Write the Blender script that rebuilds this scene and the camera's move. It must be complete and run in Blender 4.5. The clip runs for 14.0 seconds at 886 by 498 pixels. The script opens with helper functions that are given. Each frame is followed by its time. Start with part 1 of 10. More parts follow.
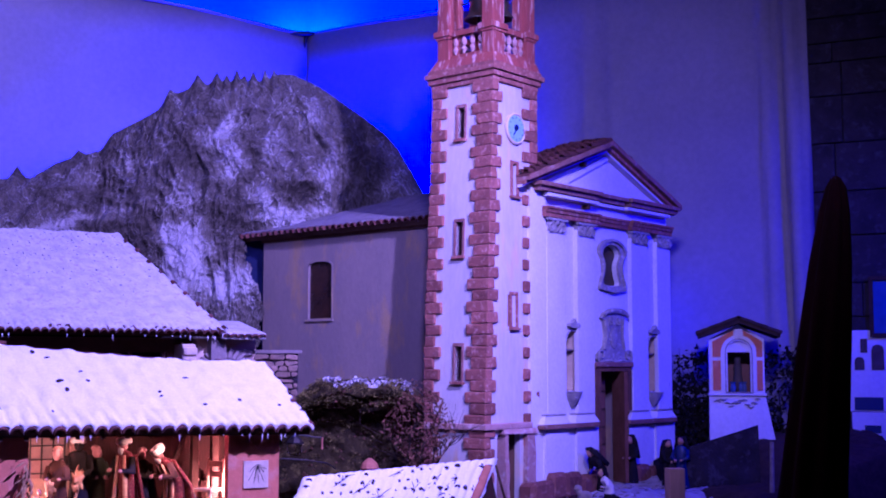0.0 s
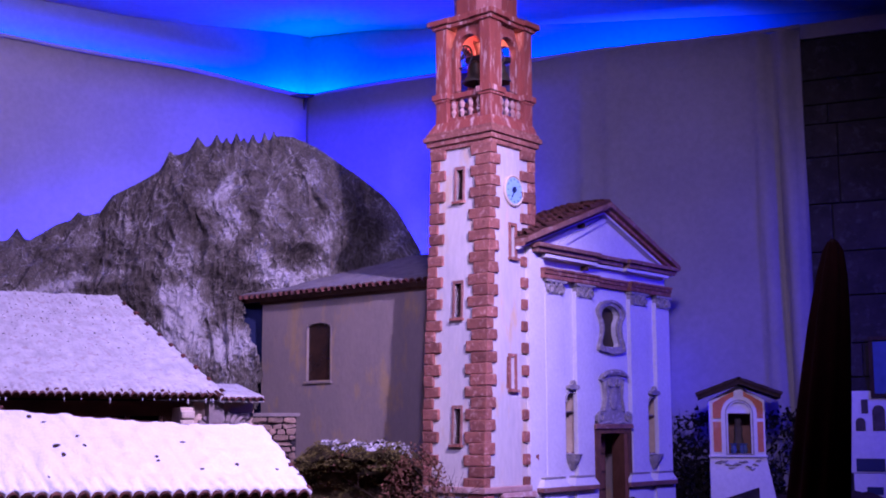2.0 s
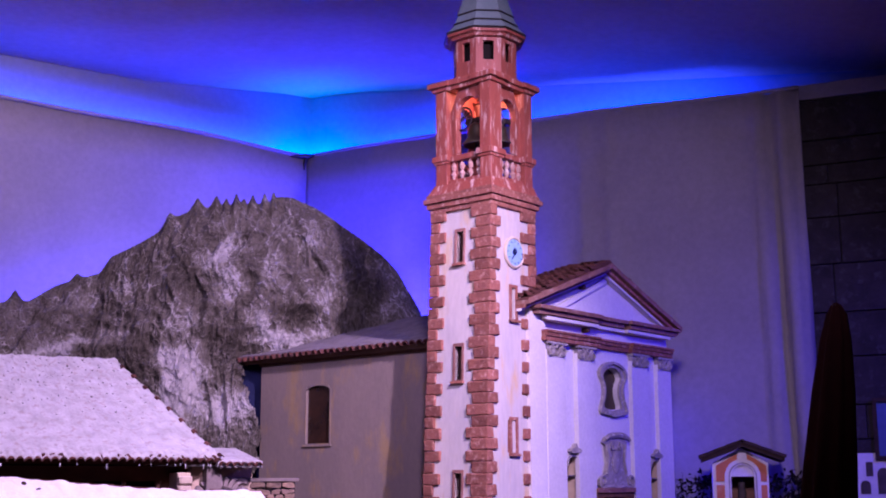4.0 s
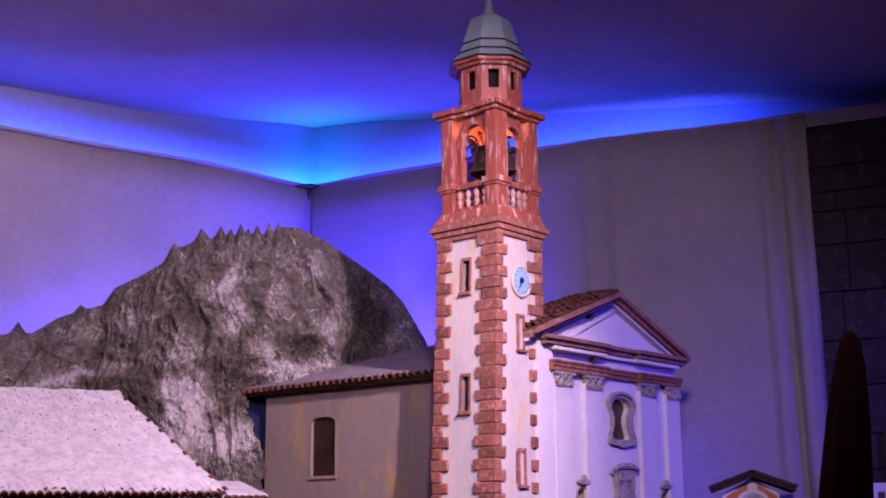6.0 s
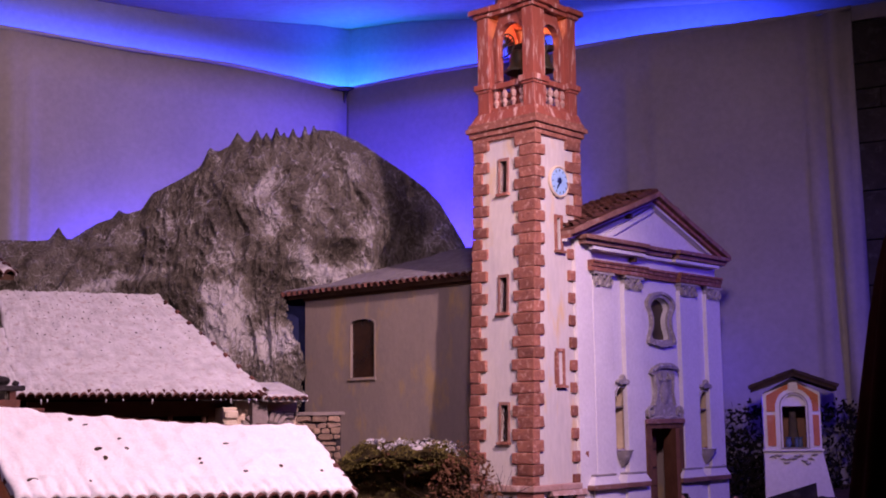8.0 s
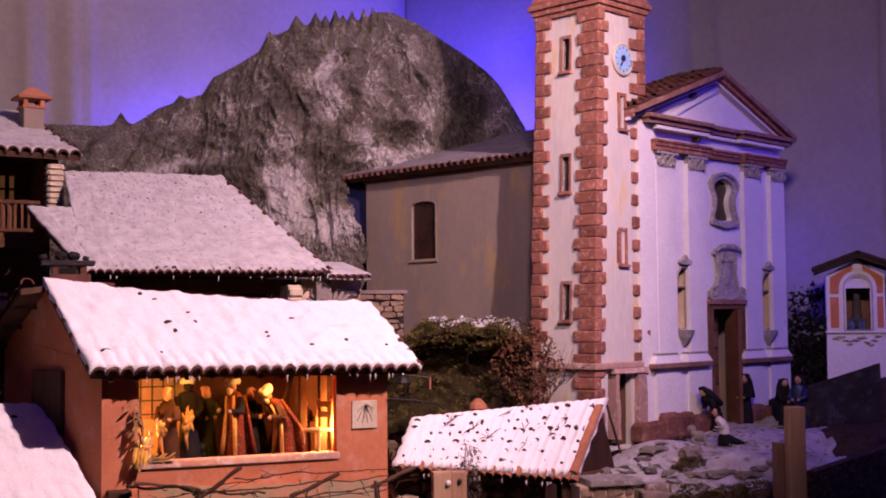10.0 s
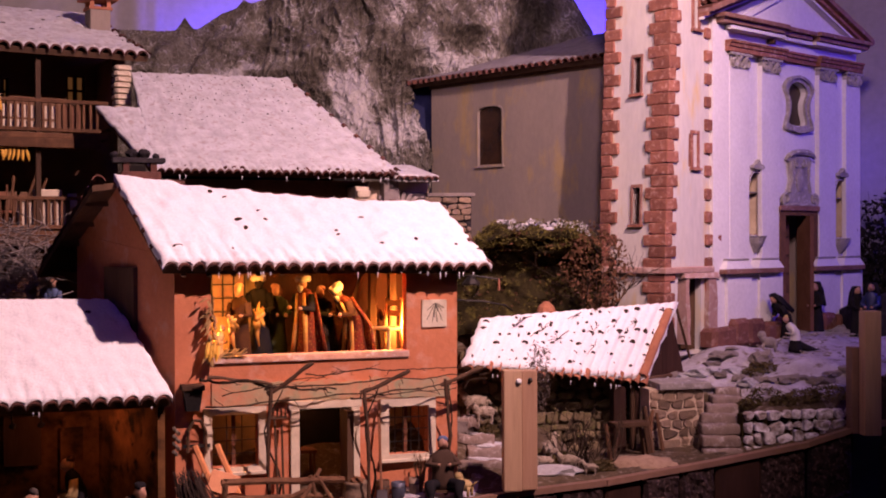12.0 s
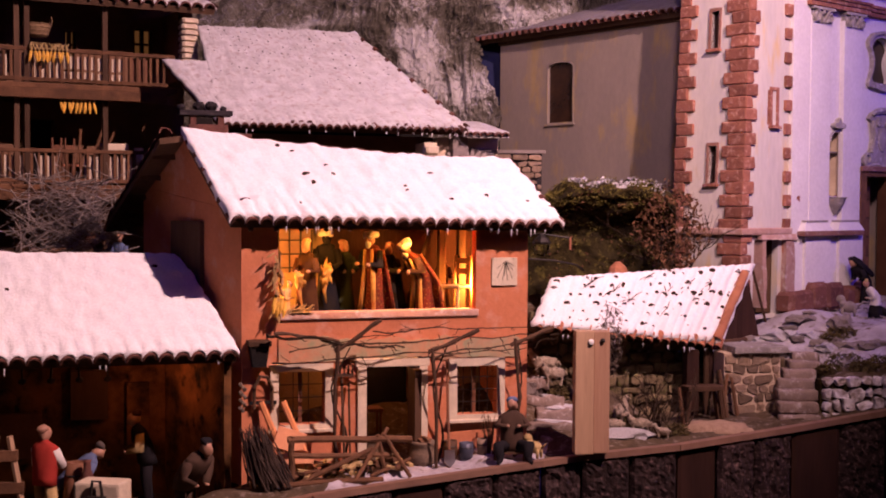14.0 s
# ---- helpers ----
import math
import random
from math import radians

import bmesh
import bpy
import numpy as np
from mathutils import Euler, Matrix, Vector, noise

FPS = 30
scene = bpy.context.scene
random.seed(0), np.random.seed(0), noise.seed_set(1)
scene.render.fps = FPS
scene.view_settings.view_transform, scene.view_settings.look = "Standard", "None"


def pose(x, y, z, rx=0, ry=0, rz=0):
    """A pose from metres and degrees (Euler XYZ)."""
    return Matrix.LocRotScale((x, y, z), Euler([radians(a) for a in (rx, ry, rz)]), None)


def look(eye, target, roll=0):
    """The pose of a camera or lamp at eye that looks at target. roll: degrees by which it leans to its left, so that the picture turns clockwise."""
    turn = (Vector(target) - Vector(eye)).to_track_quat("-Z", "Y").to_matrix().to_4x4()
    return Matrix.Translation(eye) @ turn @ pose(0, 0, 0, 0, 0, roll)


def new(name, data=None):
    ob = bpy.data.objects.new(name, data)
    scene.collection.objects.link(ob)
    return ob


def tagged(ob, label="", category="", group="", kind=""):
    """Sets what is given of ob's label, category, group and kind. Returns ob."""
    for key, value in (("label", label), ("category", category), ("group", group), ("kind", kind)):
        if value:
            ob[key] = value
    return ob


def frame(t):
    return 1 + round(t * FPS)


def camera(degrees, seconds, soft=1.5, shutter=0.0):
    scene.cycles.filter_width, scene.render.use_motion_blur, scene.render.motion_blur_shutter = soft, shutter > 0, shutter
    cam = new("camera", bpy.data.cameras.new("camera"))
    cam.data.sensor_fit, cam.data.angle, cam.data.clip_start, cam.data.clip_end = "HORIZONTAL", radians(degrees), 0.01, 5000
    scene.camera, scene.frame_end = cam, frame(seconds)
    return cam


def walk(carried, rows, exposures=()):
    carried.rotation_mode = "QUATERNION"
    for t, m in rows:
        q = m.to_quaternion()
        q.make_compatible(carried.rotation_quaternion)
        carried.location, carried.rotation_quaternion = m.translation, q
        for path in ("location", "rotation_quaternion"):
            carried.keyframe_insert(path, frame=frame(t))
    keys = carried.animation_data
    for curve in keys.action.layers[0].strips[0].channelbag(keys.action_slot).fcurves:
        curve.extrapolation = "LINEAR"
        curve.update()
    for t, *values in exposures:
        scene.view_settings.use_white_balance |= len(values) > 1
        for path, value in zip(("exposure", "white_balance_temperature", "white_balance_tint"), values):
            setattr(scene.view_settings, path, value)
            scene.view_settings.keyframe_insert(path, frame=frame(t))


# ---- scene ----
cam = camera(39.23, 14.0, soft=1.9)
# seconds, eye x, y, z, yaw to the left, pitch up, roll
ROWS = [
    (0.0, 0.0022, -0.0002, 1.5521, 0.000, 5.559, -0.002),
    (0.5, 0.0066, -0.0018, 1.5540, 0.045, 6.190, -0.025),
    (1.0, 0.0069, -0.0052, 1.5583, 0.018, 6.853, -0.075),
    (1.5, 0.0068, -0.0075, 1.5607, -0.011, 7.493, -0.094),
    (2.0, 0.0061, -0.0041, 1.5661, -0.008, 8.183, -0.127),
    (2.5, 0.0057, 0.0004, 1.5718, -0.011, 8.832, -0.131),
    (3.0, 0.0060, 0.0050, 1.5782, -0.008, 9.511, -0.159),
    (3.5, 0.0061, 0.0068, 1.5831, -0.010, 10.166, -0.181),
    (6.0, -0.0033, 0.0408, 1.5903, 0.124, 12.149, -0.470),
    (6.5, 0.0022, 0.0489, 1.5946, 0.557, 11.479, -0.558),
    (7.0, 0.0035, 0.0589, 1.5918, 1.067, 10.461, -0.656),
    (7.5, 0.0041, 0.0653, 1.5880, 1.521, 9.208, -0.701),
    (8.0, 0.0013, 0.0675, 1.5837, 1.987, 7.797, -0.703),
    (10.5, -0.0298, 0.0792, 1.5152, 5.225, 2.109, -0.540),
    (11.0, -0.0427, 0.0850, 1.4983, 5.809, 1.153, -0.478),
    (11.5, -0.0523, 0.0924, 1.4883, 6.407, 0.320, -0.359),
    (12.0, -0.0593, 0.1017, 1.4788, 7.113, -0.424, -0.246),
    (12.5, -0.0640, 0.1106, 1.4731, 7.818, -1.011, -0.135),
    (13.0, -0.0730, 0.1227, 1.4667, 8.528, -1.478, 0.020),
    (13.5, -0.0820, 0.1345, 1.4626, 9.199, -1.783, 0.144),
    (14.0, -0.0915, 0.1618, 1.4597, 9.875, -2.044, 0.284),
]
EXPOSURES = [(0.0, -0.39, 4060, 98), (1.0, -0.33, 4240, 86), (3.5, -0.08, 4750, 74), (6.0, 0.04, 5350, 60), (8.0, -0.26, 5700, 57), (11.0, -0.1, 6200, 58), (14.0, -0.05, 6450, 57)]
walk(cam, [(t, pose(x, y, z, 90 + p, 0, w) @ pose(0, 0, 0, 0, 0, r)) for t, x, y, z, w, p, r in ROWS], EXPOSURES)

# ---- world and lamps ----
world = bpy.data.worlds.new("world")
scene.world = world
world.use_nodes = True
world.node_tree.nodes["Background"].inputs[0].default_value = (0.02, 0.02, 0.03, 1)
world.node_tree.nodes["Background"].inputs[1].default_value = 0.3


def lamp(name, kind, m, watts, colour, size=0.05, size_y=None, cone=None, blend=0.4):
    data = bpy.data.lights.new(name, kind)
    data.energy, data.color = watts, colour
    if kind == "AREA":
        data.size = size
        if size_y:
            data.shape, data.size_y = "RECTANGLE", size_y
    else:
        data.shadow_soft_size = size
    if cone:
        data.spot_size, data.spot_blend = radians(cone), blend
    ob = new(name, data)
    ob.matrix_basis = m
    return ob


WARM, BLUE, ORANGE = (1.0, 0.74, 0.56), (0.08, 0.06, 1.0), (1.0, 0.42, 0.08)
# stage spotlight up at the ceiling, before the church
lamp("stage_spot", "SPOT", look((0.89, 1.62, 3.19), (-1.28, 3.22, 1.84)), 505, WARM, 0.03, cone=85, blend=0.75)
# second stage lamp over the visitors, towards the village
lamp("front_spot", "SPOT", look((0.16, 0.5, 3.16), (0.22, 3.7, 2.24)), 275, (1.0, 0.76, 0.66), 0.20, cone=48, blend=1.0)
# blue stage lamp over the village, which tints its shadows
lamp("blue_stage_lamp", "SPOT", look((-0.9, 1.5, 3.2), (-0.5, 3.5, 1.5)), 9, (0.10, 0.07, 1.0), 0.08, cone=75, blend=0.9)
# blue tubes behind the top of the backdrop cloth
LEFT_DIR, RIGHT_DIR = Vector((math.cos(radians(35)), math.sin(radians(35)), 0)), Vector((math.cos(radians(-25)), math.sin(radians(-25)), 0))
CORNER = Vector((-0.583, 5.292, 0))


# ---- mesh tools ----
ZERO = {}


def thing(name, m, label, category, group="", kind=""):
    """An Empty at the thing's base; the parts' heights are given in the room's height."""
    ob = tagged(new(name), label, category, group, kind)
    ob.matrix_basis = m
    ZERO[ob.name] = m.translation.z
    return ob


def lift_of(parent):
    while parent is not None and parent.parent is not None:
        parent = parent.parent
    return -ZERO.get(parent.name, 0.0) if parent is not None else 0.0


def to_mesh(name, bm, mats, smooth=False):
    bmesh.ops.recalc_face_normals(bm, faces=bm.faces)
    me = bpy.data.meshes.new(name)
    bm.to_mesh(me)
    bm.free()
    for m in mats if isinstance(mats, (list, tuple)) else [mats]:
        me.materials.append(m)
    if smooth:
        me.polygons.foreach_set("use_smooth", [True] * len(me.polygons))
    return me


def part(name, bm, mats, parent=None, label="", smooth=False, kind=""):
    if parent is not None:
        dz = lift_of(parent)
        for w in bm.verts:
            w.co.z += dz
    ob = new(name, to_mesh(name, bm, mats, smooth))
    ob.parent = parent
    return tagged(ob, label, kind=kind)


def piece(name, me, parent, m):
    """One of many alike pieces, sharing its mesh."""
    ob = new(name, me)
    ob.parent = parent
    ob.matrix_basis = Matrix.Translation((0, 0, lift_of(parent))) @ m if parent is not None else m
    return ob


def B():
    return bmesh.new()


def box(bm, x0, x1, y0, y1, z0, z1, mi=0, m=None, bev=0.0):
    pts = [Vector((x, y, z)) for z in (z0, z1) for x, y in ((x0, y0), (x1, y0), (x1, y1), (x0, y1))]
    vs = [bm.verts.new(m @ p if m else p) for p in pts]
    fs = []
    for f in ((0, 3, 2, 1), (4, 5, 6, 7), (0, 1, 5, 4), (1, 2, 6, 5), (2, 3, 7, 6), (3, 0, 4, 7)):
        fc = bm.faces.new([vs[i] for i in f])
        fc.material_index = mi
        fs.append(fc)
    if bev:
        edges = list({e for f in fs for e in f.edges})
        r = bmesh.ops.bevel(bm, geom=edges, offset=bev, segments=2, affect="EDGES", profile=0.6)
        for f in r["faces"]:
            f.material_index = mi
    return vs


def B_box(*size, bev=0.0):
    bm = bmesh.new()
    box(bm, *size, bev=bev)
    return bm


def hexa(bm, low, high, mi=0):
    """A solid between two rings of points of the same number."""
    n = len(low)
    a, b = [bm.verts.new(p) for p in low], [bm.verts.new(p) for p in high]
    fs = [bm.faces.new(a[::-1]), bm.faces.new(b)] + [bm.faces.new((a[i], a[(i + 1) % n], b[(i + 1) % n], b[i])) for i in range(n)]
    for f in fs:
        f.material_index = mi


def prism(bm, outline, y0, y1, mi=0):
    """An outline of (x, z), from y0 to y1."""
    hexa(bm, [Vector((x, y0, z)) for x, z in outline], [Vector((x, y1, z)) for x, z in outline], mi)


def ring(bm, outer, inner, y0, y1, mi=0):
    """A frame between two outlines of (x, z) of the same number."""
    n = len(outer)
    g = [[bm.verts.new((x, y, z)) for x, z in o] for y in (y0, y1) for o in (outer, inner)]
    for i in range(n):
        j = (i + 1) % n
        for a, b in ((0, 1), (1, 3), (3, 2), (2, 0)):
            bm.faces.new((g[a][i], g[a][j], g[b][j], g[b][i])).material_index = mi


def tube(bm, pts, radii, n=8, mi=0, flat=1.0):
    pts = [Vector(p) for p in pts]
    if not isinstance(radii, (list, tuple)):
        radii = [radii] * len(pts)
    rings = []
    side = None
    for i, p in enumerate(pts):
        d = (pts[min(i + 1, len(pts) - 1)] - pts[max(i - 1, 0)]).normalized()
        if side is None:
            side = d.cross(Vector((0, 0, 1)) if abs(d.z) < 0.9 else Vector((1, 0, 0))).normalized()
        side = (side - d * side.dot(d)).normalized()
        up = d.cross(side)
        rings.append([bm.verts.new(p + (side * math.cos(t) + up * math.sin(t) * flat) * radii[i]) for t in (2 * math.pi * k / n for k in range(n))])
    for a, b in zip(rings, rings[1:]):
        for k in range(n):
            bm.faces.new((a[k], a[(k + 1) % n], b[(k + 1) % n], b[k])).material_index = mi
    bm.faces.new(rings[0][::-1]).material_index = mi
    bm.faces.new(rings[-1]).material_index = mi


def lathe(bm, profile, n=12, m=None, mi=0, turn=0.0):
    """Rings of (radius, height) about z."""
    m = m or Matrix()
    rings = [[bm.verts.new(m @ Vector((max(r, 1e-4) * math.cos(turn + 2 * math.pi * k / n), max(r, 1e-4) * math.sin(turn + 2 * math.pi * k / n), z))) for k in range(n)] for r, z in profile]
    for a, b in zip(rings, rings[1:]):
        for k in range(n):
            bm.faces.new((a[k], a[(k + 1) % n], b[(k + 1) % n], b[k])).material_index = mi
    bm.faces.new(rings[0][::-1]).material_index = mi
    bm.faces.new(rings[-1]).material_index = mi


def blob(bm, c, r, sub=2, rough=0.0, freq=3.0, mi=0, seed=0.0, m=None):
    """A lumpy ball with radii r."""
    out = bmesh.ops.create_icosphere(bm, subdivisions=sub, radius=1.0)
    rx, ry, rz = r if isinstance(r, (tuple, list)) else (r, r, r)
    for w in out["verts"]:
        k = 1 + rough * noise.noise(w.co * freq + Vector((seed, seed * 1.7, seed * 0.6)))
        p = Vector((w.co.x * rx * k, w.co.y * ry * k, w.co.z * rz * k))
        w.co = Vector(c) + (m @ p if m else p)
    for f in {f for w in out["verts"] for f in w.link_faces}:
        f.material_index = mi


def stone_mesh(name, sx, sy, sz, mat, seed, rough=0.25):
    """A squared, worn stone, centred."""
    bm = B()
    bmesh.ops.create_cube(bm, size=1.0)
    bmesh.ops.bevel(bm, geom=list(bm.edges), offset=0.16, segments=1, affect="EDGES")
    for w in bm.verts:
        k = noise.noise_vector(w.co * 1.7 + Vector((seed * 3.1, seed, 0))) * rough * 0.35
        w.co = Vector(((w.co.x + k.x) * sx, (w.co.y + k.y) * sy, (w.co.z + k.z) * sz))
    return to_mesh(name, bm, mat)


def wall(bm, x0, x1, z0, z1, y0, y1, holes=(), mi=0):
    """A wall in x and z from y0 to y1 with square holes (x0, x1, z0, z1) through it."""
    xs = sorted({x0, x1, *(v for h in holes for v in h[:2])})
    zs = sorted({z0, z1, *(v for h in holes for v in h[2:])})
    solid = lambda i, k: 0 <= i < len(xs) - 1 and 0 <= k < len(zs) - 1 and not any(h[0] <= (xs[i] + xs[i + 1]) / 2 <= h[1] and h[2] <= (zs[k] + zs[k + 1]) / 2 <= h[3] for h in holes)
    seen = {}

    def at(x, y, z):
        key = (round(x, 5), round(y, 5), round(z, 5))
        if key not in seen:
            seen[key] = bm.verts.new((x, y, z))
        return seen[key]

    for i in range(len(xs) - 1):
        for k in range(len(zs) - 1):
            if not solid(i, k):
                continue
            a, b, c, d = xs[i], xs[i + 1], zs[k], zs[k + 1]
            quads = [((a, y0, c), (b, y0, c), (b, y0, d), (a, y0, d)), ((a, y1, c), (a, y1, d), (b, y1, d), (b, y1, c))]
            if not solid(i - 1, k):
                quads.append(((a, y0, c), (a, y0, d), (a, y1, d), (a, y1, c)))
            if not solid(i + 1, k):
                quads.append(((b, y0, c), (b, y1, c), (b, y1, d), (b, y0, d)))
            if not solid(i, k - 1):
                quads.append(((a, y0, c), (a, y1, c), (b, y1, c), (b, y0, c)))
            if not solid(i, k + 1):
                quads.append(((a, y0, d), (b, y0, d), (b, y1, d), (a, y1, d)))
            for q in quads:
                bm.faces.new([at(*p) for p in q]).material_index = mi


# ---- materials ----
def material(name, c1, c2=None, scale=8.0, rough=0.8, bump=0.15, fine=60.0, metal=0.0, vary=0.0, third=None, stretch=(1, 1, 1), contrast=0.35, glow=None):
    """Two colours mixed by a broad grain, a third in patches, fine relief, and a change of value from piece to piece."""
    mat = bpy.data.materials.new(name)
    mat.use_nodes = True
    nt = mat.node_tree
    nodes, links = nt.nodes, nt.links
    bsdf = nodes["Principled BSDF"]
    bsdf.inputs["Roughness"].default_value, bsdf.inputs["Metallic"].default_value = rough, metal
    bsdf.inputs["Specular IOR Level"].default_value = 0.5 if rough < 0.65 else 0.12
    co = nodes.new("ShaderNodeTexCoord")
    info = nodes.new("ShaderNodeObjectInfo")
    shift = nodes.new("ShaderNodeVectorMath")
    shift.operation = "MULTIPLY_ADD"
    shift.inputs[1].default_value = stretch
    mul = nodes.new("ShaderNodeMath")
    mul.operation = "MULTIPLY"
    mul.inputs[1].default_value = 9.0
    links.new(info.outputs["Random"], mul.inputs[0])
    links.new(co.outputs["Object"], shift.inputs[0])
    links.new(mul.outputs[0], shift.inputs[2])

    def grain(s, detail=5.0):
        n = nodes.new("ShaderNodeTexNoise")
        n.inputs["Scale"].default_value, n.inputs["Detail"].default_value, n.inputs["Roughness"].default_value = s, detail, 0.6
        links.new(shift.outputs[0], n.inputs["Vector"])
        return n

    def ramp(src, lo, hi):
        r = nodes.new("ShaderNodeMapRange")
        r.inputs["From Min"].default_value, r.inputs["From Max"].default_value = lo, hi
        links.new(src, r.inputs["Value"])
        return r.outputs["Result"]

    def mix(fac, a, b, mode="MIX"):
        m = nodes.new("ShaderNodeMix")
        m.data_type, m.blend_type = "RGBA", mode
        for sock, val in ((m.inputs[0], fac), (m.inputs[6], a), (m.inputs[7], b)):
            if hasattr(val, "is_output"):
                links.new(val, sock)
            else:
                sock.default_value = val
        return m.outputs[2]

    rgba = lambda c: (*c, 1.0)
    broad, small = grain(scale), grain(fine, 3.0)
    c2 = c2 or tuple(v * 0.8 for v in c1)
    colour = mix(ramp(broad.outputs["Fac"], 0.5 - contrast / 2, 0.5 + contrast / 2), rgba(c1), rgba(c2))
    if third:
        patch = grain(scale * 2.3)
        colour = mix(ramp(patch.outputs["Fac"], 0.54, 0.68), colour, rgba(third))
    value = nodes.new("ShaderNodeMapRange")
    value.inputs["To Min"].default_value, value.inputs["To Max"].default_value = 0.82, 1.12
    links.new(small.outputs["Fac"], value.inputs["Value"])
    colour = mix(1.0, colour, value.outputs["Result"], "MULTIPLY")
    if vary:
        v2 = nodes.new("ShaderNodeMapRange")
        v2.inputs["To Min"].default_value, v2.inputs["To Max"].default_value = 1 - vary, 1 + vary
        links.new(info.outputs["Random"], v2.inputs["Value"])
        colour = mix(1.0, colour, v2.outputs["Result"], "MULTIPLY")
    links.new(colour, bsdf.inputs["Base Color"])
    if bump:
        bn = nodes.new("ShaderNodeBump")
        bn.inputs["Strength"].default_value, bn.inputs["Distance"].default_value = bump, 0.004
        links.new(small.outputs["Fac"], bn.inputs["Height"])
        links.new(bn.outputs[0], bsdf.inputs["Normal"])
    if glow:
        bsdf.inputs["Emission Color"].default_value = (*glow[0], 1)
        bsdf.inputs["Emission Strength"].default_value = glow[1]
    return mat


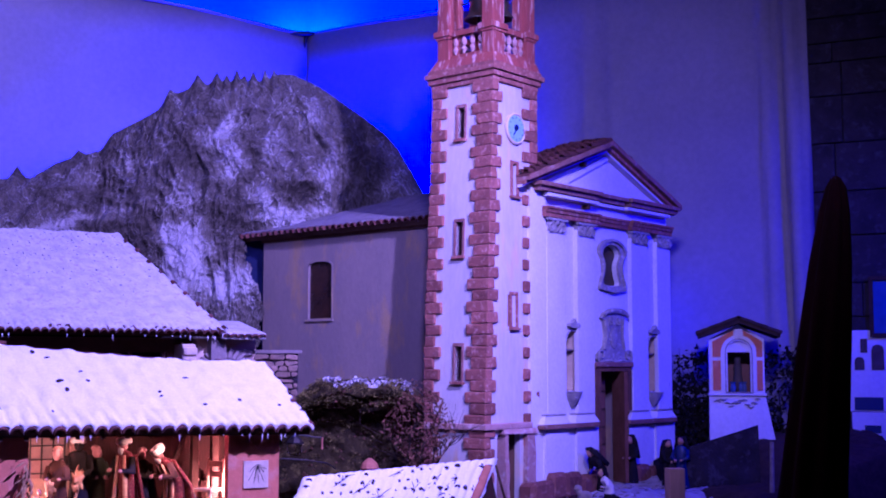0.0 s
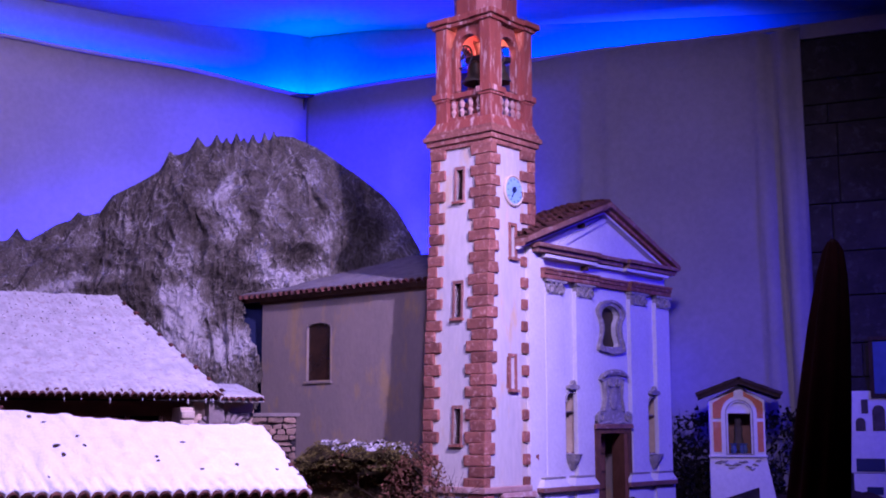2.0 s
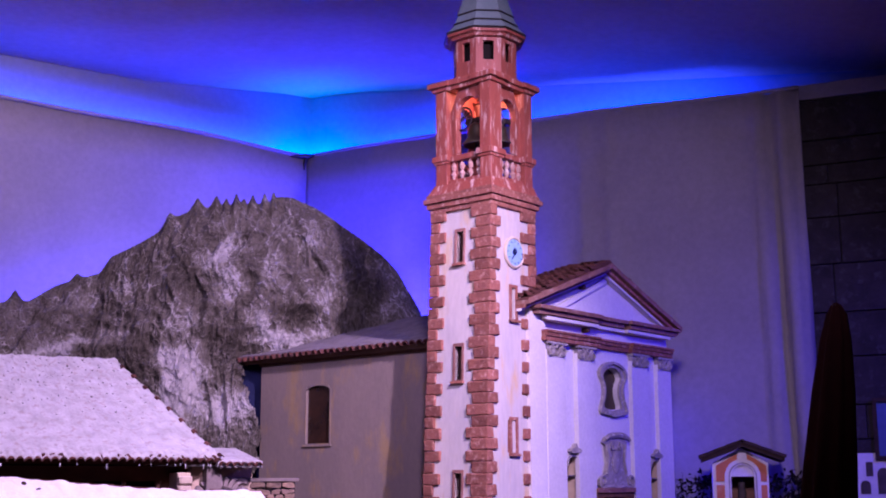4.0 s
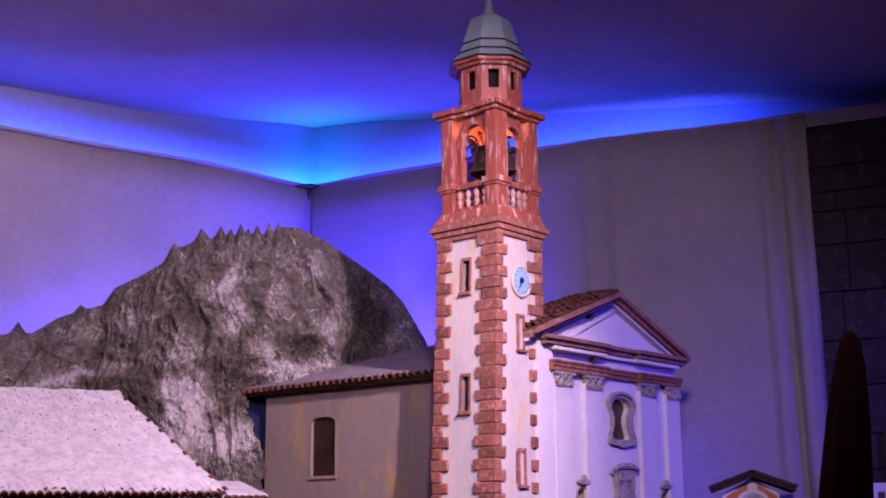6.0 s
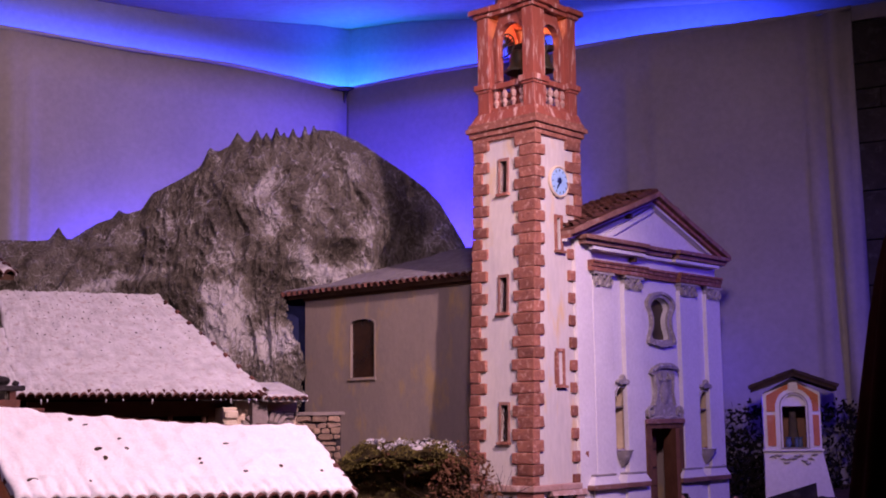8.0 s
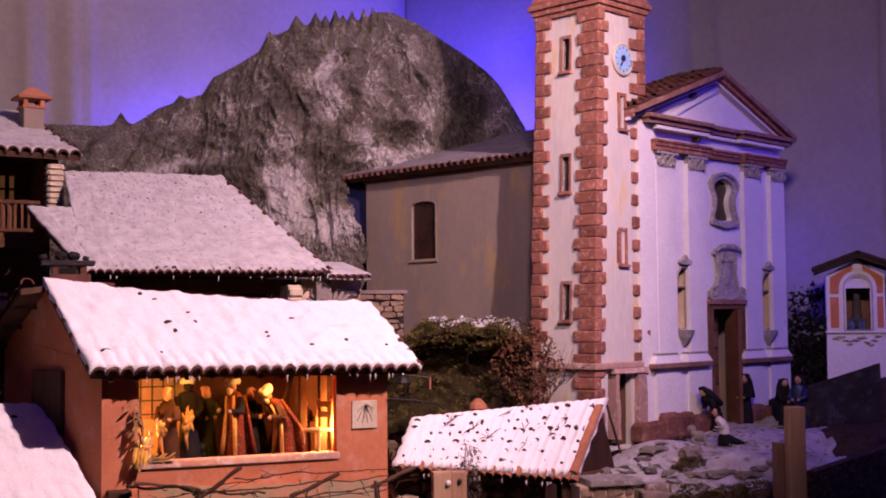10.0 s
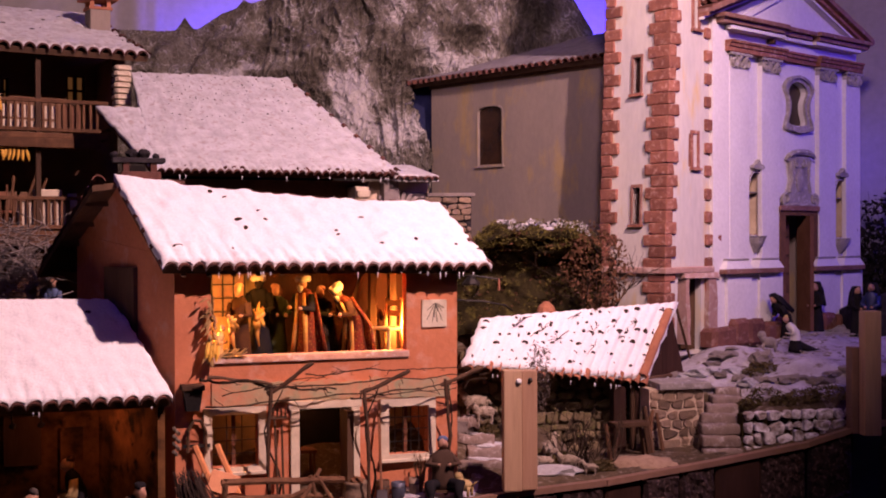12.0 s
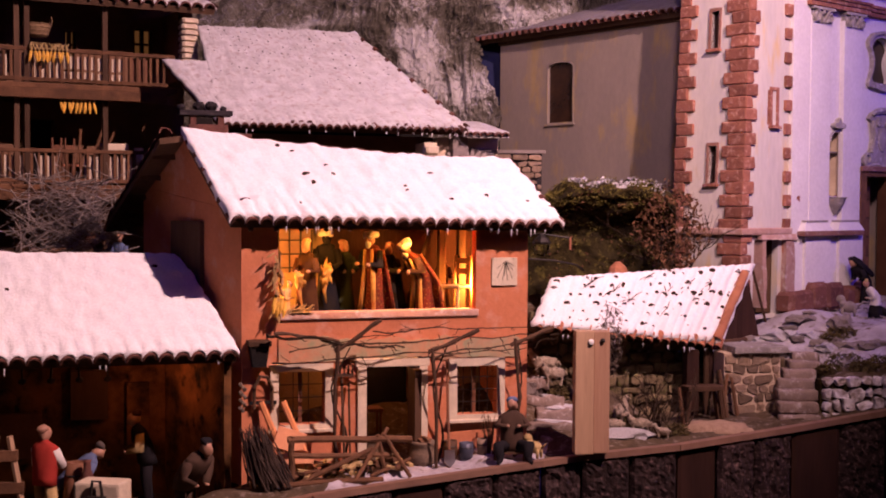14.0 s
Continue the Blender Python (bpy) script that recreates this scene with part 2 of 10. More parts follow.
M = {
    "white": material("white_plaster", (0.74, 0.72, 0.72), (0.66, 0.63, 0.63), 6, 0.85, 0.12, 90),
    "cream": material("cream_plaster", (0.62, 0.57, 0.50), (0.50, 0.475, 0.46), 7, 0.9, 0.2, 80, third=(0.60, 0.46, 0.26), stretch=(1, 1, 0.3)),
    # thin snow made darker, for the dim light on the sacristy roof
    "shaded_frost": material("snow_darkened_for_shade", (0.20, 0.184, 0.20), (0.135, 0.123, 0.133), 16, 0.95, 0.4, 120),
    "grey": material("grey_plaster", (0.30, 0.242, 0.193), (0.222, 0.186, 0.16), 5, 0.9, 0.3, 80, third=(0.36, 0.26, 0.13), stretch=(1, 1, 0.45), contrast=0.5),
    "quoin": material("red_stone", (0.33, 0.135, 0.088), (0.21, 0.085, 0.062), 30, 0.85, 0.9, 120, vary=0.22, third=(0.46, 0.26, 0.20)),
    "marble": material("red_marble_paint", (0.33, 0.088, 0.052), (0.24, 0.060, 0.038), 9, 0.6, 0.2, 90, third=(0.62, 0.42, 0.36), stretch=(3.2, 3.2, 0.6)),
    "weathered": material("weathered_red_stone", (0.30, 0.155, 0.115), (0.20, 0.10, 0.08), 20, 0.85, 0.6, 110, vary=0.15, third=(0.36, 0.24, 0.20)),
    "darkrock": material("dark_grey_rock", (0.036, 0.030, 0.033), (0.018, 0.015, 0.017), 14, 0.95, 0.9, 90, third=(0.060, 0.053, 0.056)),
    "redstone": material("dark_red_base_stone", (0.20, 0.085, 0.062), (0.13, 0.055, 0.042), 22, 0.85, 0.7, 110, vary=0.25, third=(0.27, 0.15, 0.12)),
    "pinkstone": material("pale_pink_stone", (0.46, 0.30, 0.25), (0.36, 0.21, 0.17), 22, 0.85, 0.5, 110, vary=0.12, third=(0.56, 0.45, 0.40)),
    "capital": material("grey_carved_stone", (0.40, 0.365, 0.34), (0.25, 0.225, 0.21), 26, 0.85, 0.6, 120, third=(0.52, 0.49, 0.47)),
    "nicheplaster": material("yellowish_niche_plaster", (0.52, 0.42, 0.29), (0.42, 0.33, 0.22), 12, 0.9, 0.3, 90),
    "copper": material("green_copper", (0.13, 0.195, 0.215), (0.18, 0.24, 0.25), 12, 0.6, 0.2, 80),
    "tile": material("terracotta", (0.135, 0.055, 0.040), (0.075, 0.034, 0.027), 30, 0.85, 0.4, 140, vary=0.35),
    "tile_light": material("orange_terracotta", (0.46, 0.19, 0.10), (0.36, 0.14, 0.08), 30, 0.85, 0.4, 140, vary=0.2),
    "snow": material("snow", (0.86, 0.85, 0.86), (0.80, 0.79, 0.81), 25, 0.95, 0.55, 160),
    "frost": material("thin_snow", (0.60, 0.595, 0.61), (0.44, 0.425, 0.435), 26, 0.95, 0.7, 150, third=(0.42, 0.36, 0.345)),
    "pink": material("pink_plaster", (0.60, 0.222, 0.104), (0.49, 0.168, 0.078), 7, 0.9, 0.35, 90, third=(0.58, 0.27, 0.17)),
    "ochre": material("ochre_plaster", (0.50, 0.36, 0.18), (0.40, 0.28, 0.14), 7, 0.9, 0.25, 80),
    "brown": material("brown_plaster", (0.22, 0.12, 0.07), (0.15, 0.08, 0.05), 8, 0.9, 0.3, 80),
    # ochre broken by dark brown and near-black patches
    "mottled": material("mottled_ochre_plaster", (0.26, 0.11, 0.035), (0.03, 0.016, 0.010), 11, 0.9, 0.4, 60, third=(0.012, 0.010, 0.008), contrast=0.3),
    "palewood": material("grey_dry_twig", (0.34, 0.29, 0.26), (0.22, 0.18, 0.16), 40, 0.9, 0.3, 120),
    "green": material("faded_green_plaster", (0.34, 0.31, 0.19), (0.52, 0.24, 0.13), 13, 0.9, 0.4, 80, third=(0.27, 0.29, 0.17), contrast=0.25),
    "trim": material("pale_stone_trim", (0.66, 0.56, 0.41), (0.54, 0.45, 0.33), 18, 0.85, 0.3, 110),
    "stone": material("grey_stone", (0.30, 0.25, 0.22), (0.19, 0.16, 0.15), 25, 0.9, 0.6, 110, vary=0.25),
    "warmstone": material("warm_stone", (0.27, 0.185, 0.12), (0.17, 0.125, 0.095), 25, 0.9, 0.6, 110, vary=0.4),
    "mossystone": material("mossy_brown_stone", (0.20, 0.15, 0.085), (0.11, 0.085, 0.05), 22, 0.95, 0.7, 110, vary=0.35, third=(0.15, 0.14, 0.05)),
    "stepstone": material("brown_grey_step_stone", (0.30, 0.225, 0.185), (0.19, 0.14, 0.115), 24, 0.9, 0.6, 110, vary=0.15, third=(0.46, 0.40, 0.38)),
    "snowystone": material("snow_dusted_stone", (0.80, 0.77, 0.80), (0.34, 0.28, 0.25), 34, 0.95, 0.8, 120, vary=0.15, contrast=0.16),
    "palestone": material("pale_field_stone", (0.36, 0.32, 0.30), (0.25, 0.22, 0.21), 22, 0.9, 0.6, 110, vary=0.25, third=(0.50, 0.47, 0.48)),
    "orangewood": material("orange_varnished_wood", (0.66, 0.27, 0.10), (0.54, 0.20, 0.07), 24, 0.5, 0.2, 110),
    "mortar": material("mortar", (0.64, 0.50, 0.36), (0.50, 0.39, 0.28), 25, 0.95, 0.5, 120),
    "wood": material("dark_wood", (0.11, 0.06, 0.035), (0.07, 0.038, 0.022), 20, 0.7, 0.4, 120, vary=0.25, stretch=(1, 1, 0.2)),
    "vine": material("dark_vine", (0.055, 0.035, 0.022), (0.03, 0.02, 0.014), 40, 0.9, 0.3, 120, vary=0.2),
    "darkboard": material("dark_brown_board", (0.055, 0.024, 0.017), (0.030, 0.014, 0.010), 18, 0.8, 0.5, 90, vary=0.2, stretch=(1, 1, 0.2)),
    "oldwood": material("brown_weathered_wood", (0.18, 0.088, 0.044), (0.10, 0.05, 0.028), 26, 0.85, 0.5, 130, vary=0.25),
    "redwood": material("reddish_wood", (0.22, 0.10, 0.055), (0.15, 0.065, 0.035), 20, 0.65, 0.3, 120, vary=0.15),
    "pine": material("planed_pine", (0.50, 0.32, 0.19), (0.42, 0.26, 0.15), 10, 0.6, 0.15, 60, stretch=(3, 3, 0.25), third=(0.36, 0.21, 0.12)),
    "brownpine": material("brown_pine", (0.42, 0.245, 0.15), (0.34, 0.19, 0.11), 10, 0.6, 0.15, 60, stretch=(3, 3, 0.25), third=(0.28, 0.15, 0.085)),
    # near-black colour that stands for shade inside openings
    "black": material("interior_shade", (0.015, 0.012, 0.010), (0.01, 0.008, 0.008), 10, 0.9, 0.1),
    "iron": material("dark_iron", (0.03, 0.03, 0.032), (0.05, 0.04, 0.035), 30, 0.5, 0.2, 120, metal=0.7),
    "bronze": material("bronze", (0.10, 0.085, 0.05), (0.07, 0.07, 0.05), 20, 0.45, 0.15, 90, metal=0.8),
    "cloth": material("backdrop_cloth", (0.28, 0.262, 0.262), (0.225, 0.21, 0.21), 1.6, 0.95, 0.06, 45),
    "ceiling": material("ceiling_paint", (0.46, 0.35, 0.27), (0.38, 0.28, 0.215), 1.2, 0.95, 0.06, 30),
    "block": material("grey_block", (0.044, 0.038, 0.037), (0.026, 0.023, 0.023), 13, 0.9, 0.9, 60, vary=0.15, third=(0.06, 0.055, 0.055)),
    "floor": material("floor_tile", (0.28, 0.23, 0.20), (0.22, 0.18, 0.16), 3, 0.5, 0.1, 30),
    "room": material("room_wall", (0.22, 0.24, 0.30), (0.20, 0.22, 0.28), 2, 0.9, 0.1, 40),
    "brownmoss": material("brown_moss", (0.045, 0.034, 0.010), (0.012, 0.009, 0.005), 18, 0.95, 1.0, 120, third=(0.10, 0.085, 0.02)),
    "moss": material("moss", (0.17, 0.145, 0.030), (0.075, 0.062, 0.016), 30, 0.95, 1.0, 160, third=(0.22, 0.19, 0.05)),
    "drygrass": material("dry_green_grass", (0.145, 0.105, 0.040), (0.06, 0.045, 0.022), 30, 0.95, 0.8, 160, third=(0.10, 0.095, 0.03)),
    "earth": material("earth_with_snow", (0.12, 0.082, 0.05), (0.065, 0.046, 0.028), 22, 0.95, 0.9, 110, third=(0.22, 0.175, 0.14)),
    "snowground": material("trodden_snow", (0.50, 0.47, 0.52), (0.32, 0.285, 0.30), 16, 0.95, 0.9, 110, third=(0.16, 0.12, 0.085)),
    "leaf": material("dry_brown_leaf", (0.17, 0.082, 0.040), (0.075, 0.038, 0.020), 30, 0.9, 0.3, 120, vary=0.3),
    "twig": material("grey_twig", (0.16, 0.12, 0.09), (0.10, 0.075, 0.06), 40, 0.9, 0.3, 120, vary=0.2),
    "bark": material("dark_bark_board", (0.050, 0.030, 0.028), (0.014, 0.009, 0.009), 45, 0.7, 1.0, 60, vary=0.3, third=(0.14, 0.085, 0.078)),
    "rail": material("rail_wood", (0.26, 0.145, 0.095), (0.19, 0.10, 0.065), 14, 0.6, 0.2, 70, vary=0.1),
    "velvet": material("dark_red_fabric", (0.032, 0.005, 0.004), (0.012, 0.003, 0.002), 4, 0.9, 0.2, 60),
    "dial": material("blue_enamel", (0.34, 0.55, 0.80), (0.28, 0.48, 0.76), 10, 0.4, 0.0),
    "navy": material("navy_paint", (0.01, 0.02, 0.09), (0.008, 0.015, 0.07), 10, 0.5, 0.0),
    "paper": material("white_paper", (0.74, 0.73, 0.70), (0.68, 0.67, 0.65), 5, 0.8, 0.0),
    "corn": material("corn_cob", (0.75, 0.42, 0.05), (0.60, 0.30, 0.03), 60, 0.6, 0.4, 200, vary=0.15),
    "wicker": material("brown_wicker", (0.27, 0.175, 0.095), (0.17, 0.105, 0.055), 60, 0.8, 0.6, 180),
    "straw": material("straw", (0.50, 0.36, 0.16), (0.38, 0.26, 0.11), 40, 0.85, 0.5, 150),
    "skin": material("painted_clay_skin", (0.40, 0.215, 0.135), (0.34, 0.17, 0.105), 30, 0.6, 0.05),
    "browncoat": material("brown_wool_coat", (0.085, 0.05, 0.034), (0.055, 0.032, 0.022), 30, 0.9, 0.4),
    "browncloth": material("dark_brown_cloth", (0.075, 0.034, 0.016), (0.035, 0.016, 0.009), 30, 0.9, 0.3),
    "greencloth": material("dark_green_cloth", (0.035, 0.045, 0.022), (0.02, 0.025, 0.015), 30, 0.9, 0.3),
    "winecloth": material("dark_red_brocade", (0.16, 0.022, 0.012), (0.07, 0.02, 0.01), 90, 0.7, 0.4, third=(0.30, 0.14, 0.03)),
    "blackcloth": material("black_cloth", (0.018, 0.015, 0.018), (0.010, 0.009, 0.011), 30, 0.9, 0.2),
    "greycloth": material("grey_brown_cloth", (0.11, 0.09, 0.08), (0.07, 0.056, 0.05), 30, 0.9, 0.3),
    "redcloth": material("red_cloth", (0.42, 0.05, 0.03), (0.30, 0.03, 0.02), 30, 0.85, 0.3),
    "goldcloth": material("gold_brocade", (0.60, 0.38, 0.08), (0.40, 0.16, 0.04), 60, 0.5, 0.3),
    "whitecloth": material("white_cloth", (0.66, 0.63, 0.58), (0.55, 0.52, 0.48), 30, 0.9, 0.3),
    "bluecloth": material("blue_cloth", (0.12, 0.16, 0.28), (0.08, 0.11, 0.2), 30, 0.9, 0.3),
    "bluegrey": material("blue_grey_metal", (0.075, 0.085, 0.12), (0.05, 0.055, 0.08), 20, 0.5, 0.2, 90, metal=0.3),
    "wool": material("sheep_wool", (0.46, 0.38, 0.29), (0.26, 0.20, 0.14), 90, 0.95, 1.0, 240),
    "gravel": material("fine_gravel", (0.44, 0.30, 0.20), (0.32, 0.21, 0.14), 60, 0.95, 1.0, 200),
    "lamp": material("warm_lit_pane", (0.34, 0.20, 0.07), (0.22, 0.12, 0.04), 20, 0.5, 0.0, glow=((1.0, 0.45, 0.1), 0.07)),
    "darkleaf": material("dark_dead_leaf", (0.016, 0.013, 0.011), (0.008, 0.007, 0.006), 20, 0.9, 0.2, 90),
}


def rock_paint():
    """Painted paper rock: grey stone, snow in gullies and fine crumpled streaks."""
    mat = material("painted_paper_rock", (0.16, 0.135, 0.10), (0.085, 0.075, 0.06), 5, 0.8, 0.5, 55)
    nt = mat.node_tree
    nodes, links = nt.nodes, nt.links
    bsdf = nodes["Principled BSDF"]
    co = nodes.new("ShaderNodeTexCoord")
    mp = nodes.new("ShaderNodeMapping")
    mp.inputs["Scale"].default_value = (1.0, 1.0, 0.55)
    links.new(co.outputs["Object"], mp.inputs["Vector"])

    def streak(scale, detail, rough, twist):
        n = nodes.new("ShaderNodeTexNoise")
        for key, v in (("Scale", scale), ("Detail", detail), ("Roughness", rough), ("Distortion", twist)):
            n.inputs[key].default_value = v
        links.new(mp.outputs[0], n.inputs["Vector"])
        return n.outputs["Fac"]

    def madd(a, k, b):
        m = nodes.new("ShaderNodeMath")
        m.operation = "MULTIPLY_ADD"
        links.new(a, m.inputs[0])
        m.inputs[1].default_value = k
        if b is None:
            m.inputs[2].default_value = 0.0
        else:
            links.new(b, m.inputs[2])
        return m.outputs[0]

    geo = nodes.new("ShaderNodeNewGeometry")
    sep = nodes.new("ShaderNodeSeparateXYZ")
    links.new(geo.outputs["Normal"], sep.inputs[0])
    total = madd(streak(6.5, 8, 0.66, 1.2), 0.36, madd(streak(26, 8, 0.75, 2.4), 0.56, madd(sep.outputs["Z"], 0.06, None)))
    # broad snow and rock shapes of the print
    shapes = nodes.new("ShaderNodeAttribute")
    shapes.attribute_name = "snow_print"
    total = madd(shapes.outputs["Fac"], 1.05, total)
    # bright creases of the crumpled paper
    warp = nodes.new("ShaderNodeTexNoise")
    warp.inputs["Scale"].default_value, warp.inputs["Detail"].default_value = 9.0, 4.0
    links.new(mp.outputs[0], warp.inputs["Vector"])
    bent = nodes.new("ShaderNodeVectorMath")
    bent.operation = "MULTIPLY_ADD"
    bent.inputs[1].default_value = (0.16, 0.16, 0.16)
    links.new(warp.outputs["Color"], bent.inputs[0])
    links.new(mp.outputs[0], bent.inputs[2])
    crease_height = None
    for scale, width, amount in ((15.0, 0.05, 0.105), (38.0, 0.07, 0.085)):
        cell = nodes.new("ShaderNodeTexVoronoi")
        cell.feature = "DISTANCE_TO_EDGE"
        cell.inputs["Scale"].default_value = scale
        links.new(bent.outputs[0], cell.inputs["Vector"])
        line = nodes.new("ShaderNodeMapRange")
        for key, v in (("From Min", 0.0), ("From Max", width), ("To Min", 1.0), ("To Max", 0.0)):
            line.inputs[key].default_value = v
        links.new(cell.outputs["Distance"], line.inputs["Value"])
        total = madd(line.outputs["Result"], amount, total)
        crease_height = madd(line.outputs["Result"], 0.6, crease_height)
    ramp = nodes.new("ShaderNodeValToRGB")
    el = ramp.color_ramp.elements
    el[0].position, el[0].color = 0.35, (0.040, 0.034, 0.025, 1)
    el[1].position, el[1].color = 0.70, (0.50, 0.48, 0.47, 1)
    for p, c in ((0.44, (0.088, 0.078, 0.060, 1)), (0.53, (0.155, 0.140, 0.114, 1)), (0.60, (0.23, 0.213, 0.188, 1)), (0.64, (0.36, 0.345, 0.33, 1))):
        e = el.new(p)
        e.color = c
    links.new(total, ramp.inputs["Fac"])
    links.new(ramp.outputs["Color"], bsdf.inputs["Base Color"])
    bn = nodes.new("ShaderNodeBump")
    bn.inputs["Strength"].default_value, bn.inputs["Distance"].default_value = 0.7, 0.02
    links.new(madd(streak(24, 7, 0.65, 1.5), 1.0, crease_height), bn.inputs["Height"])
    links.new(bn.outputs[0], bsdf.inputs["Normal"])
    return mat


M["rock"] = rock_paint()


# ---- the room ----
def sheet_wall(name, start, along, length, z0, z1, mat, label, folds=(), thick=0.006, ripple=0.0, top=None):
    """A hanging cloth: fine steps across, with soft vertical folds at given distances."""
    bm = B()
    n, rows = int(length * 60), 14
    nrm = Vector((along.y, -along.x, 0))
    grid = []
    for k in range(rows + 1):
        f = k / rows
        line = []
        for i in range(n + 1):
            s = length * i / n
            off = ripple * noise.noise(Vector((s * 1.3, f * 0.6, 3.0)))
            for at, depth, wide, low in folds:
                off += depth * math.exp(-(((s - at - 0.05 * (1 - f)) / wide) ** 2)) * max(0.0, min(1.0, 1.2 - abs(f - low) * 1.6))
            p = start + along * s + nrm * off
            line.append(bm.verts.new((p.x, p.y, z0 + (z1 + (top(s) if top else 0.0) - z0) * f)))
        grid.append(line)
    for a, b in zip(grid, grid[1:]):
        for i in range(n):
            bm.faces.new((a[i], a[i + 1], b[i + 1], b[i]))
    ob = part(name, bm, mat, None, smooth=True)
    ob.modifiers.new("thick", "SOLIDIFY").thickness = thick
    return tagged(ob, label, "backdrop", kind="structure")


def slab(name, x0, x1, y0, y1, z0, z1, mat, m=None, label="", category="wall"):
    bm = B()
    box(bm, x0, x1, y0, y1, z0, z1, m=m)
    return tagged(part(name, bm, mat), label, category, kind="structure")


CLOTH_TOP, CEIL = 3.02, 3.33
LEFT_LONG = 3.5
sag_left = lambda q: 0.016 * min(1.0, (LEFT_LONG - q) / 1.2) - 0.018 * math.exp(-((LEFT_LONG - q) / 0.35) ** 2) + 0.003 * math.sin(q * 7)
sag_right = lambda q: -0.018 * math.exp(-(q / 0.35) ** 2) + 0.010 * math.exp(-((q - 1.2) / 0.6) ** 2) + 0.003 * math.sin(q * 6)
sheet_wall("backdrop_left", CORNER - LEFT_DIR * LEFT_LONG, LEFT_DIR, LEFT_LONG, 0.9, CLOTH_TOP, M["cloth"], "pale grey hanging backdrop cloth with faint folds",
           [(1.92, 0.03, 0.03, 0.55), (2.00, -0.02, 0.03, 0.5), (2.08, 0.02, 0.03, 0.55), (2.14, 0.02, 0.02, 0.5), (1.70, 0.02, 0.04, 0.5), (3.1, 0.015, 0.12, 0.5)], ripple=0.03, top=sag_left)
sheet_wall("backdrop_right", CORNER, RIGHT_DIR, 2.10, 0.9, CLOTH_TOP - 0.006, M["cloth"], "pale grey hanging backdrop cloth with faint folds",
           [(1.25, 0.02, 0.02, 0.45), (1.36, 0.02, 0.02, 0.45), (1.94, 0.035, 0.016, 0.5), (1.985, -0.03, 0.014, 0.5), (2.03, 0.045, 0.016, 0.5), (2.08, -0.02, 0.012, 0.5)], ripple=0.02, top=sag_right)
# hem cord along the top of the cloth
for name, s, d, n, sag in (("hem_left", CORNER - LEFT_DIR * LEFT_LONG, LEFT_DIR, LEFT_LONG, sag_left), ("hem_right", CORNER, RIGHT_DIR, 2.10, sag_right)):
    bm = B()
    tube(bm, [s + d * (n * i / 40) + Vector((0, 0, CLOTH_TOP + sag(n * i / 40))) + Vector((d.y, -d.x, 0)) * (0.010 + 0.004 * noise.noise(Vector((i * 0.7, 0, n)))) for i in range(41)], [0.008 + 0.003 * noise.noise(Vector((i * 0.9, 3.0, n))) for i in range(41)], 6)
    tagged(part(name, bm, M["cloth"], smooth=True), "rolled hem along the top of the backdrop", "trim", kind="structure")
# dark knot where the two cloths are tied in the corner
bm = B()
tube(bm, [CORNER + Vector((-0.075, -0.060, 2.992)), CORNER + Vector((-0.03, -0.045, 2.996)), CORNER + Vector((0.0, -0.03, 2.998)), CORNER + Vector((0.03, -0.035, 3.0))], [0.004, 0.009, 0.013, 0.004], 8)
tube(bm, [CORNER + Vector((-0.004, -0.03, 2.994)), CORNER + Vector((-0.010, -0.034, 2.965)), CORNER + Vector((-0.012, -0.034, 2.935))], [0.012, 0.007, 0.002], 8)
tagged(part("corner_knot", bm, M["iron"], smooth=True), "dark knot tying the backdrop cloths in the corner", "trim", kind="structure")

# the room's own walls behind the cloth, and the rest that closes it
BACK = 0.16
for name, s, d, n in (("wall_left", CORNER, -LEFT_DIR, 4.6), ("wall_right", CORNER, RIGHT_DIR, 4.6)):
    nrm = Vector((d.y, -d.x, 0)) if name == "wall_right" else Vector((-d.y, d.x, 0))
    a = s - nrm * BACK - d * 0.12
    b = a + d * n - (nrm * 0.42 if name == "wall_right" else nrm * 0.1)
    bm = B()
    hexa(bm, [(a.x, a.y, 0), (b.x, b.y, 0), (b.x - nrm.x * 0.1, b.y - nrm.y * 0.1, 0), (a.x - nrm.x * 0.1, a.y - nrm.y * 0.1, 0)],
         [(a.x, a.y, CEIL), (b.x, b.y, CEIL), (b.x - nrm.x * 0.1, b.y - nrm.y * 0.1, CEIL), (a.x - nrm.x * 0.1, a.y - nrm.y * 0.1, CEIL)])
    tagged(part(name, bm, M["room"]), "plain painted room wall", "wall", kind="structure")
slab("floor", -4.6, 4.2, -3.2, 6.2, -0.1, 0.0, M["floor"], label="dark tiled exhibition floor", category="floor")
# the ceiling sags away from the corner along both walls
bm = B()
grid = []
for i in range(67):
    x = -4.6 + 8.8 * i / 66
    line = []
    for j in range(71):
        y = -3.2 + 9.4 * j / 70
        q = Vector((x, y, 0)) - CORNER
        along_left, along_right = -q.dot(LEFT_DIR), q.dot(RIGHT_DIR)
        off_right = q.dot(Vector((RIGHT_DIR.y, -RIGHT_DIR.x, 0)))
        off_left = q.dot(Vector((LEFT_DIR.y, -LEFT_DIR.x, 0)))
        dip_r = 0.155 * max(0.0, min(1.0, (along_right - 0.2) / 2.1)) ** 0.9 * math.exp(-max(0.0, off_right) / 0.8)
        dip_l = 0.058 * max(0.0, min(1.0, along_left / 0.7)) * math.exp(-max(0.0, off_left) / 0.8)
        line.append(bm.verts.new((x, y, CEIL + 0.003 - max(dip_r, dip_l) + 0.006 * noise.noise(Vector((x * 1.1, y * 1.1, 4.0))))))
    grid.append(line)
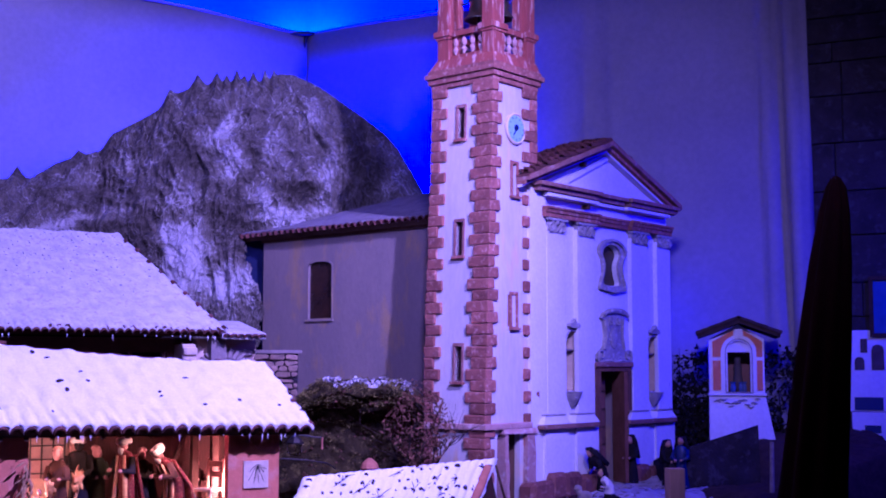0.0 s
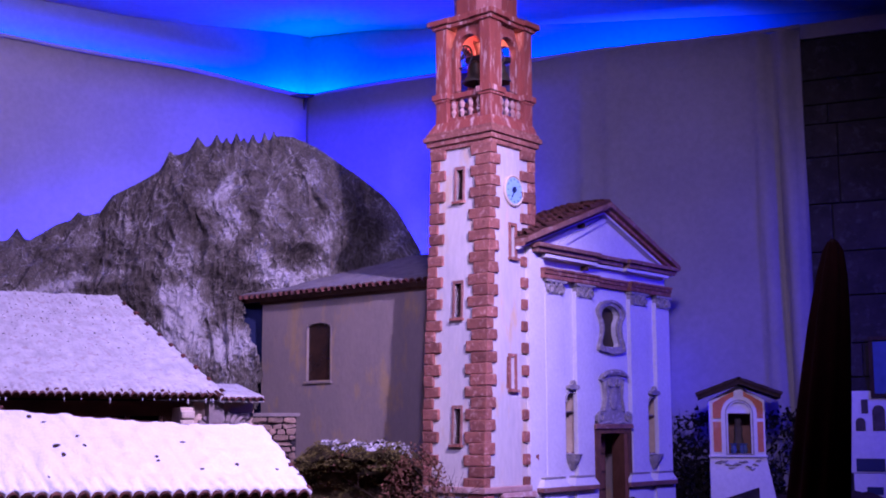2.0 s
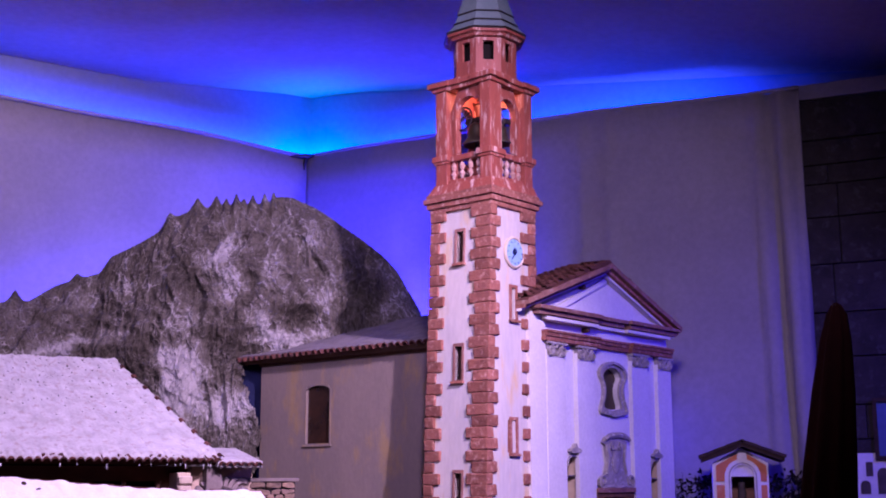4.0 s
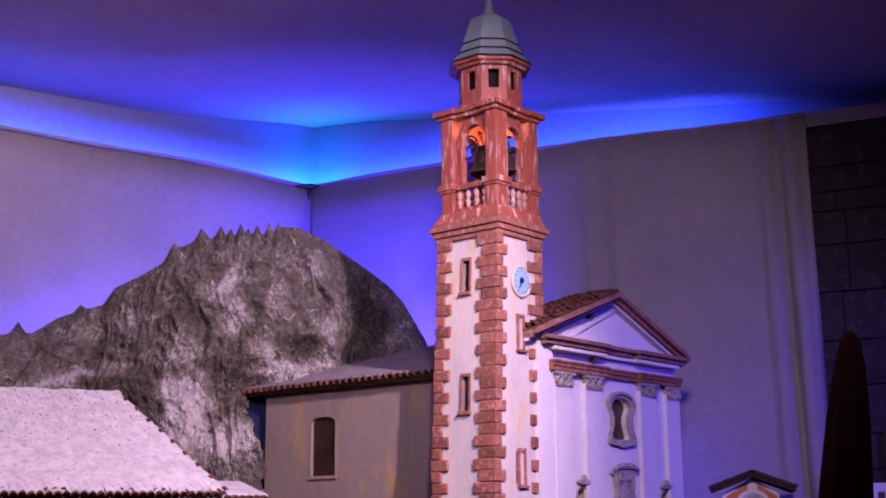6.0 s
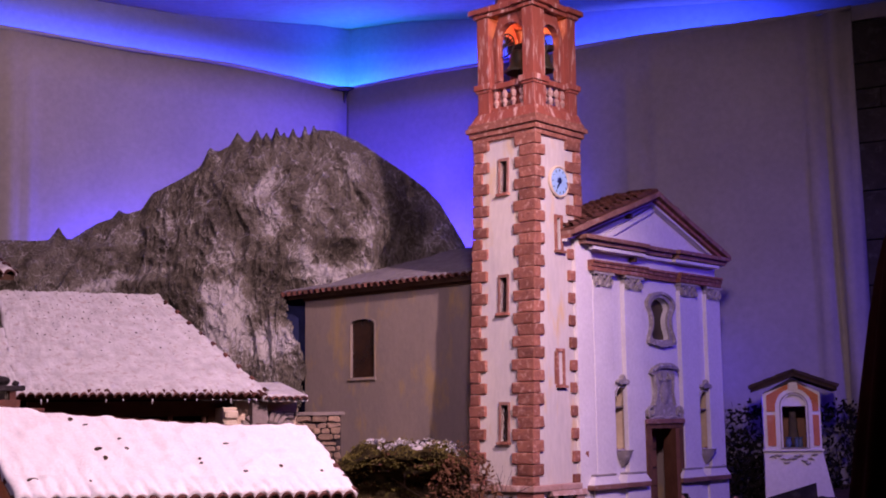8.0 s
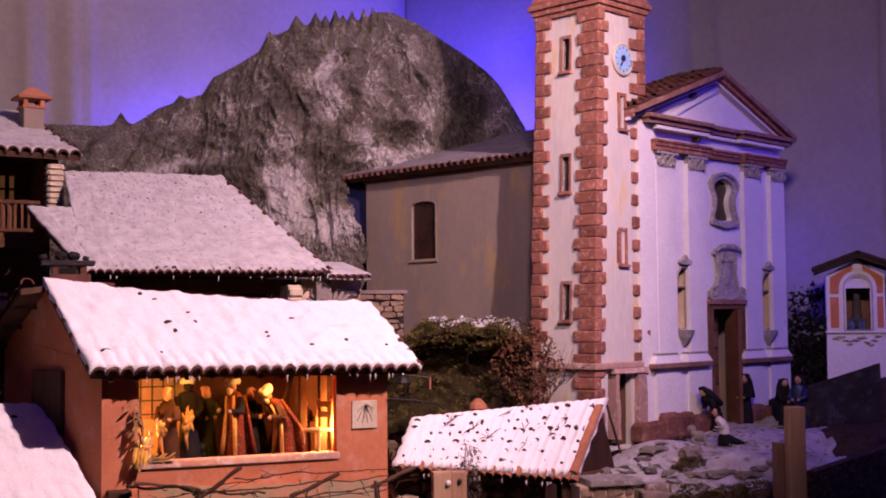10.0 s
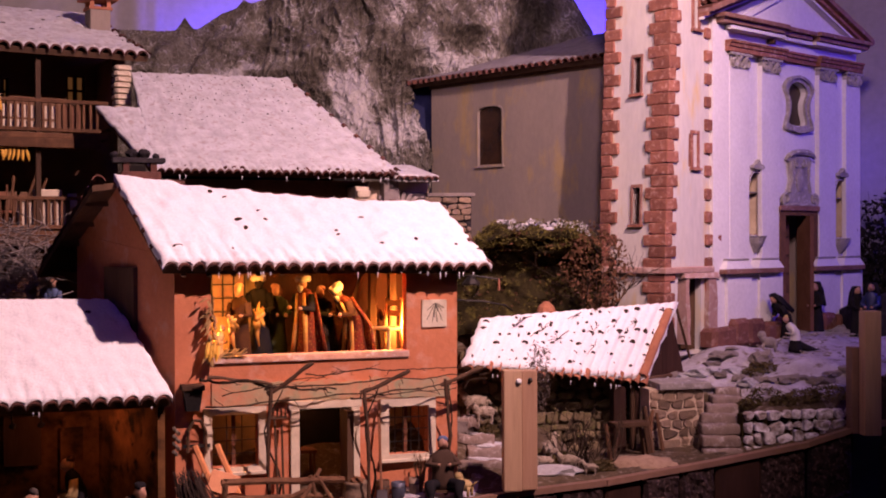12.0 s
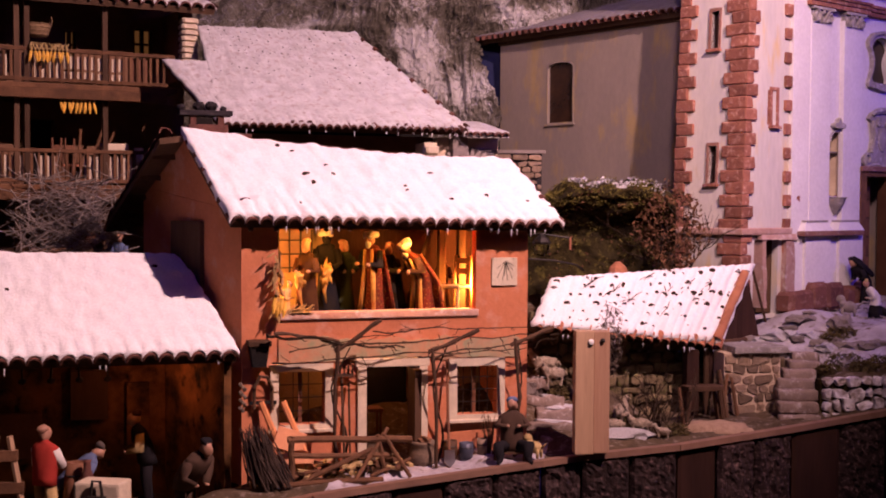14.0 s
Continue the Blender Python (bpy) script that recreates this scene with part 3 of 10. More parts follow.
for a, b in zip(grid, grid[1:]):
    for j in range(70):
        bm.faces.new((a[j], b[j], b[j + 1], a[j + 1]))
ob = tagged(part("ceiling", bm, M["ceiling"], smooth=True), "plain grey painted ceiling", "ceiling", kind="structure")
ob.modifiers.new("thick", "SOLIDIFY").thickness = -0.05
slab("wall_behind", -4.6, 4.2, -3.2, -3.1, 0, CEIL, M["room"], label="plain painted room wall")
slab("wall_west", -4.6, -4.5, -3.097, 4.0, 0, CEIL, M["room"], label="plain painted room wall")
slab("wall_east", 4.1, 4.2, -3.097, 4.0, 0, CEIL, M["room"], label="plain painted room wall")

# blue tubes along both walls, behind the cloth's top edge, turned to the wall
for name, a, d, n in (("tube_left", CORNER, -LEFT_DIR, 3.4), ("tube_right", CORNER, RIGHT_DIR, 1.8)):
    nrm = Vector((d.y, -d.x, 0)) if name == "tube_right" else Vector((-d.y, d.x, 0))
    mid = a + d * (n / 2 - 0.05) - nrm * 0.035 + Vector((0, 0, CLOTH_TOP - 0.05))
    x, z = d.normalized(), (nrm * 1.0 - Vector((0, 0, 0.03))).normalized()
    y = z.cross(x)
    m = Matrix(((x.x, y.x, z.x, mid.x), (x.y, y.y, z.y, mid.y), (x.z, y.z, z.z, mid.z), (0, 0, 0, 1)))
    lamp("blue_" + name, "AREA", m, 70 if name == "tube_left" else 36, (0.045, 0.105, 1.0), n, 0.02).data.spread = radians(124)
# added cyan lamp behind the cloth, for the glow where both tubes overlap in the corner
lamp("added_corner_glow", "AREA", look(CORNER + Vector((-0.01, 0.055, 2.93)), CORNER + Vector((-0.015, 0.16, 3.10))), 4.2, (0.0, 0.30, 1.0), 0.10, 0.06)
# blue floods behind the mountain, on the cloth
lamp("blue_flood", "AREA", look((-0.13, 4.60, 2.02), (-0.33, 5.2, 2.12)), 58, BLUE, 0.25, 0.25)
mid = CORNER - LEFT_DIR * 0.86 + Vector((LEFT_DIR.y, -LEFT_DIR.x, 0)) * 0.16 + Vector((0, 0, 2.16))
lamp("blue_flood_left", "AREA", look(mid, mid + Vector((-LEFT_DIR.y, LEFT_DIR.x, 0)) + Vector((0, 0, 0.22))), 8.5, BLUE, 0.7, 0.03)
# blue flood on the ground behind the church, turned along the cloth
lamp("blue_flood_right", "AREA", look((0.72, 4.43, 1.72), (1.25, 4.42, 1.86)), 0.6, (0.10, 0.055, 1.0), 0.22, 0.22)
# weaker blue flood beside the crib
lamp("blue_wash", "SPOT", look((1.66, 3.40, 2.30), (0.80, 4.25, 1.45)), 29, (0.13, 0.07, 1.0), 0.1, cone=130, blend=1.0)

# block wall beside the cloth
wall_start = CORNER + RIGHT_DIR * 2.02 - Vector((RIGHT_DIR.y, -RIGHT_DIR.x, 0)) * 0.07
stone_wall = thing("wall_stone", pose(wall_start.x, wall_start.y, 0, 0, 0, -25), "grey squared block wall with thin recessed joints", "wall", kind="structure")
bm = B()
box(bm, 0, 2.6, 0.0, 0.08, 0, 2.985)
part("joint_bed", bm, M["block"], stone_wall)
rng = random.Random(4)
block_meshes = {}
levels = [0.62, 0.80, 0.97, 1.10, 1.27, 1.45, 1.57, 1.74, 1.86, 2.03, 2.19, 2.365, 2.539, 2.663, 2.736, 2.83, 2.985]
for row, (z, top) in enumerate(zip(levels, levels[1:])):
    h = top - z
    x = 0.188 - 0.46 + (0.17 * (row % 3) if row != 11 else 0.0)
    while x < 1.6:
        w = rng.choice((0.26, 0.34, 0.46))
        if row == 11 and x < 0.1:
            w = 0.46
        key = (w, round(h, 3), rng.randrange(3))
        if key not in block_meshes:
            bm = B()
            box(bm, -w / 2 + 0.0018, w / 2 - 0.0018, -0.02, 0.03, -h / 2 + 0.0018, h / 2 - 0.0018, bev=0.004)
            bmesh.ops.subdivide_edges(bm, edges=[e for e in bm.edges if e.calc_length() > 0.05], cuts=3, use_grid_fill=True)
            for v in bm.verts:
                v.co.y += 0.004 * noise.noise(v.co * 14 + Vector((key[2] * 5.0, 0, w * 9)))
            block_meshes[key] = to_mesh("block", bm, M["block"])
        if x + w > 0.02:
            piece("block", block_meshes[key], stone_wall, pose(x + w / 2, rng.uniform(-0.003, 0.003), z + h / 2))
        x += w
bm = B()
box(bm, 0.03, 2.6, -0.024, 0.03, 2.988, 3.045, bev=0.004)
part("coping", bm, M["cloth"], stone_wall, "pale plaster band on top")


# ---- roofs ----
def roof_axes(fl, fr, br, bl):
    ex = (fr - fl).normalized()
    ey = (bl + br) / 2 - (fl + fr) / 2
    ey = (ey - ex * ey.dot(ex)).normalized()
    return ex, ey, ex.cross(ey)


def spot_on(c, u, v):
    fl, fr, br, bl = c
    return fl * (1 - u) * (1 - v) + fr * u * (1 - v) + br * u * v + bl * (1 - u) * v


def turn_of(ex, ey, ez, p):
    return Matrix(((ex.x, ey.x, ez.x, p.x), (ex.y, ey.y, ez.y, p.y), (ex.z, ey.z, ez.z, p.z), (0, 0, 0, 1)))


def tile_mesh(name, r, length, mat, n=8, thick=0.0035, taper=0.85):
    """A half-round tile, its open end at y = 0."""
    bm = B()
    rows = []
    for y, k in ((0, 1.0), (length, taper)):
        for rad in (r * k, (r - thick) * k):
            rows.append([bm.verts.new((rad * math.cos(math.pi * i / n), y, rad * math.sin(math.pi * i / n))) for i in range(n + 1)])
    for i in range(n):
        for a, b in ((0, 2), (3, 1), (1, 0), (2, 3)):
            bm.faces.new((rows[a][i], rows[a][i + 1], rows[b][i + 1], rows[b][i]))
    return to_mesh(name, bm, mat, smooth=False)


def roof(parent, corners, cols, snow, deck_mat, tile_mat, thick=0.008, amp=0.45, fade=0.7, tips=0, tip_size=1.0, tip_len=0.02, seed=1, sag=0.0, verge="", rag=0.012, ice=0, holes=0.0, lump=0.006, top=0.5):
    """A tiled roof under snow: deck, a row of tiles at the eave and the verges, the snow blanket, tiles that poke out of it, icicles."""
    c = [Vector(p) for p in corners]
    ex, ey, ez = roof_axes(*c)
    fl, fr, br, bl = c
    pitch = (fr - fl).length / cols
    rise = ((bl + br) / 2 - (fl + fr) / 2).length
    rng = random.Random(seed)
    dip = lambda u, v: -sag * math.sin(math.pi * u) * v
    deck = B()
    nn = 12
    low = [spot_on(c, i / nn, 0) for i in range(nn + 1)]
    high = [spot_on(c, i / nn, 1) + Vector((0, 0, dip(i / nn, 1))) for i in range(nn + 1)]
    g = [[deck.verts.new(p - ez * o) for p in line] for o in (0.016, 0.0) for line in (low, high)]
    for i in range(nn):
        for a, b in ((0, 1), (3, 2), (0, 2), (1, 3)):
            deck.faces.new((g[a][i], g[a][i + 1], g[b][i + 1], g[b][i]))
    for i in (0, nn):
        deck.faces.new((g[0][i], g[1][i], g[3][i], g[2][i]))
    part("deck", deck, deck_mat, parent)
    r = pitch * 0.5
    tile = tile_mesh("tile", r * 0.98, min(0.026, rise * 0.4), tile_mat, thick=min(0.0035, r * 0.22))
    for i in range(cols):
        u = (i + 0.5) / cols
        p = spot_on(c, u, 0) - ey * (0.010 + rng.uniform(0, 0.004)) + ez * 0.0005
        e2 = (spot_on(c, u, 0.3) - spot_on(c, u, 0)).normalized()
        ax = (ex - e2 * ex.dot(e2)).normalized()
        piece("tile", tile, parent, turn_of(ax, e2, ax.cross(e2), p) @ pose(0, 0, 0, 0, rng.uniform(-4, 4), rng.uniform(-3, 3)))
    for side in verge:
        u = 0.0 if side == "l" else 1.0
        n = max(4, int(rise / 0.055))
        for k in range(n):
            p = spot_on(c, u, k / n) + Vector((0, 0, dip(u, k / n))) + ez * (0.004 + rng.uniform(0, 0.004))
            e2 = (spot_on(c, u, 1) - spot_on(c, u, 0)).normalized()
            piece("tile", tile, parent, turn_of(ez.cross(e2).normalized() * -1, e2, ez, p) @ pose(0, 0, 0, 4, rng.uniform(-5, 5), rng.uniform(-3, 3)) @ Matrix.Diagonal((0.7, 0.6, 0.6, 1)))
    # the snow
    bm = B()
    per = 6
    nu, nv = cols * per, max(14, int(rise / 0.012))
    grid = []
    for j in range(nv + 1):
        v = j / nv
        line = []
        for i in range(nu + 1):
            u = i / nu
            arch = abs(math.sin(math.pi * (u * cols)))
            keep = max(0.0, 1 - v / fade) if fade < 1 else 1 - v * (1 - top)
            h = thick + r * amp * 2 * (arch ** 0.7) * (0.08 + 0.92 * keep) + max(0.0, r * (1.12 - 2 * amp) - thick) * math.sqrt(arch) * max(0.0, 1 - v * rise / 0.07) + lump * noise.noise(Vector((u * cols * 0.9, v * rise * 30, seed)))
            h += 0.0025 * noise.noise(Vector((u * cols * 3.1, v * rise * 110, seed + 5.0)))
            out = 0.0
            if j == 0:
                out = 0.005 + 0.5 * rag * noise.noise(Vector((u * cols * 1.7, 0, seed + 9.0))) + 0.004 * (1 - arch)
            p = spot_on(c, u, v) + Vector((0, 0, dip(u, v)))
            side = 0.0
            if i in (0, nu):
                side = (0.004 + 0.006 * noise.noise(Vector((v * rise * 40, seed, 2.0)))) * (-1 if i == 0 else 1)
            line.append(bm.verts.new(p + ez * h - ey * out + ex * side))
        grid.append(line)
    for j in range(nv):
        for i in range(nu):
            if holes and j < nv - 1:
                rowpos = (j / nv * rise / 0.034) % 1.0
                if rowpos < 0.28 and noise.noise(Vector(((i // 3) * 0.93, (j // 2) * 1.31, seed * 2.2))) > 0.45 - holes:
                    continue
            bm.faces.new((grid[j][i], grid[j][i + 1], grid[j + 1][i + 1], grid[j + 1][i]))
    # the front lip hangs down onto the tiles
    lip = []
    for k, w in enumerate(grid[0]):
        d = 2 * ((k / per) % 1.0) - 1
        crown = r * math.sqrt(max(0.0, 1 - d * d))
        base = spot_on(c, k / nu, 0)
        up = (w.co - base).dot(ez)
        foot = crown - 0.001 if crown > r * 0.5 else -0.003 - 0.010 * max(0.0, noise.noise(Vector((k * 0.37, seed, 1.0))))
        lip.append(bm.verts.new(w.co + ez * (min(foot, up - 0.001) - up) + ey * 0.002))
    for i in range(nu):
        bm.faces.new((lip[i], lip[i + 1], grid[0][i + 1], grid[0][i]))
    for col, order in ((0, 1), (nu, -1)):
        foot = [bm.verts.new(line[col].co - ez * (thick + 0.002)) for line in grid]
        for j in range(nv):
            bm.faces.new((foot[j], grid[j][col], grid[j + 1][col], foot[j + 1])[::order])
    part("snow_cover", bm, snow, parent, smooth=True)
    if tips:
        # tile tips, dark all over: the shade under their ends is in the colour
        tip = B()
        lathe(tip, [(1.0, -0.3), (0.92, 0.35), (0.5, 0.8), (0.1, 1.0)], 10)
        tip = to_mesh("tile_tip", tip, M["vine"])
        for _ in range(tips):
            i = rng.randrange(cols)
            u, v = (i + 0.5) / cols, rng.uniform(0.12, 0.95) if tips < 100 else 0.14 + 0.155 * rng.randrange(6) + rng.uniform(-0.025, 0.025) if tips < 150 else min(0.97, 0.25 + 0.75 * rng.random() ** 0.5)
            p = spot_on(c, u, v) + Vector((0, 0, dip(u, v))) + ez * (thick + lump * noise.noise(Vector((u * cols * 0.9, v * rise * 30, seed))) + r * amp * 2 * (0.08 + 0.92 * (max(0.0, 1 - v / fade) if fade < 1 else 1 - v * (1 - top))) - 0.002)
            big = rng.choice((0.5, 0.7, 0.9, 1.1, 1.5))
            piece("tile_tip", tip, parent, turn_of(ex, ey, ez, p) @ pose(0, 0, 0, 5, 0, rng.uniform(-14, 14)) @ Matrix.Diagonal((r * 0.62 * tip_size * big, tip_len * 0.42 * rng.uniform(0.7, 1.2), 0.0032, 1)))
    if ice:
        bm = B()
        for _ in range(ice):
            u = rng.random()
            p = spot_on(c, u, 0) - ey * 0.02
            ln = rng.uniform(0.004, 0.016)
            tube(bm, [p, p - Vector((0, 0, ln * 0.5)), p - Vector((0, 0, ln))], [0.0016, 0.0010, 0.0003], 5)
        part("ice_fringe", bm, M["snow"], parent, kind="stuff")


# ---- church ----
def arch_outline(cx, half, z0, spring, n=8, k=1.0):
    """Door-shaped outline from the lower left, over a round head."""
    pts = [(cx - half, z0), (cx - half, spring)]
    pts += [(cx - half * math.cos(math.pi * i / n), spring + half * k * math.sin(math.pi * i / n)) for i in range(1, n)]
    return pts + [(cx + half, spring), (cx + half, z0)]


def spiral(bm, c, r, turns, y, thick, hand=1, start=0.0, mi=0):
    pts = []
    for i in range(int(14 * turns) + 1):
        f = i / (14 * turns)
        a = start + hand * f * turns * 2 * math.pi
        q = r * (1 - 0.82 * f)
        pts.append((c[0] + q * math.cos(a), y, c[1] + q * math.sin(a)))
    tube(bm, pts, [thick * (1 - 0.5 * i / len(pts)) for i in range(len(pts))], 6, mi)


CH = pose(0.149, 3.41, 1.185, 0, 0, 50)
F = 0.08  # the facade's plane
church = thing("church", CH, "white plaster baroque model church with red stone cornice and gable", "church")
bm = B()
wall(bm, 0.300, 1.068, 1.16, 2.105, F, F + 0.05, [(0.627, 0.797, 1.16, 1.548), (0.650, 0.772, 1.822, 1.965), (0.450, 0.514, 1.487, 1.676), (0.933, 0.997, 1.480, 1.668)])
part("facade_wall", bm, M["white"], church)
# plain narrow wall between the tower and the facade's first pilaster
bm = B()
wall(bm, 0.254, 0.334, 1.16, 2.10, F - 0.012, F - 0.001)
part("return_wall", bm, M["white"], church)
bm = B()
box(bm, 0.30, 0.626, F + 0.052, 0.34, 1.16, 2.08)
box(bm, 0.812, 1.05, F + 0.052, 0.95, 1.16, 2.06)
box(bm, 0.626, 0.812, F + 0.052, 0.34, 1.58, 2.08)
part("nave", bm, M["grey"], church)
bm = B()
prism(bm, [(0.30, 2.1055), (1.06, 2.1055), (0.705, 2.256)], F + 0.002, F + 0.05)
part("pediment", bm, M["white"], church)
# thin raised moulding inside the pediment, and its flat field
bm = B()
ring(bm, [(0.39, 2.114), (1.035, 2.114), (0.708, 2.256)], [(0.455, 2.126), (0.985, 2.126), (0.712, 2.238)], F - 0.007, F + 0.0015)
part("pediment_moulding", bm, M["white"], church)
# raking cornice: a broad weathered slab over a thin dark bed on both slopes
APEX = (0.656, 2.266)
for x0, z0, x1, z1 in ((0.200, 2.103, *APEX), (*APEX, 1.092, 2.102)):
    for name, dz0, dz1, y0, mat in (("raking_cornice", 0.001, 0.017, F - 0.052, "weathered"), ("raking_bed", -0.010, 0.0008, F - 0.036, "quoin"), ("raking_fillet", -0.018, -0.0102, F - 0.022, "white")):
        bm = B()
        lo, hi = [], []
        for y, out in ((y0, lo), (F + 0.06, hi)):
            n = 10
            line = [(x0 + (x1 - x0) * i / n, z0 + (z1 - z0) * i / n) for i in range(n + 1)]
            out += [Vector((x, y, z + dz0)) for x, z in line] + [Vector((x, y, z + dz1 + (0.0016 * math.sin(x * 90) if mat == "weathered" else 0))) for x, z in line[::-1]]
        hexa(bm, lo, hi)
        part(name, bm, M[mat], church)
# horizontal cornice in three lengths, the middle one set back
for x0, x1, out in ((0.262, 0.598, 0.050), (0.598, 0.772, 0.036), (0.772, 1.088, 0.050)):
    bm = B()
    box(bm, x0, x1, F - out, F + 0.02, 2.098, 2.111, bev=0.003)
    box(bm, x0 + 0.010, x1 - 0.010, F - out + 0.012, F + 0.02, 2.085, 2.0978)
    part("cornice", bm, M["weathered"], church)
    bm = B()
    box(bm, x0 + 0.055 if x0 < 0.3 else x0, x1 - 0.045 if x1 > 1.05 else x1, F - out + 0.018, F + 0.01, 2.072, 2.082)
    part("moulding", bm, M["white"], church)
    a, b = (0.314 if x0 < 0.3 else x0 + 0.006), (1.064 if x1 > 1.05 else x1 - 0.006 + (0.02 if x1 < 0.7 else 0.036))
    if x0 > 0.7:
        a = 0.803
    for z0, z1, back in ((2.034, 2.042, 0.016), (2.023, 2.0338, 0.020), (2.010, 2.0228, 0.024)):
        bm = B()
        box(bm, a, b, F - out + back, F + 0.01, z0, z1, bev=0.0015)
        part("architrave", bm, M["quoin"], church)
# small dark brackets on the gable
for x, z in ((0.532, 2.196), (0.548, 2.062)):
    bm = B()
    box(bm, x, x + 0.014, F - 0.022, F, z - 0.007, z + 0.007, bev=0.002)
    part("bracket", bm, M["wood"], church)
# pilasters in pairs, with capitals, bases and low blocks
for x0, x1 in ((0.334, 0.432), (0.497, 0.592), (0.815, 0.916), (0.979, 1.069)):
    bm = B()
    box(bm, x0, x1, F - 0.014, F + 0.002, 1.41, 1.985, bev=0.002)
    pil = part("pilaster", bm, M["white"], church)
    bm = B()
    w, mid = x1 - x0, (x0 + x1) / 2
    box(bm, x0 + 0.003, x1 - 0.003, F - 0.017, F, 1.970, 2.009)
    box(bm, x0 - 0.006, x1 + 0.004, F - 0.025, F, 2.001, 2.009, bev=0.002)
    for s in (-1, 1):
        spiral(bm, (mid + s * w * 0.33, 1.984), w * 0.17, 1.7, F - 0.021, 0.0042, s, math.pi / 2)
        tube(bm, [(mid + s * w * 0.04, F - 0.018, 1.970), (mid + s * w * 0.13, F - 0.022, 1.988), (mid + s * w * 0.30, F - 0.022, 2.000)], [0.003, 0.0038, 0.003], 6)
    blob(bm, (mid, F - 0.020, 1.996), (0.010, 0.006, 0.009), 1)
    for k in range(5):
        tube(bm, [(x0 + w * (0.14 + 0.18 * k), F - 0.017, 1.968), (x0 + w * (0.14 + 0.18 * k), F - 0.022, 1.977)], [0.0045, 0.0025], 6)
    part("capital", bm, M["capital"], pil, "carved grey stone capital with scrolls")
    bm = B()
    lo, hi = [(x0 - 0.048, 1.3925), (x1 - 0.012 + 0.004, 1.3925)], [(x0 - 0.029, 1.416), (x1 - 0.026, 1.416)]
    hexa(bm, [Vector((lo[0][0], F - 0.034, 1.3925)), Vector((lo[1][0], F - 0.034, 1.3925)), Vector((lo[1][0], F, 1.3925)), Vector((lo[0][0], F, 1.3925))], [Vector((hi[0][0], F - 0.026, 1.416)), Vector((hi[1][0], F - 0.026, 1.416)), Vector((hi[1][0], F, 1.416)), Vector((hi[0][0], F, 1.416))])
    part("pilaster_base", bm, M["white"], pil, "pale plaster base moulding")
    bm = B()
    box(bm, hi[0][0] - 0.002, hi[1][0] + 0.002, F - 0.028, F - 0.001, 1.4162, 1.4215, bev=0.001)
    part("base_fillet", bm, M["capital"], pil, "thin grey stone fillet")
for x0, x1 in ((0.283, 0.580), (0.760, 1.060)):
    bm = B()
    box(bm, x0, x1, F - 0.036, F, 1.378, 1.3922, bev=0.003)
    part("ledge", bm, M["weathered"], church, "dark red stone ledge")
# low blocks under the pilasters with a shallow recess between them
for x0, x1 in ((0.312, 0.598), (0.778, 1.070)):
    m0, m1 = x0 + (x1 - x0) * 0.42, x0 + (x1 - x0) * 0.58
    for a, b, out in ((x0, m0, 0.020), (m1, x1, 0.020), (m0, m1, 0.012)):
        bm = B()
        box(bm, a, b, F - out, F, 1.20, 1.3778)
        part("pedestal", bm, M["white"], church)
# red base stones
rng = random.Random(19)
for x, w, h, out in ((0.262, 0.125, 0.036, 0.040), (0.350, 0.075, 0.056, 0.034), (0.425, 0.09, 0.052, 0.036), (0.512, 0.085, 0.040, 0.038), (0.585, 0.07, 0.050, 0.036), (0.835, 0.085, 0.052, 0.034), (0.915, 0.08, 0.044, 0.036), (0.985, 0.075, 0.052, 0.034), (1.048, 0.055, 0.046, 0.036)):
    foot = stone_mesh("base_stone", w, 0.06, h + 0.026, M["redstone"], rng.uniform(0, 9), 0.2)
    piece("base_stone", foot, church, pose(x, F - out + 0.018, 1.182 + h / 2, 0, 0, rng.uniform(-3, 3)))
# keyhole window: carved frame, a deep reveal and the yellowed pane
pts_o, pts_i = [], []
lobes = [(0.000, 0.088), (0.018, 0.085), (0.036, 0.078), (0.052, 0.066), (0.060, 0.052), (0.058, 0.038), (0.048, 0.022), (0.042, 0.004), (0.042, -0.014), (0.046, -0.034), (0.053, -0.052), (0.058, -0.066), (0.056, -0.078), (0.042, -0.082), (0.026, -0.082), (0.012, -0.088)]
for a, z in lobes + [(0.0, -0.088)] + [(-a, z) for a, z in lobes[:0:-1]]:
    pts_o.append((0.710 + a * 1.36, 1.887 + z))
    pts_i.append((0.710 + a * 0.90, 1.887 + z * 0.78))
bm = B()
ring(bm, pts_o, pts_i, F - 0.006, F + 0.002)
rim = [(0.710 + (x - 0.710) * 0.87, 1.887 + (z - 1.887) * 0.90) for x, z in pts_o]
ring(bm, pts_o, rim, F - 0.013, F - 0.0062)
part("window_surround", bm, M["capital"], church, "carved pale stone window frame", smooth=False)
bm = B()
ring(bm, [(0.710 + (x - 0.710) * 1.05, 1.887 + (z - 1.887) * 1.04) for x, z in pts_i], pts_i, F + 0.0022, F + 0.019)
part("window_reveal", bm, M["white"], church)
bm = B()
box(bm, 0.6505, 0.7715, F + 0.0195, F + 0.0225, 1.8225, 1.9645)
part("window_glass", bm, material("old_yellow_glass", (0.075, 0.050, 0.014), (0.020, 0.014, 0.006), 8, 0.4, 0.05), church)
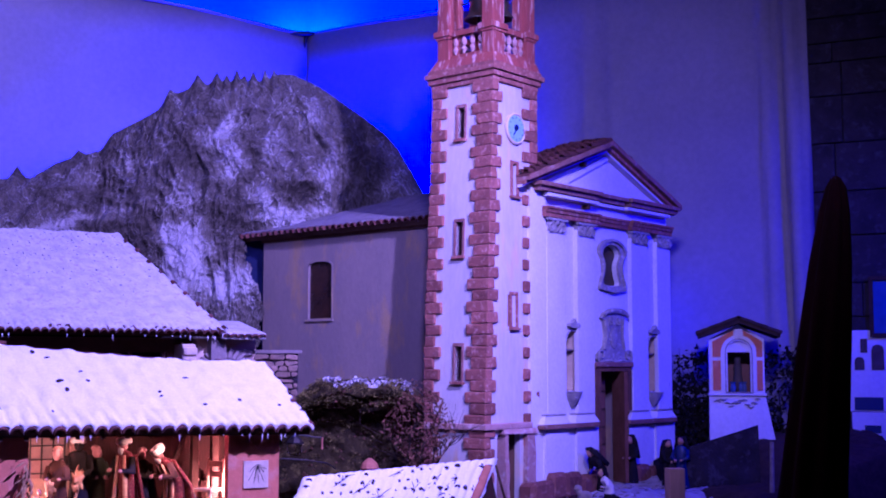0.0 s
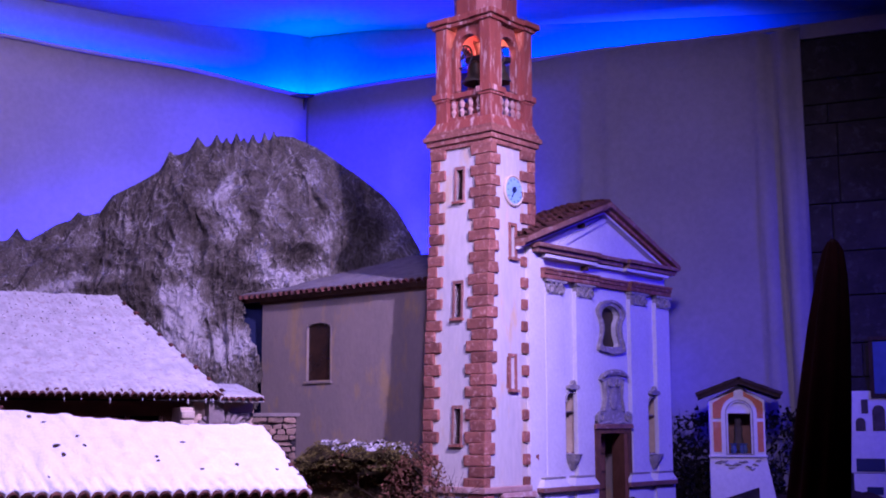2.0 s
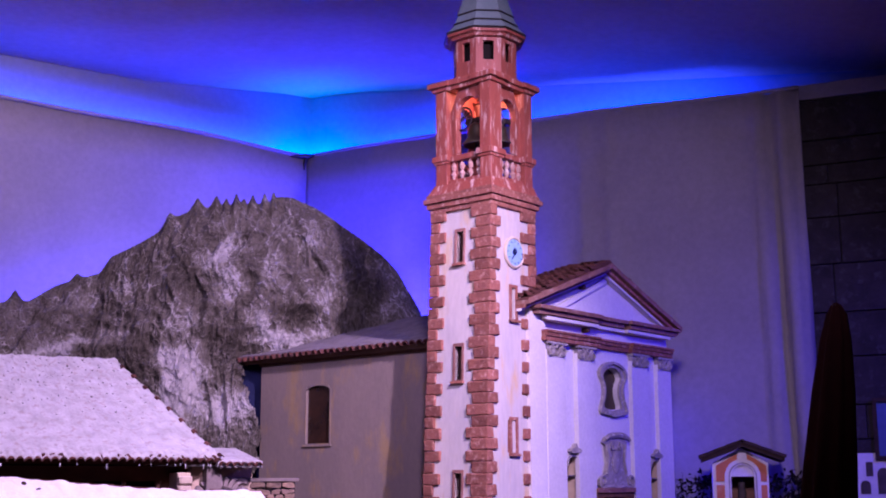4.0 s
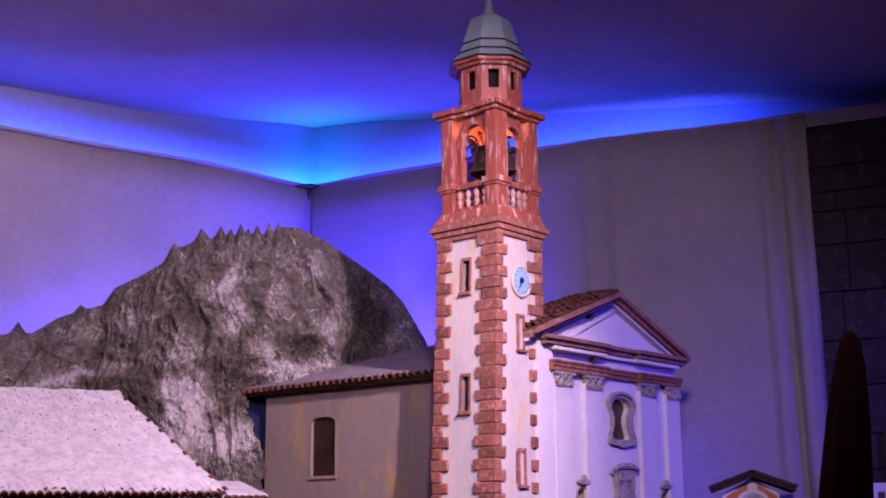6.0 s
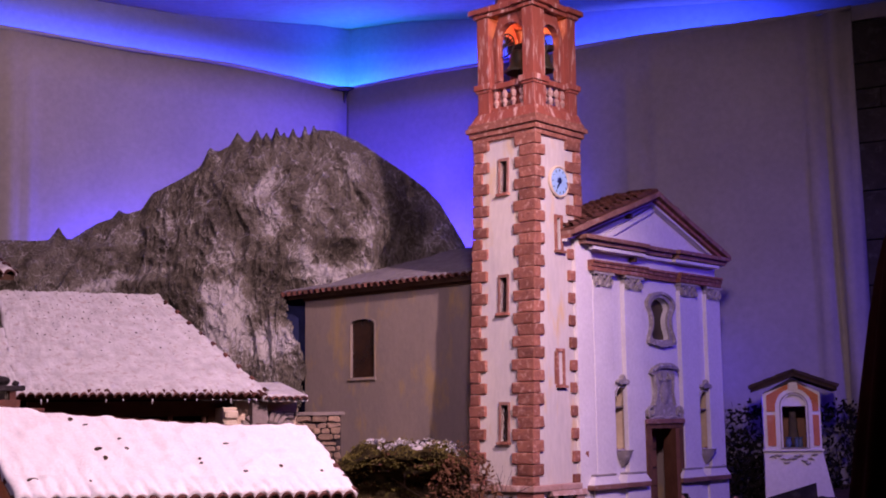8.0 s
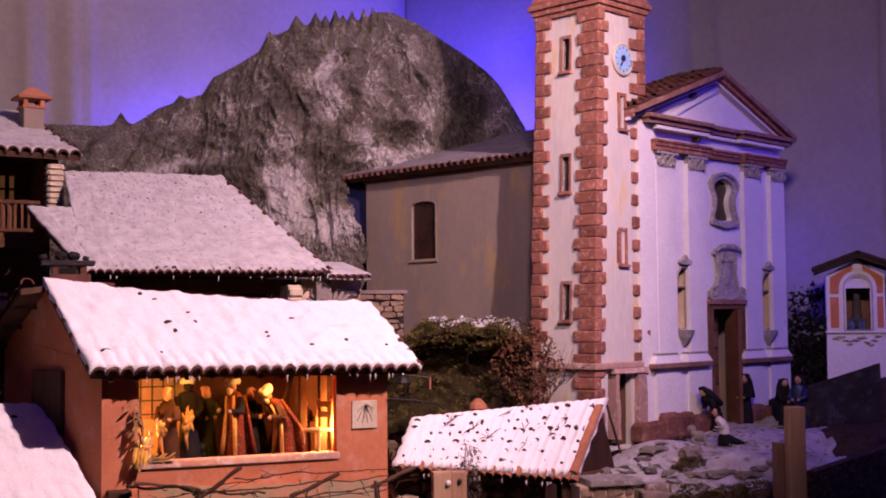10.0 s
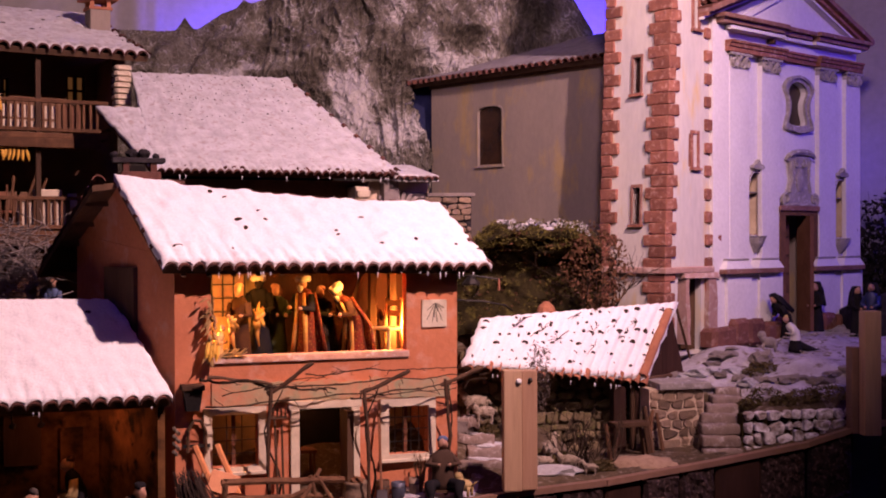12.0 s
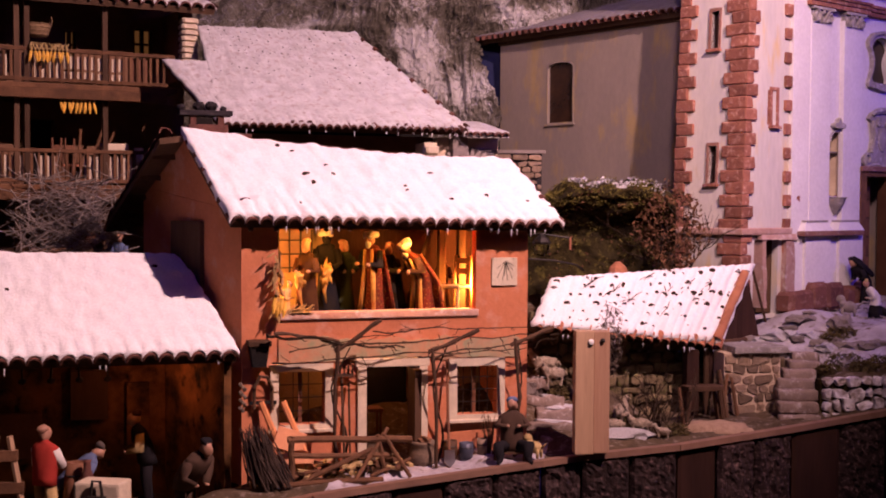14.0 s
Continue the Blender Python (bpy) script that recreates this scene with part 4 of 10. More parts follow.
# scrolled shield over the door
half = [(0.050, 1.735), (0.070, 1.716), (0.052, 1.706), (0.048, 1.68), (0.046, 1.655), (0.052, 1.63), (0.070, 1.612), (0.094, 1.600), (0.103, 1.586), (0.085, 1.577)]
CX = 0.706
bm = B()
prism(bm, [(CX + a, z) for a, z in half] + [(CX - a, z) for a, z in half[::-1]], F - 0.012, F)
for s in (-1, 1):
    spiral(bm, (CX + s * 0.080, 1.597), 0.022, 1.5, F - 0.015, 0.006, s, -math.pi / 2)
    spiral(bm, (CX + s * 0.020, 1.704), 0.013, 1.2, F - 0.015, 0.004, -s, math.pi / 2)
    tube(bm, [(CX + s * 0.052, F - 0.014, 1.712), (CX + s * 0.046, F - 0.016, 1.66), (CX + s * 0.058, F - 0.014, 1.618)], [0.006, 0.0035, 0.005], 6)
tube(bm, [(CX + 0.012 + 0.072 * math.sin(k * 0.35), F - 0.014, 1.722 + 0.020 * math.cos(k * 0.35)) for k in range(-4, 5)], [0.006, 0.007, 0.009, 0.010, 0.010, 0.010, 0.009, 0.007, 0.006], 6)
blob(bm, (CX, F - 0.014, 1.655), (0.024, 0.006, 0.036), 2)
tube(bm, [(CX - 0.09, F - 0.012, 1.576), (CX - 0.04, F - 0.016, 1.582), (CX, F - 0.016, 1.576), (CX + 0.04, F - 0.016, 1.582), (CX + 0.09, F - 0.012, 1.576)], 0.006, 6)
part("door_cartouche", bm, M["capital"], church, "carved pale stone cartouche with scrolls")
# niches: hollow half-round shells under a small crown, on a corbel
for cx, dz in ((0.482, 0.0), (0.965, -0.008)):
    bm = B()
    r, spring, foot_z = 0.0315, 1.643 + dz, 1.489 + dz
    prof = [(foot_z, 1.0), (1.56 + dz, 1.0), (spring, 1.0)] + [(spring + r * math.sin(a), math.cos(a)) for a in (0.35, 0.7, 1.05, 1.35, 1.55)]
    rows = [[bm.verts.new((cx - r * k * math.cos(math.pi * i / 12), F + 0.002 + 0.026 * k * math.sin(math.pi * i / 12), z)) for i in range(13)] for z, k in prof]
    for a, b in zip(rows, rows[1:]):
        for i in range(12):
            bm.faces.new((a[i], a[i + 1], b[i + 1], b[i]))
    bm.faces.new(rows[0])
    niche = part("niche", bm, M["nicheplaster"], church, "shallow hollow ochre-white niche", smooth=True)
    bm = B()
    arch = arch_outline(cx, r, foot_z, spring, 12)
    outer = [(cx - 0.0325, foot_z - 0.001), (cx - 0.0325, spring)] + [(cx - 0.0325 * math.cos(math.pi * i / 12), 1.677 + dz) for i in range(1, 12)] + [(cx + 0.0325, spring), (cx + 0.0325, foot_z - 0.001)]
    ring(bm, outer, arch, F - 0.001, F + 0.004)
    part("niche_spandrel", bm, M["white"], niche)
    bm = B()
    tube(bm, [(x, F - 0.002, z) for x, z in arch[1:-1]], 0.004, 6)
    part("niche_arch", bm, M["capital"], niche)
    bm = B()
    prism(bm, [(cx - 0.032, 1.681 + dz), (cx - 0.042, 1.686 + dz), (cx - 0.034, 1.694 + dz), (cx - 0.014, 1.696 + dz), (cx, 1.710 + dz), (cx + 0.014, 1.696 + dz), (cx + 0.034, 1.694 + dz), (cx + 0.042, 1.686 + dz), (cx + 0.032, 1.681 + dz)], F - 0.016, F)
    for w in bm.verts:
        w.co.x = cx + (w.co.x - cx) * 0.68
    part("niche_crown", bm, M["capital"], niche)
    bm = B()
    lathe(bm, [(0.004, 1.436 + dz), (0.012, 1.446 + dz), (0.024, 1.464 + dz), (0.030, 1.480 + dz), (0.034, 1.486 + dz)], 12, Matrix.Translation((cx - 0.003, F - 0.002, 0)))
    part("niche_corbel", bm, M["capital"], niche)
    bm = B()
    tube(bm, [(cx - 0.034 + 0.068 * i / 8, F + 0.003, 1.486 + dz + 0.004 * math.sin(i * 1.6)) for i in range(9)], 0.0035, 6)
    part("niche_sill", bm, M["weathered"], niche)
    bm = B()
    box(bm, cx - 0.030, cx + 0.030, F + 0.006, F + 0.0205, 1.612 + dz, 1.616 + dz)
    part("niche_shelf", bm, M["stone"], niche)
# door: frame, one leaf shut, one open
bm = B()
wall(bm, 0.588, 0.800, 1.19, 1.575, F - 0.018, F + 0.03, [(0.618, 0.778, 1.19, 1.548)])
part("door_frame", bm, M["oldwood"], church, "reddish stone and timber door frame")
bm = B()
box(bm, 0.584, 0.804, F - 0.024, F - 0.0182, 1.562, 1.577, bev=0.002)
part("door_lintel", bm, M["weathered"], church)
for x0, x1, y, ang in ((0.618, 0.722, F + 0.034, 0), (0.0, 0.078, 0.0, 62)):
    m = Matrix() if ang == 0 else pose(0.777, F + 0.03, 0, 0, 0, ang) @ pose(-0.078, 0, 0)
    bm = B()
    box(bm, x0, x1, y, y + 0.012, 1.195, 1.547, m=m)
    leaf = part("door_leaf", bm, M["wood"] if ang == 0 else M["redwood"], church)
    for k in range(6):
        bm = B()
        box(bm, x0 + 0.006, x1 - 0.006, y - 0.004, y, 1.205 + k * 0.056, 1.254 + k * 0.056, m=m, bev=0.0015)
        part("door_panel", bm, M["oldwood"], leaf)
# black panel for the shade behind the open door
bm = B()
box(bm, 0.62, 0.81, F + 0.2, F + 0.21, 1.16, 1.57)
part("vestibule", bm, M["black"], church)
# gable roof with tiles
for fl, fr, br, bl in (((0.198, F - 0.050, 2.120), (0.656, F - 0.050, 2.284), (0.656, 0.30, 2.284), (0.198, 0.30, 2.120)), ((0.656, F - 0.050, 2.284), (1.096, F - 0.050, 2.118), (1.096, 0.30, 2.118), (0.656, 0.30, 2.284))):
    bm = B()
    hexa(bm, [Vector(p) - Vector((0, 0, 0.004)) for p in (fl, fr, br, bl)], [Vector(p) for p in (fl, fr, br, bl)])
    part("roof", bm, M["tile"], church)
gable_tile = tile_mesh("gable_tile", 0.013, 0.046, M["tile"])
rng = random.Random(23)
for k in range(15):
    for r2 in range(7):
        f = (k + 0.35) / 15
        p = Vector((0.198 + 0.458 * f + rng.uniform(-0.004, 0.004), F - 0.030 + r2 * 0.027 + rng.uniform(-0.003, 0.003), 2.123 + 0.164 * f + rng.uniform(0, 0.004)))
        piece("roof_tile", gable_tile, church, turn_of(Vector((0, -1, 0)), Vector((0.9415, 0, 0.3371)), Vector((-0.3371, 0, 0.9415)), p) @ pose(0, 0, 0, -9 + rng.uniform(-4, 4), rng.uniform(-8, 8), rng.uniform(-6, 6)))
for f in (0.08, 0.16, 0.23, 0.30, 0.34, 0.37, 0.43, 0.52, 0.63, 0.74, 0.86):
    p = Vector((0.656 + 0.44 * f, F - 0.03 + rng.uniform(0, 0.02), 2.284 - 0.166 * f + (0.006 if 0.28 < f < 0.4 else -0.002)))
    piece("roof_tile", gable_tile, church, turn_of(Vector((0, 1, 0)), Vector((0.9356, 0, -0.353)) * -1, Vector((0.353, 0, 0.9356)), p) @ pose(0, 0, 0, -6, rng.uniform(-8, 8), rng.uniform(-8, 8)))

# ---- bell tower ----
TW = pose(0.1462, 3.5294, 1.18, 0, 0, 50)
tower = thing("bell_tower", TW, "tall cream bell tower with red stone corners and green dome", "bell tower")
TOP = 2.392
WT, DP = 0.203, 0.218
lean = lambda z: 0.044 * max(0.0, TOP - z)


def splay(bm):
    """The long side leans out a little towards the foot."""
    for w in bm.verts:
        w.co.x -= lean(w.co.z) * max(0.0, min(1.0, 1 - w.co.x / WT))
    return bm


SLOTS_L = [(0.112, 2.228, 2.320), (0.108, 1.882, 1.980), (0.100, 1.521, 1.620)]
SLOTS_R = [(0.100, 2.061, 2.153), (0.093, 1.677, 1.769)]
bm = B()
# right face
wall(bm, 0, WT, 1.16, TOP, 0, 0.02, [(x - 0.010, x + 0.010, a, b) for x, a, b in SLOTS_R] + [(0.049, 0.137, 1.17, 1.370)])
# left face, laid along y
bl2 = B()
wall(bl2, -DP, -0.02, 1.16, TOP, 0, 0.02, [(-x - 0.013, -x + 0.013, a, b) for x, a, b in SLOTS_L])
for w in bl2.verts:
    w.co = Vector((w.co.y, -w.co.x, w.co.z))
me = bpy.data.meshes.new("tmp")
bl2.to_mesh(me)
bl2.free()
bm.from_mesh(me)
box(bm, 0.02, WT, DP - 0.02, DP, 1.16, TOP)
box(bm, WT - 0.02, WT, 0.02, DP - 0.02, 1.16, TOP)
box(bm, 0.02, WT - 0.02, 0.02, DP - 0.02, 2.35, TOP)
part("shaft", splay(bm), M["cream"], tower, "cream plaster with faint stains")
# black block for the shade inside the shaft
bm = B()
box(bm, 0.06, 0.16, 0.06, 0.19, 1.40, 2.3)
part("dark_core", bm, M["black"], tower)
# doorway shade in black panels, with a splayed reveal on its far side
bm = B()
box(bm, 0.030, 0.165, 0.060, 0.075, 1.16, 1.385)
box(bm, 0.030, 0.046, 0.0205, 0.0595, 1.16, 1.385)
part("doorway", bm, M["black"], tower, "black panels for the shade in the side doorway")
bm = B()
hexa(bm, [(0.1365, 0.002, 1.17), (0.160, 0.004, 1.17), (0.160, 0.0595, 1.17), (0.108, 0.0595, 1.17)], [(0.1365, 0.002, 1.369), (0.160, 0.004, 1.369), (0.160, 0.0595, 1.369), (0.108, 0.0595, 1.369)])
part("door_reveal", bm, M["wood"], tower)
for face, slots in (("l", SLOTS_L), ("r", SLOTS_R)):
    for x, a, b in slots:
        bm = B()
        g = 0.013 if face == "l" else 0.010
        o, i = [(x - 0.0195, a - 0.002), (x + 0.0195, a - 0.002), (x + 0.0195, b + 0.009), (x - 0.0195, b + 0.009)], [(x - g, a), (x + g, a), (x + g, b), (x - g, b)]
        ring(bm, o, i, -0.004, 0.020)
        if face == "l":
            for w in bm.verts:
                w.co = Vector((w.co.y, w.co.x, w.co.z))
            splay(bm)
        slot = part("slot_window_frame", bm, M["weathered" if face == "l" else "quoin"], tower)
        bm = B()
        box(bm, x - 0.023, x + 0.023, -0.011, 0.004, a - 0.010, a - 0.0025, bev=0.001)
        if face == "l":
            for w in bm.verts:
                w.co = Vector((w.co.y, w.co.x, w.co.z))
            splay(bm)
        part("slot_sill", bm, M["quoin"], slot)
        # dark panel added in each slot, its colour stands for the shade inside
        if face == "r":
            part("slot_board", B_box(x - 0.0098, x + 0.0098, 0.010, 0.014, a + 0.0002, b - 0.0002), M["tile"], slot, "dark reddish panel for the shade in the slot")
        else:
            part("slot_board", splay(B_box(0.015, 0.0185, x - 0.0128, x + 0.0128, a + 0.0002, b - 0.0002)), M["darkboard"], slot, "dark brown panel for the shade in the slot")
# corner stones, long and short in turn
rng = random.Random(11)
STEP = 0.0321
qm = {}
k, z = 0, 1.186
while z < TOP - 0.02:
    k += 1
    z += STEP
    if 1.382 < z < 1.406:
        continue
    long = k % 2
    for corner in "clr":
        if corner == "c":
            b1, a1 = (0.060, 0.022) if long else (0.042, 0.041)
            b1 += 0.010 * (TOP - z)
            x0, x1, y0, y1 = -0.008, a1, -0.008, b1
        elif corner == "l":
            x0, x1, y0, y1 = -0.008, 0.03, DP - (0.052 if long else 0.028), DP + 0.007
        else:
            x0, x1, y0, y1 = WT - (0.048 if long else 0.026), WT + 0.006, -0.008, 0.03
            if z < 2.12:
                x0 -= 0.017 if long else 0.0
        key = (corner, long, k % 7)
        if key not in qm:
            q = B()
            box(q, x0, x1, y0, y1, -0.0156, 0.0156, bev=0.0040)
            for w in q.verts:
                w.co += noise.noise_vector(w.co * 55 + Vector((k * 1.7, long, 0))) * 0.0022
            qm[key] = to_mesh("quoin", q, M["quoin"])
        shift = lean(z) * (1.0 if corner != "r" else 0.0)
        piece("quoin", qm[key], tower, pose(-shift, 0, z, 0, -2.5 if corner != "r" else 0, rng.uniform(-0.6, 0.6)))
# clock
CK = Vector((0.102, 0, 2.258))
bm = B()
lathe(bm, [(0.047, 0), (0.047, 0.006), (0.043, 0.009), (0.040, 0.006)], 28, pose(CK.x, -0.001, CK.z, 90))
clock = part("clock", bm, M["trim"], tower, "round blue enamel clock with dark hands")
bm = B()
lathe(bm, [(0.0395, 0), (0.0395, 0.0062)], 28, pose(CK.x, -0.0015, CK.z, 90))
part("clock_face", bm, M["dial"], clock)
for ang, ln, w in ((215, 0.026, 0.0035), (262, 0.012, 0.0045)):
    bm = B()
    box(bm, -w / 2, w / 2, -0.0105, -0.009, -0.004, ln, m=Matrix.Translation(CK) @ Matrix.Rotation(radians(ang), 4, "Y"))
    part("clock_hand", bm, M["navy"], clock)
bm = B()
lathe(bm, [(0.011, 0.0), (0.009, 0.0102), (0.002, 0.0108)], 8, pose(CK.x, 0, CK.z + 0.003, 90))
part("clock_boss", bm, M["navy"], clock)
mark = B()
box(mark, -0.0012, 0.0012, -0.0088, -0.008, 0.030, 0.036)
mark = to_mesh("hour_mark", mark, M["navy"])
for k in range(12):
    piece("hour_mark", mark, clock, Matrix.Translation(CK) @ Matrix.Rotation(k * math.pi / 6, 4, "Y"))
# string course near the foot, and the side door
bm = B()
box(bm, -0.016, WT - 0.03, -0.016, DP + 0.014, 1.384, 1.402, bev=0.004)
for w in bm.verts:
    w.co += noise.noise_vector(w.co * 30) * 0.0015
part("string_course", splay(bm), M["pinkstone"], tower)
for x0, x1, dx, z0, z1 in ((0.034, 0.0485, 0.0, 1.19, 1.370), (0.138, 0.176, 0.006, 1.17, 1.370), (0.026, 0.186, 0.0, 1.3702, 1.3838)):
    bm = B()
    lo = [Vector((x0 - 0.004 * (dx > 0), -0.018, z0)), Vector((x1 + dx, -0.018, z0)), Vector((x1 + dx, 0.02, z0)), Vector((x0, 0.02, z0))]
    hi = [Vector((x0, -0.014, z1)), Vector((x1, -0.014, z1)), Vector((x1, 0.02, z1)), Vector((x0, 0.02, z1))]
    for i in range(6):
        hexa(bm, [a.lerp(b, i / 6) for a, b in zip(lo, hi)], [a.lerp(b, (i + 1) / 6) for a, b in zip(lo, hi)])
    bmesh.ops.remove_doubles(bm, verts=bm.verts, dist=1e-5)
    for w in bm.verts:
        w.co += noise.noise_vector(w.co * 45) * 0.004
    part("door_stone", bm, M["pinkstone"], tower)
# moulded band under the belfry
for z0, z1, out in ((2.386, 2.400, 0.009), (2.4002, 2.416, 0.016), (2.4162, 2.431, 0.024), (2.4312, 2.443, 0.017)):
    bm = B()
    box(bm, -out, WT + out, -out, DP + out, z0, z1, bev=0.003)
    part("band", bm, M["quoin"], tower)
BW, BD = 0.204, 0.206  # the belfry's two widths
bm = B()
hexa(bm, [(-0.013, -0.013, 2.4432), (WT + 0.013, -0.013, 2.4432), (WT + 0.013, DP + 0.013, 2.4432), (-0.013, DP + 0.013, 2.4432)], [(-0.004, -0.004, 2.472), (BW + 0.004, -0.004, 2.472), (BW + 0.004, BD + 0.004, 2.472), (-0.004, BD + 0.004, 2.472)])
part("belfry_base", bm, M["marble"], tower)
# belfry: piers, arched screens, rails, cornice
PX, PY = (0.054, 0.037), (0.038, 0.041)  # pier widths along x and along y, near and far
for i, j in ((0, 0), (1, 0), (0, 1), (1, 1)):
    x0, x1 = (-0.002, PX[0]) if i == 0 else (BW - PX[1], BW + 0.002)
    y0, y1 = (-0.002, PY[0]) if j == 0 else (BD - PY[1], BD + 0.002)
    bm = B()
    box(bm, x0, x1, y0, y1, 2.4722, 2.764, bev=0.002)
    pier = part("pier", bm, M["marble"], tower, "red marbled pier with white veins")
    for z0, z1, o in ((2.536, 2.544, 0.004), (2.5442, 2.562, 0.009), (2.764, 2.775, 0.008), (2.7752, 2.791, 0.019)):
        bm = B()
        box(bm, x0 - o, x1 + o, y0 - o, y1 + o, z0, z1, bev=0.002)
        part("pier_moulding", bm, M["marble"], pier)


def belfry_side(length, mid, halfw, place):
    """An arched screen between two piers with its balustrade; place turns it from (x, z) into the tower."""
    bm = B()
    inner = arch_outline(mid, halfw, 2.4722, 2.690, 10)
    outer = [(0, 2.4722), (0, 2.690)] + [(mid - halfw * math.cos(math.pi * i / 10), 2.763) for i in range(1, 10)] + [(length, 2.690), (length, 2.4722)]
    n = len(inner)
    lo = [[bm.verts.new((x, y, z)) for x, z in o] for y in (0.014, 0.032) for o in (outer, inner)]
    for i in range(n - 1):
        for a, b in ((0, 1), (1, 3), (3, 2), (2, 0)):
            bm.faces.new((lo[a][i], lo[a][i + 1], lo[b][i + 1], lo[b][i]))
    place(bm)
    part("arch_screen", bm, M["marble"], tower)
    bm = B()
    ring(bm, arch_outline(mid, halfw + 0.009, 2.565, 2.690, 10), arch_outline(mid, halfw, 2.565, 2.690, 10), 0.009, 0.0138)
    place(bm)
    part("arch_moulding", bm, M["marble"], tower)
    bm = B()
    box(bm, 0, length, 0.004, 0.026, 2.4724, 2.484)
    place(bm)
    part("balustrade_foot", bm, M["marble"], tower)
    bm = B()
    box(bm, 0, length, 0.002, 0.026, 2.541, 2.558, bev=0.003)
    place(bm)
    rail = part("balustrade", bm, M["marble"], tower)
    cnt = 4
    for k in range(cnt):
        bm = B()
        lathe(bm, [(0.004, 2.484), (0.004, 2.489), (0.0095, 2.501), (0.004, 2.5125), (0.007, 2.514), (0.0095, 2.526), (0.004, 2.537), (0.005, 2.541)], 8, Matrix.Translation((length * (k + 0.5) / cnt, 0.014, 0)))
        place(bm)
        part("baluster", bm, M["pinkstone"], rail)
    bm = B()
    box(bm, 0, length, -0.005, 0.03, 2.764, 2.775)
    box(bm, 0, length, -0.013, 0.03, 2.7752, 2.790, bev=0.002)
    place(bm)
    part("belfry_cornice", bm, M["marble"], tower)


def put(fn):
    def go(bm):
        for w in bm.verts:
            w.co = Vector(fn(*w.co))
    return go


gx, gy = BW - PX[0] - PX[1], BD - PY[0] - PY[1]
belfry_side(gx, 0.044, 0.040, put(lambda x, y, z: (PX[0] + x, y, z)))
belfry_side(gx, 0.044, 0.040, put(lambda x, y, z: (PX[0] + x, BD - y, z)))
belfry_side(gy, 0.052, 0.046, put(lambda x, y, z: (y, PY[0] + x, z)))
belfry_side(gy, 0.052, 0.046, put(lambda x, y, z: (BW - y, PY[0] + x, z)))
bm = B()
box(bm, 0.0, BW, 0.0, BD, 2.7915, 2.799)
part("belfry_ceiling", bm, M["marble"], tower)
# bells with their wheels
for x, y, s in ((0.062, 0.100, 1.25), (0.128, 0.062, 1.05), (0.14, 0.14, 0.8)):
    bm = B()
    prof = [(0.008, 0.004), (0.016, 0.0), (0.019, -0.006), (0.021, -0.022), (0.025, -0.036), (0.034, -0.048), (0.036, -0.053), (0.032, -0.053), (0.020, -0.03)]
    lathe(bm, [(r * s, 2.660 + z * s) for r, z in prof], 20, Matrix.Translation((x, y, 0)))
    bell = part("bell", bm, M["bronze"], tower, "dark bronze bell", smooth=True)
    bm = B()
    box(bm, x - 0.012, x + 0.012, y - 0.035, y + 0.035, 2.662, 2.680, bev=0.003)
    part("headstock", bm, M["iron"], bell)
    bm = B()
    tube(bm, [(x, y, 2.65 - 0.03 * s), (x, y, 2.65 - 0.058 * s)], [0.003, 0.006], 6)
    part("clapper", bm, M["iron"], bell)
for c in (Vector((0.030, 0.128, 2.676)), Vector((0.080, 0.030, 2.668))):
    bm = B()
    R = 0.036 if c.x < 0.05 else 0.026
    turn90 = c.x > 0.05
    at = lambda a, r: c + (Vector((r * math.cos(a), 0, r * math.sin(a))) if turn90 else Vector((0.004 * math.sin(a), r * math.cos(a), r * math.sin(a))))
    tube(bm, [at(2 * math.pi * k / 20, R) for k in range(21)], 0.0028, 6)
    for k in range(6):
        tube(bm, [at(math.pi * k / 6, R), at(math.pi * k / 6 + math.pi, R)], 0.0015, 5)
    part("bell_wheel", bm, M["iron"], tower, "thin iron bell wheel")
# eight-sided drum
AX = Vector((0.107, 0.101, 0))
OCT = math.pi / 8
drum = B()
rr = 0.100
for k in range(8):
    a0, a1 = OCT + k * math.pi / 4, OCT + (k + 1) * math.pi / 4
    p0, p1 = Vector((rr * math.cos(a0), rr * math.sin(a0), 0)), Vector((rr * math.cos(a1), rr * math.sin(a1), 0))
    d, ln = (p1 - p0).normalized(), (p1 - p0).length
    nrm = Vector((d.y, -d.x, 0))
    seg = B()
    wall(seg, 0, ln, 2.799, 2.918, 0, 0.012, [(ln / 2 - 0.016, ln / 2 + 0.016, 2.848, 2.908)])
    for w in seg.verts:
        w.co = AX + p0 + d * w.co.x - nrm * w.co.y + Vector((0, 0, w.co.z))
    seg.to_mesh(me)
    seg.free()
    drum.from_mesh(me)
bmesh.ops.remove_doubles(drum, verts=drum.verts, dist=0.0006)
part("drum", drum, M["marble"], tower, "eight-sided red marbled lantern drum")
# black core for the shade behind the drum's openings
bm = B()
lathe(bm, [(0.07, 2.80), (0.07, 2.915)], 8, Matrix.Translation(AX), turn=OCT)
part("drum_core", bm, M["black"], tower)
bm = B()
lathe(bm, [(0.10, 2.9182), (0.114, 2.920), (0.118, 2.927), (0.129, 2.930), (0.131, 2.937), (0.10, 2.940)], 8, Matrix.Translation(AX), turn=OCT)
part("drum_cornice", bm, M["marble"], tower)
bm = B()
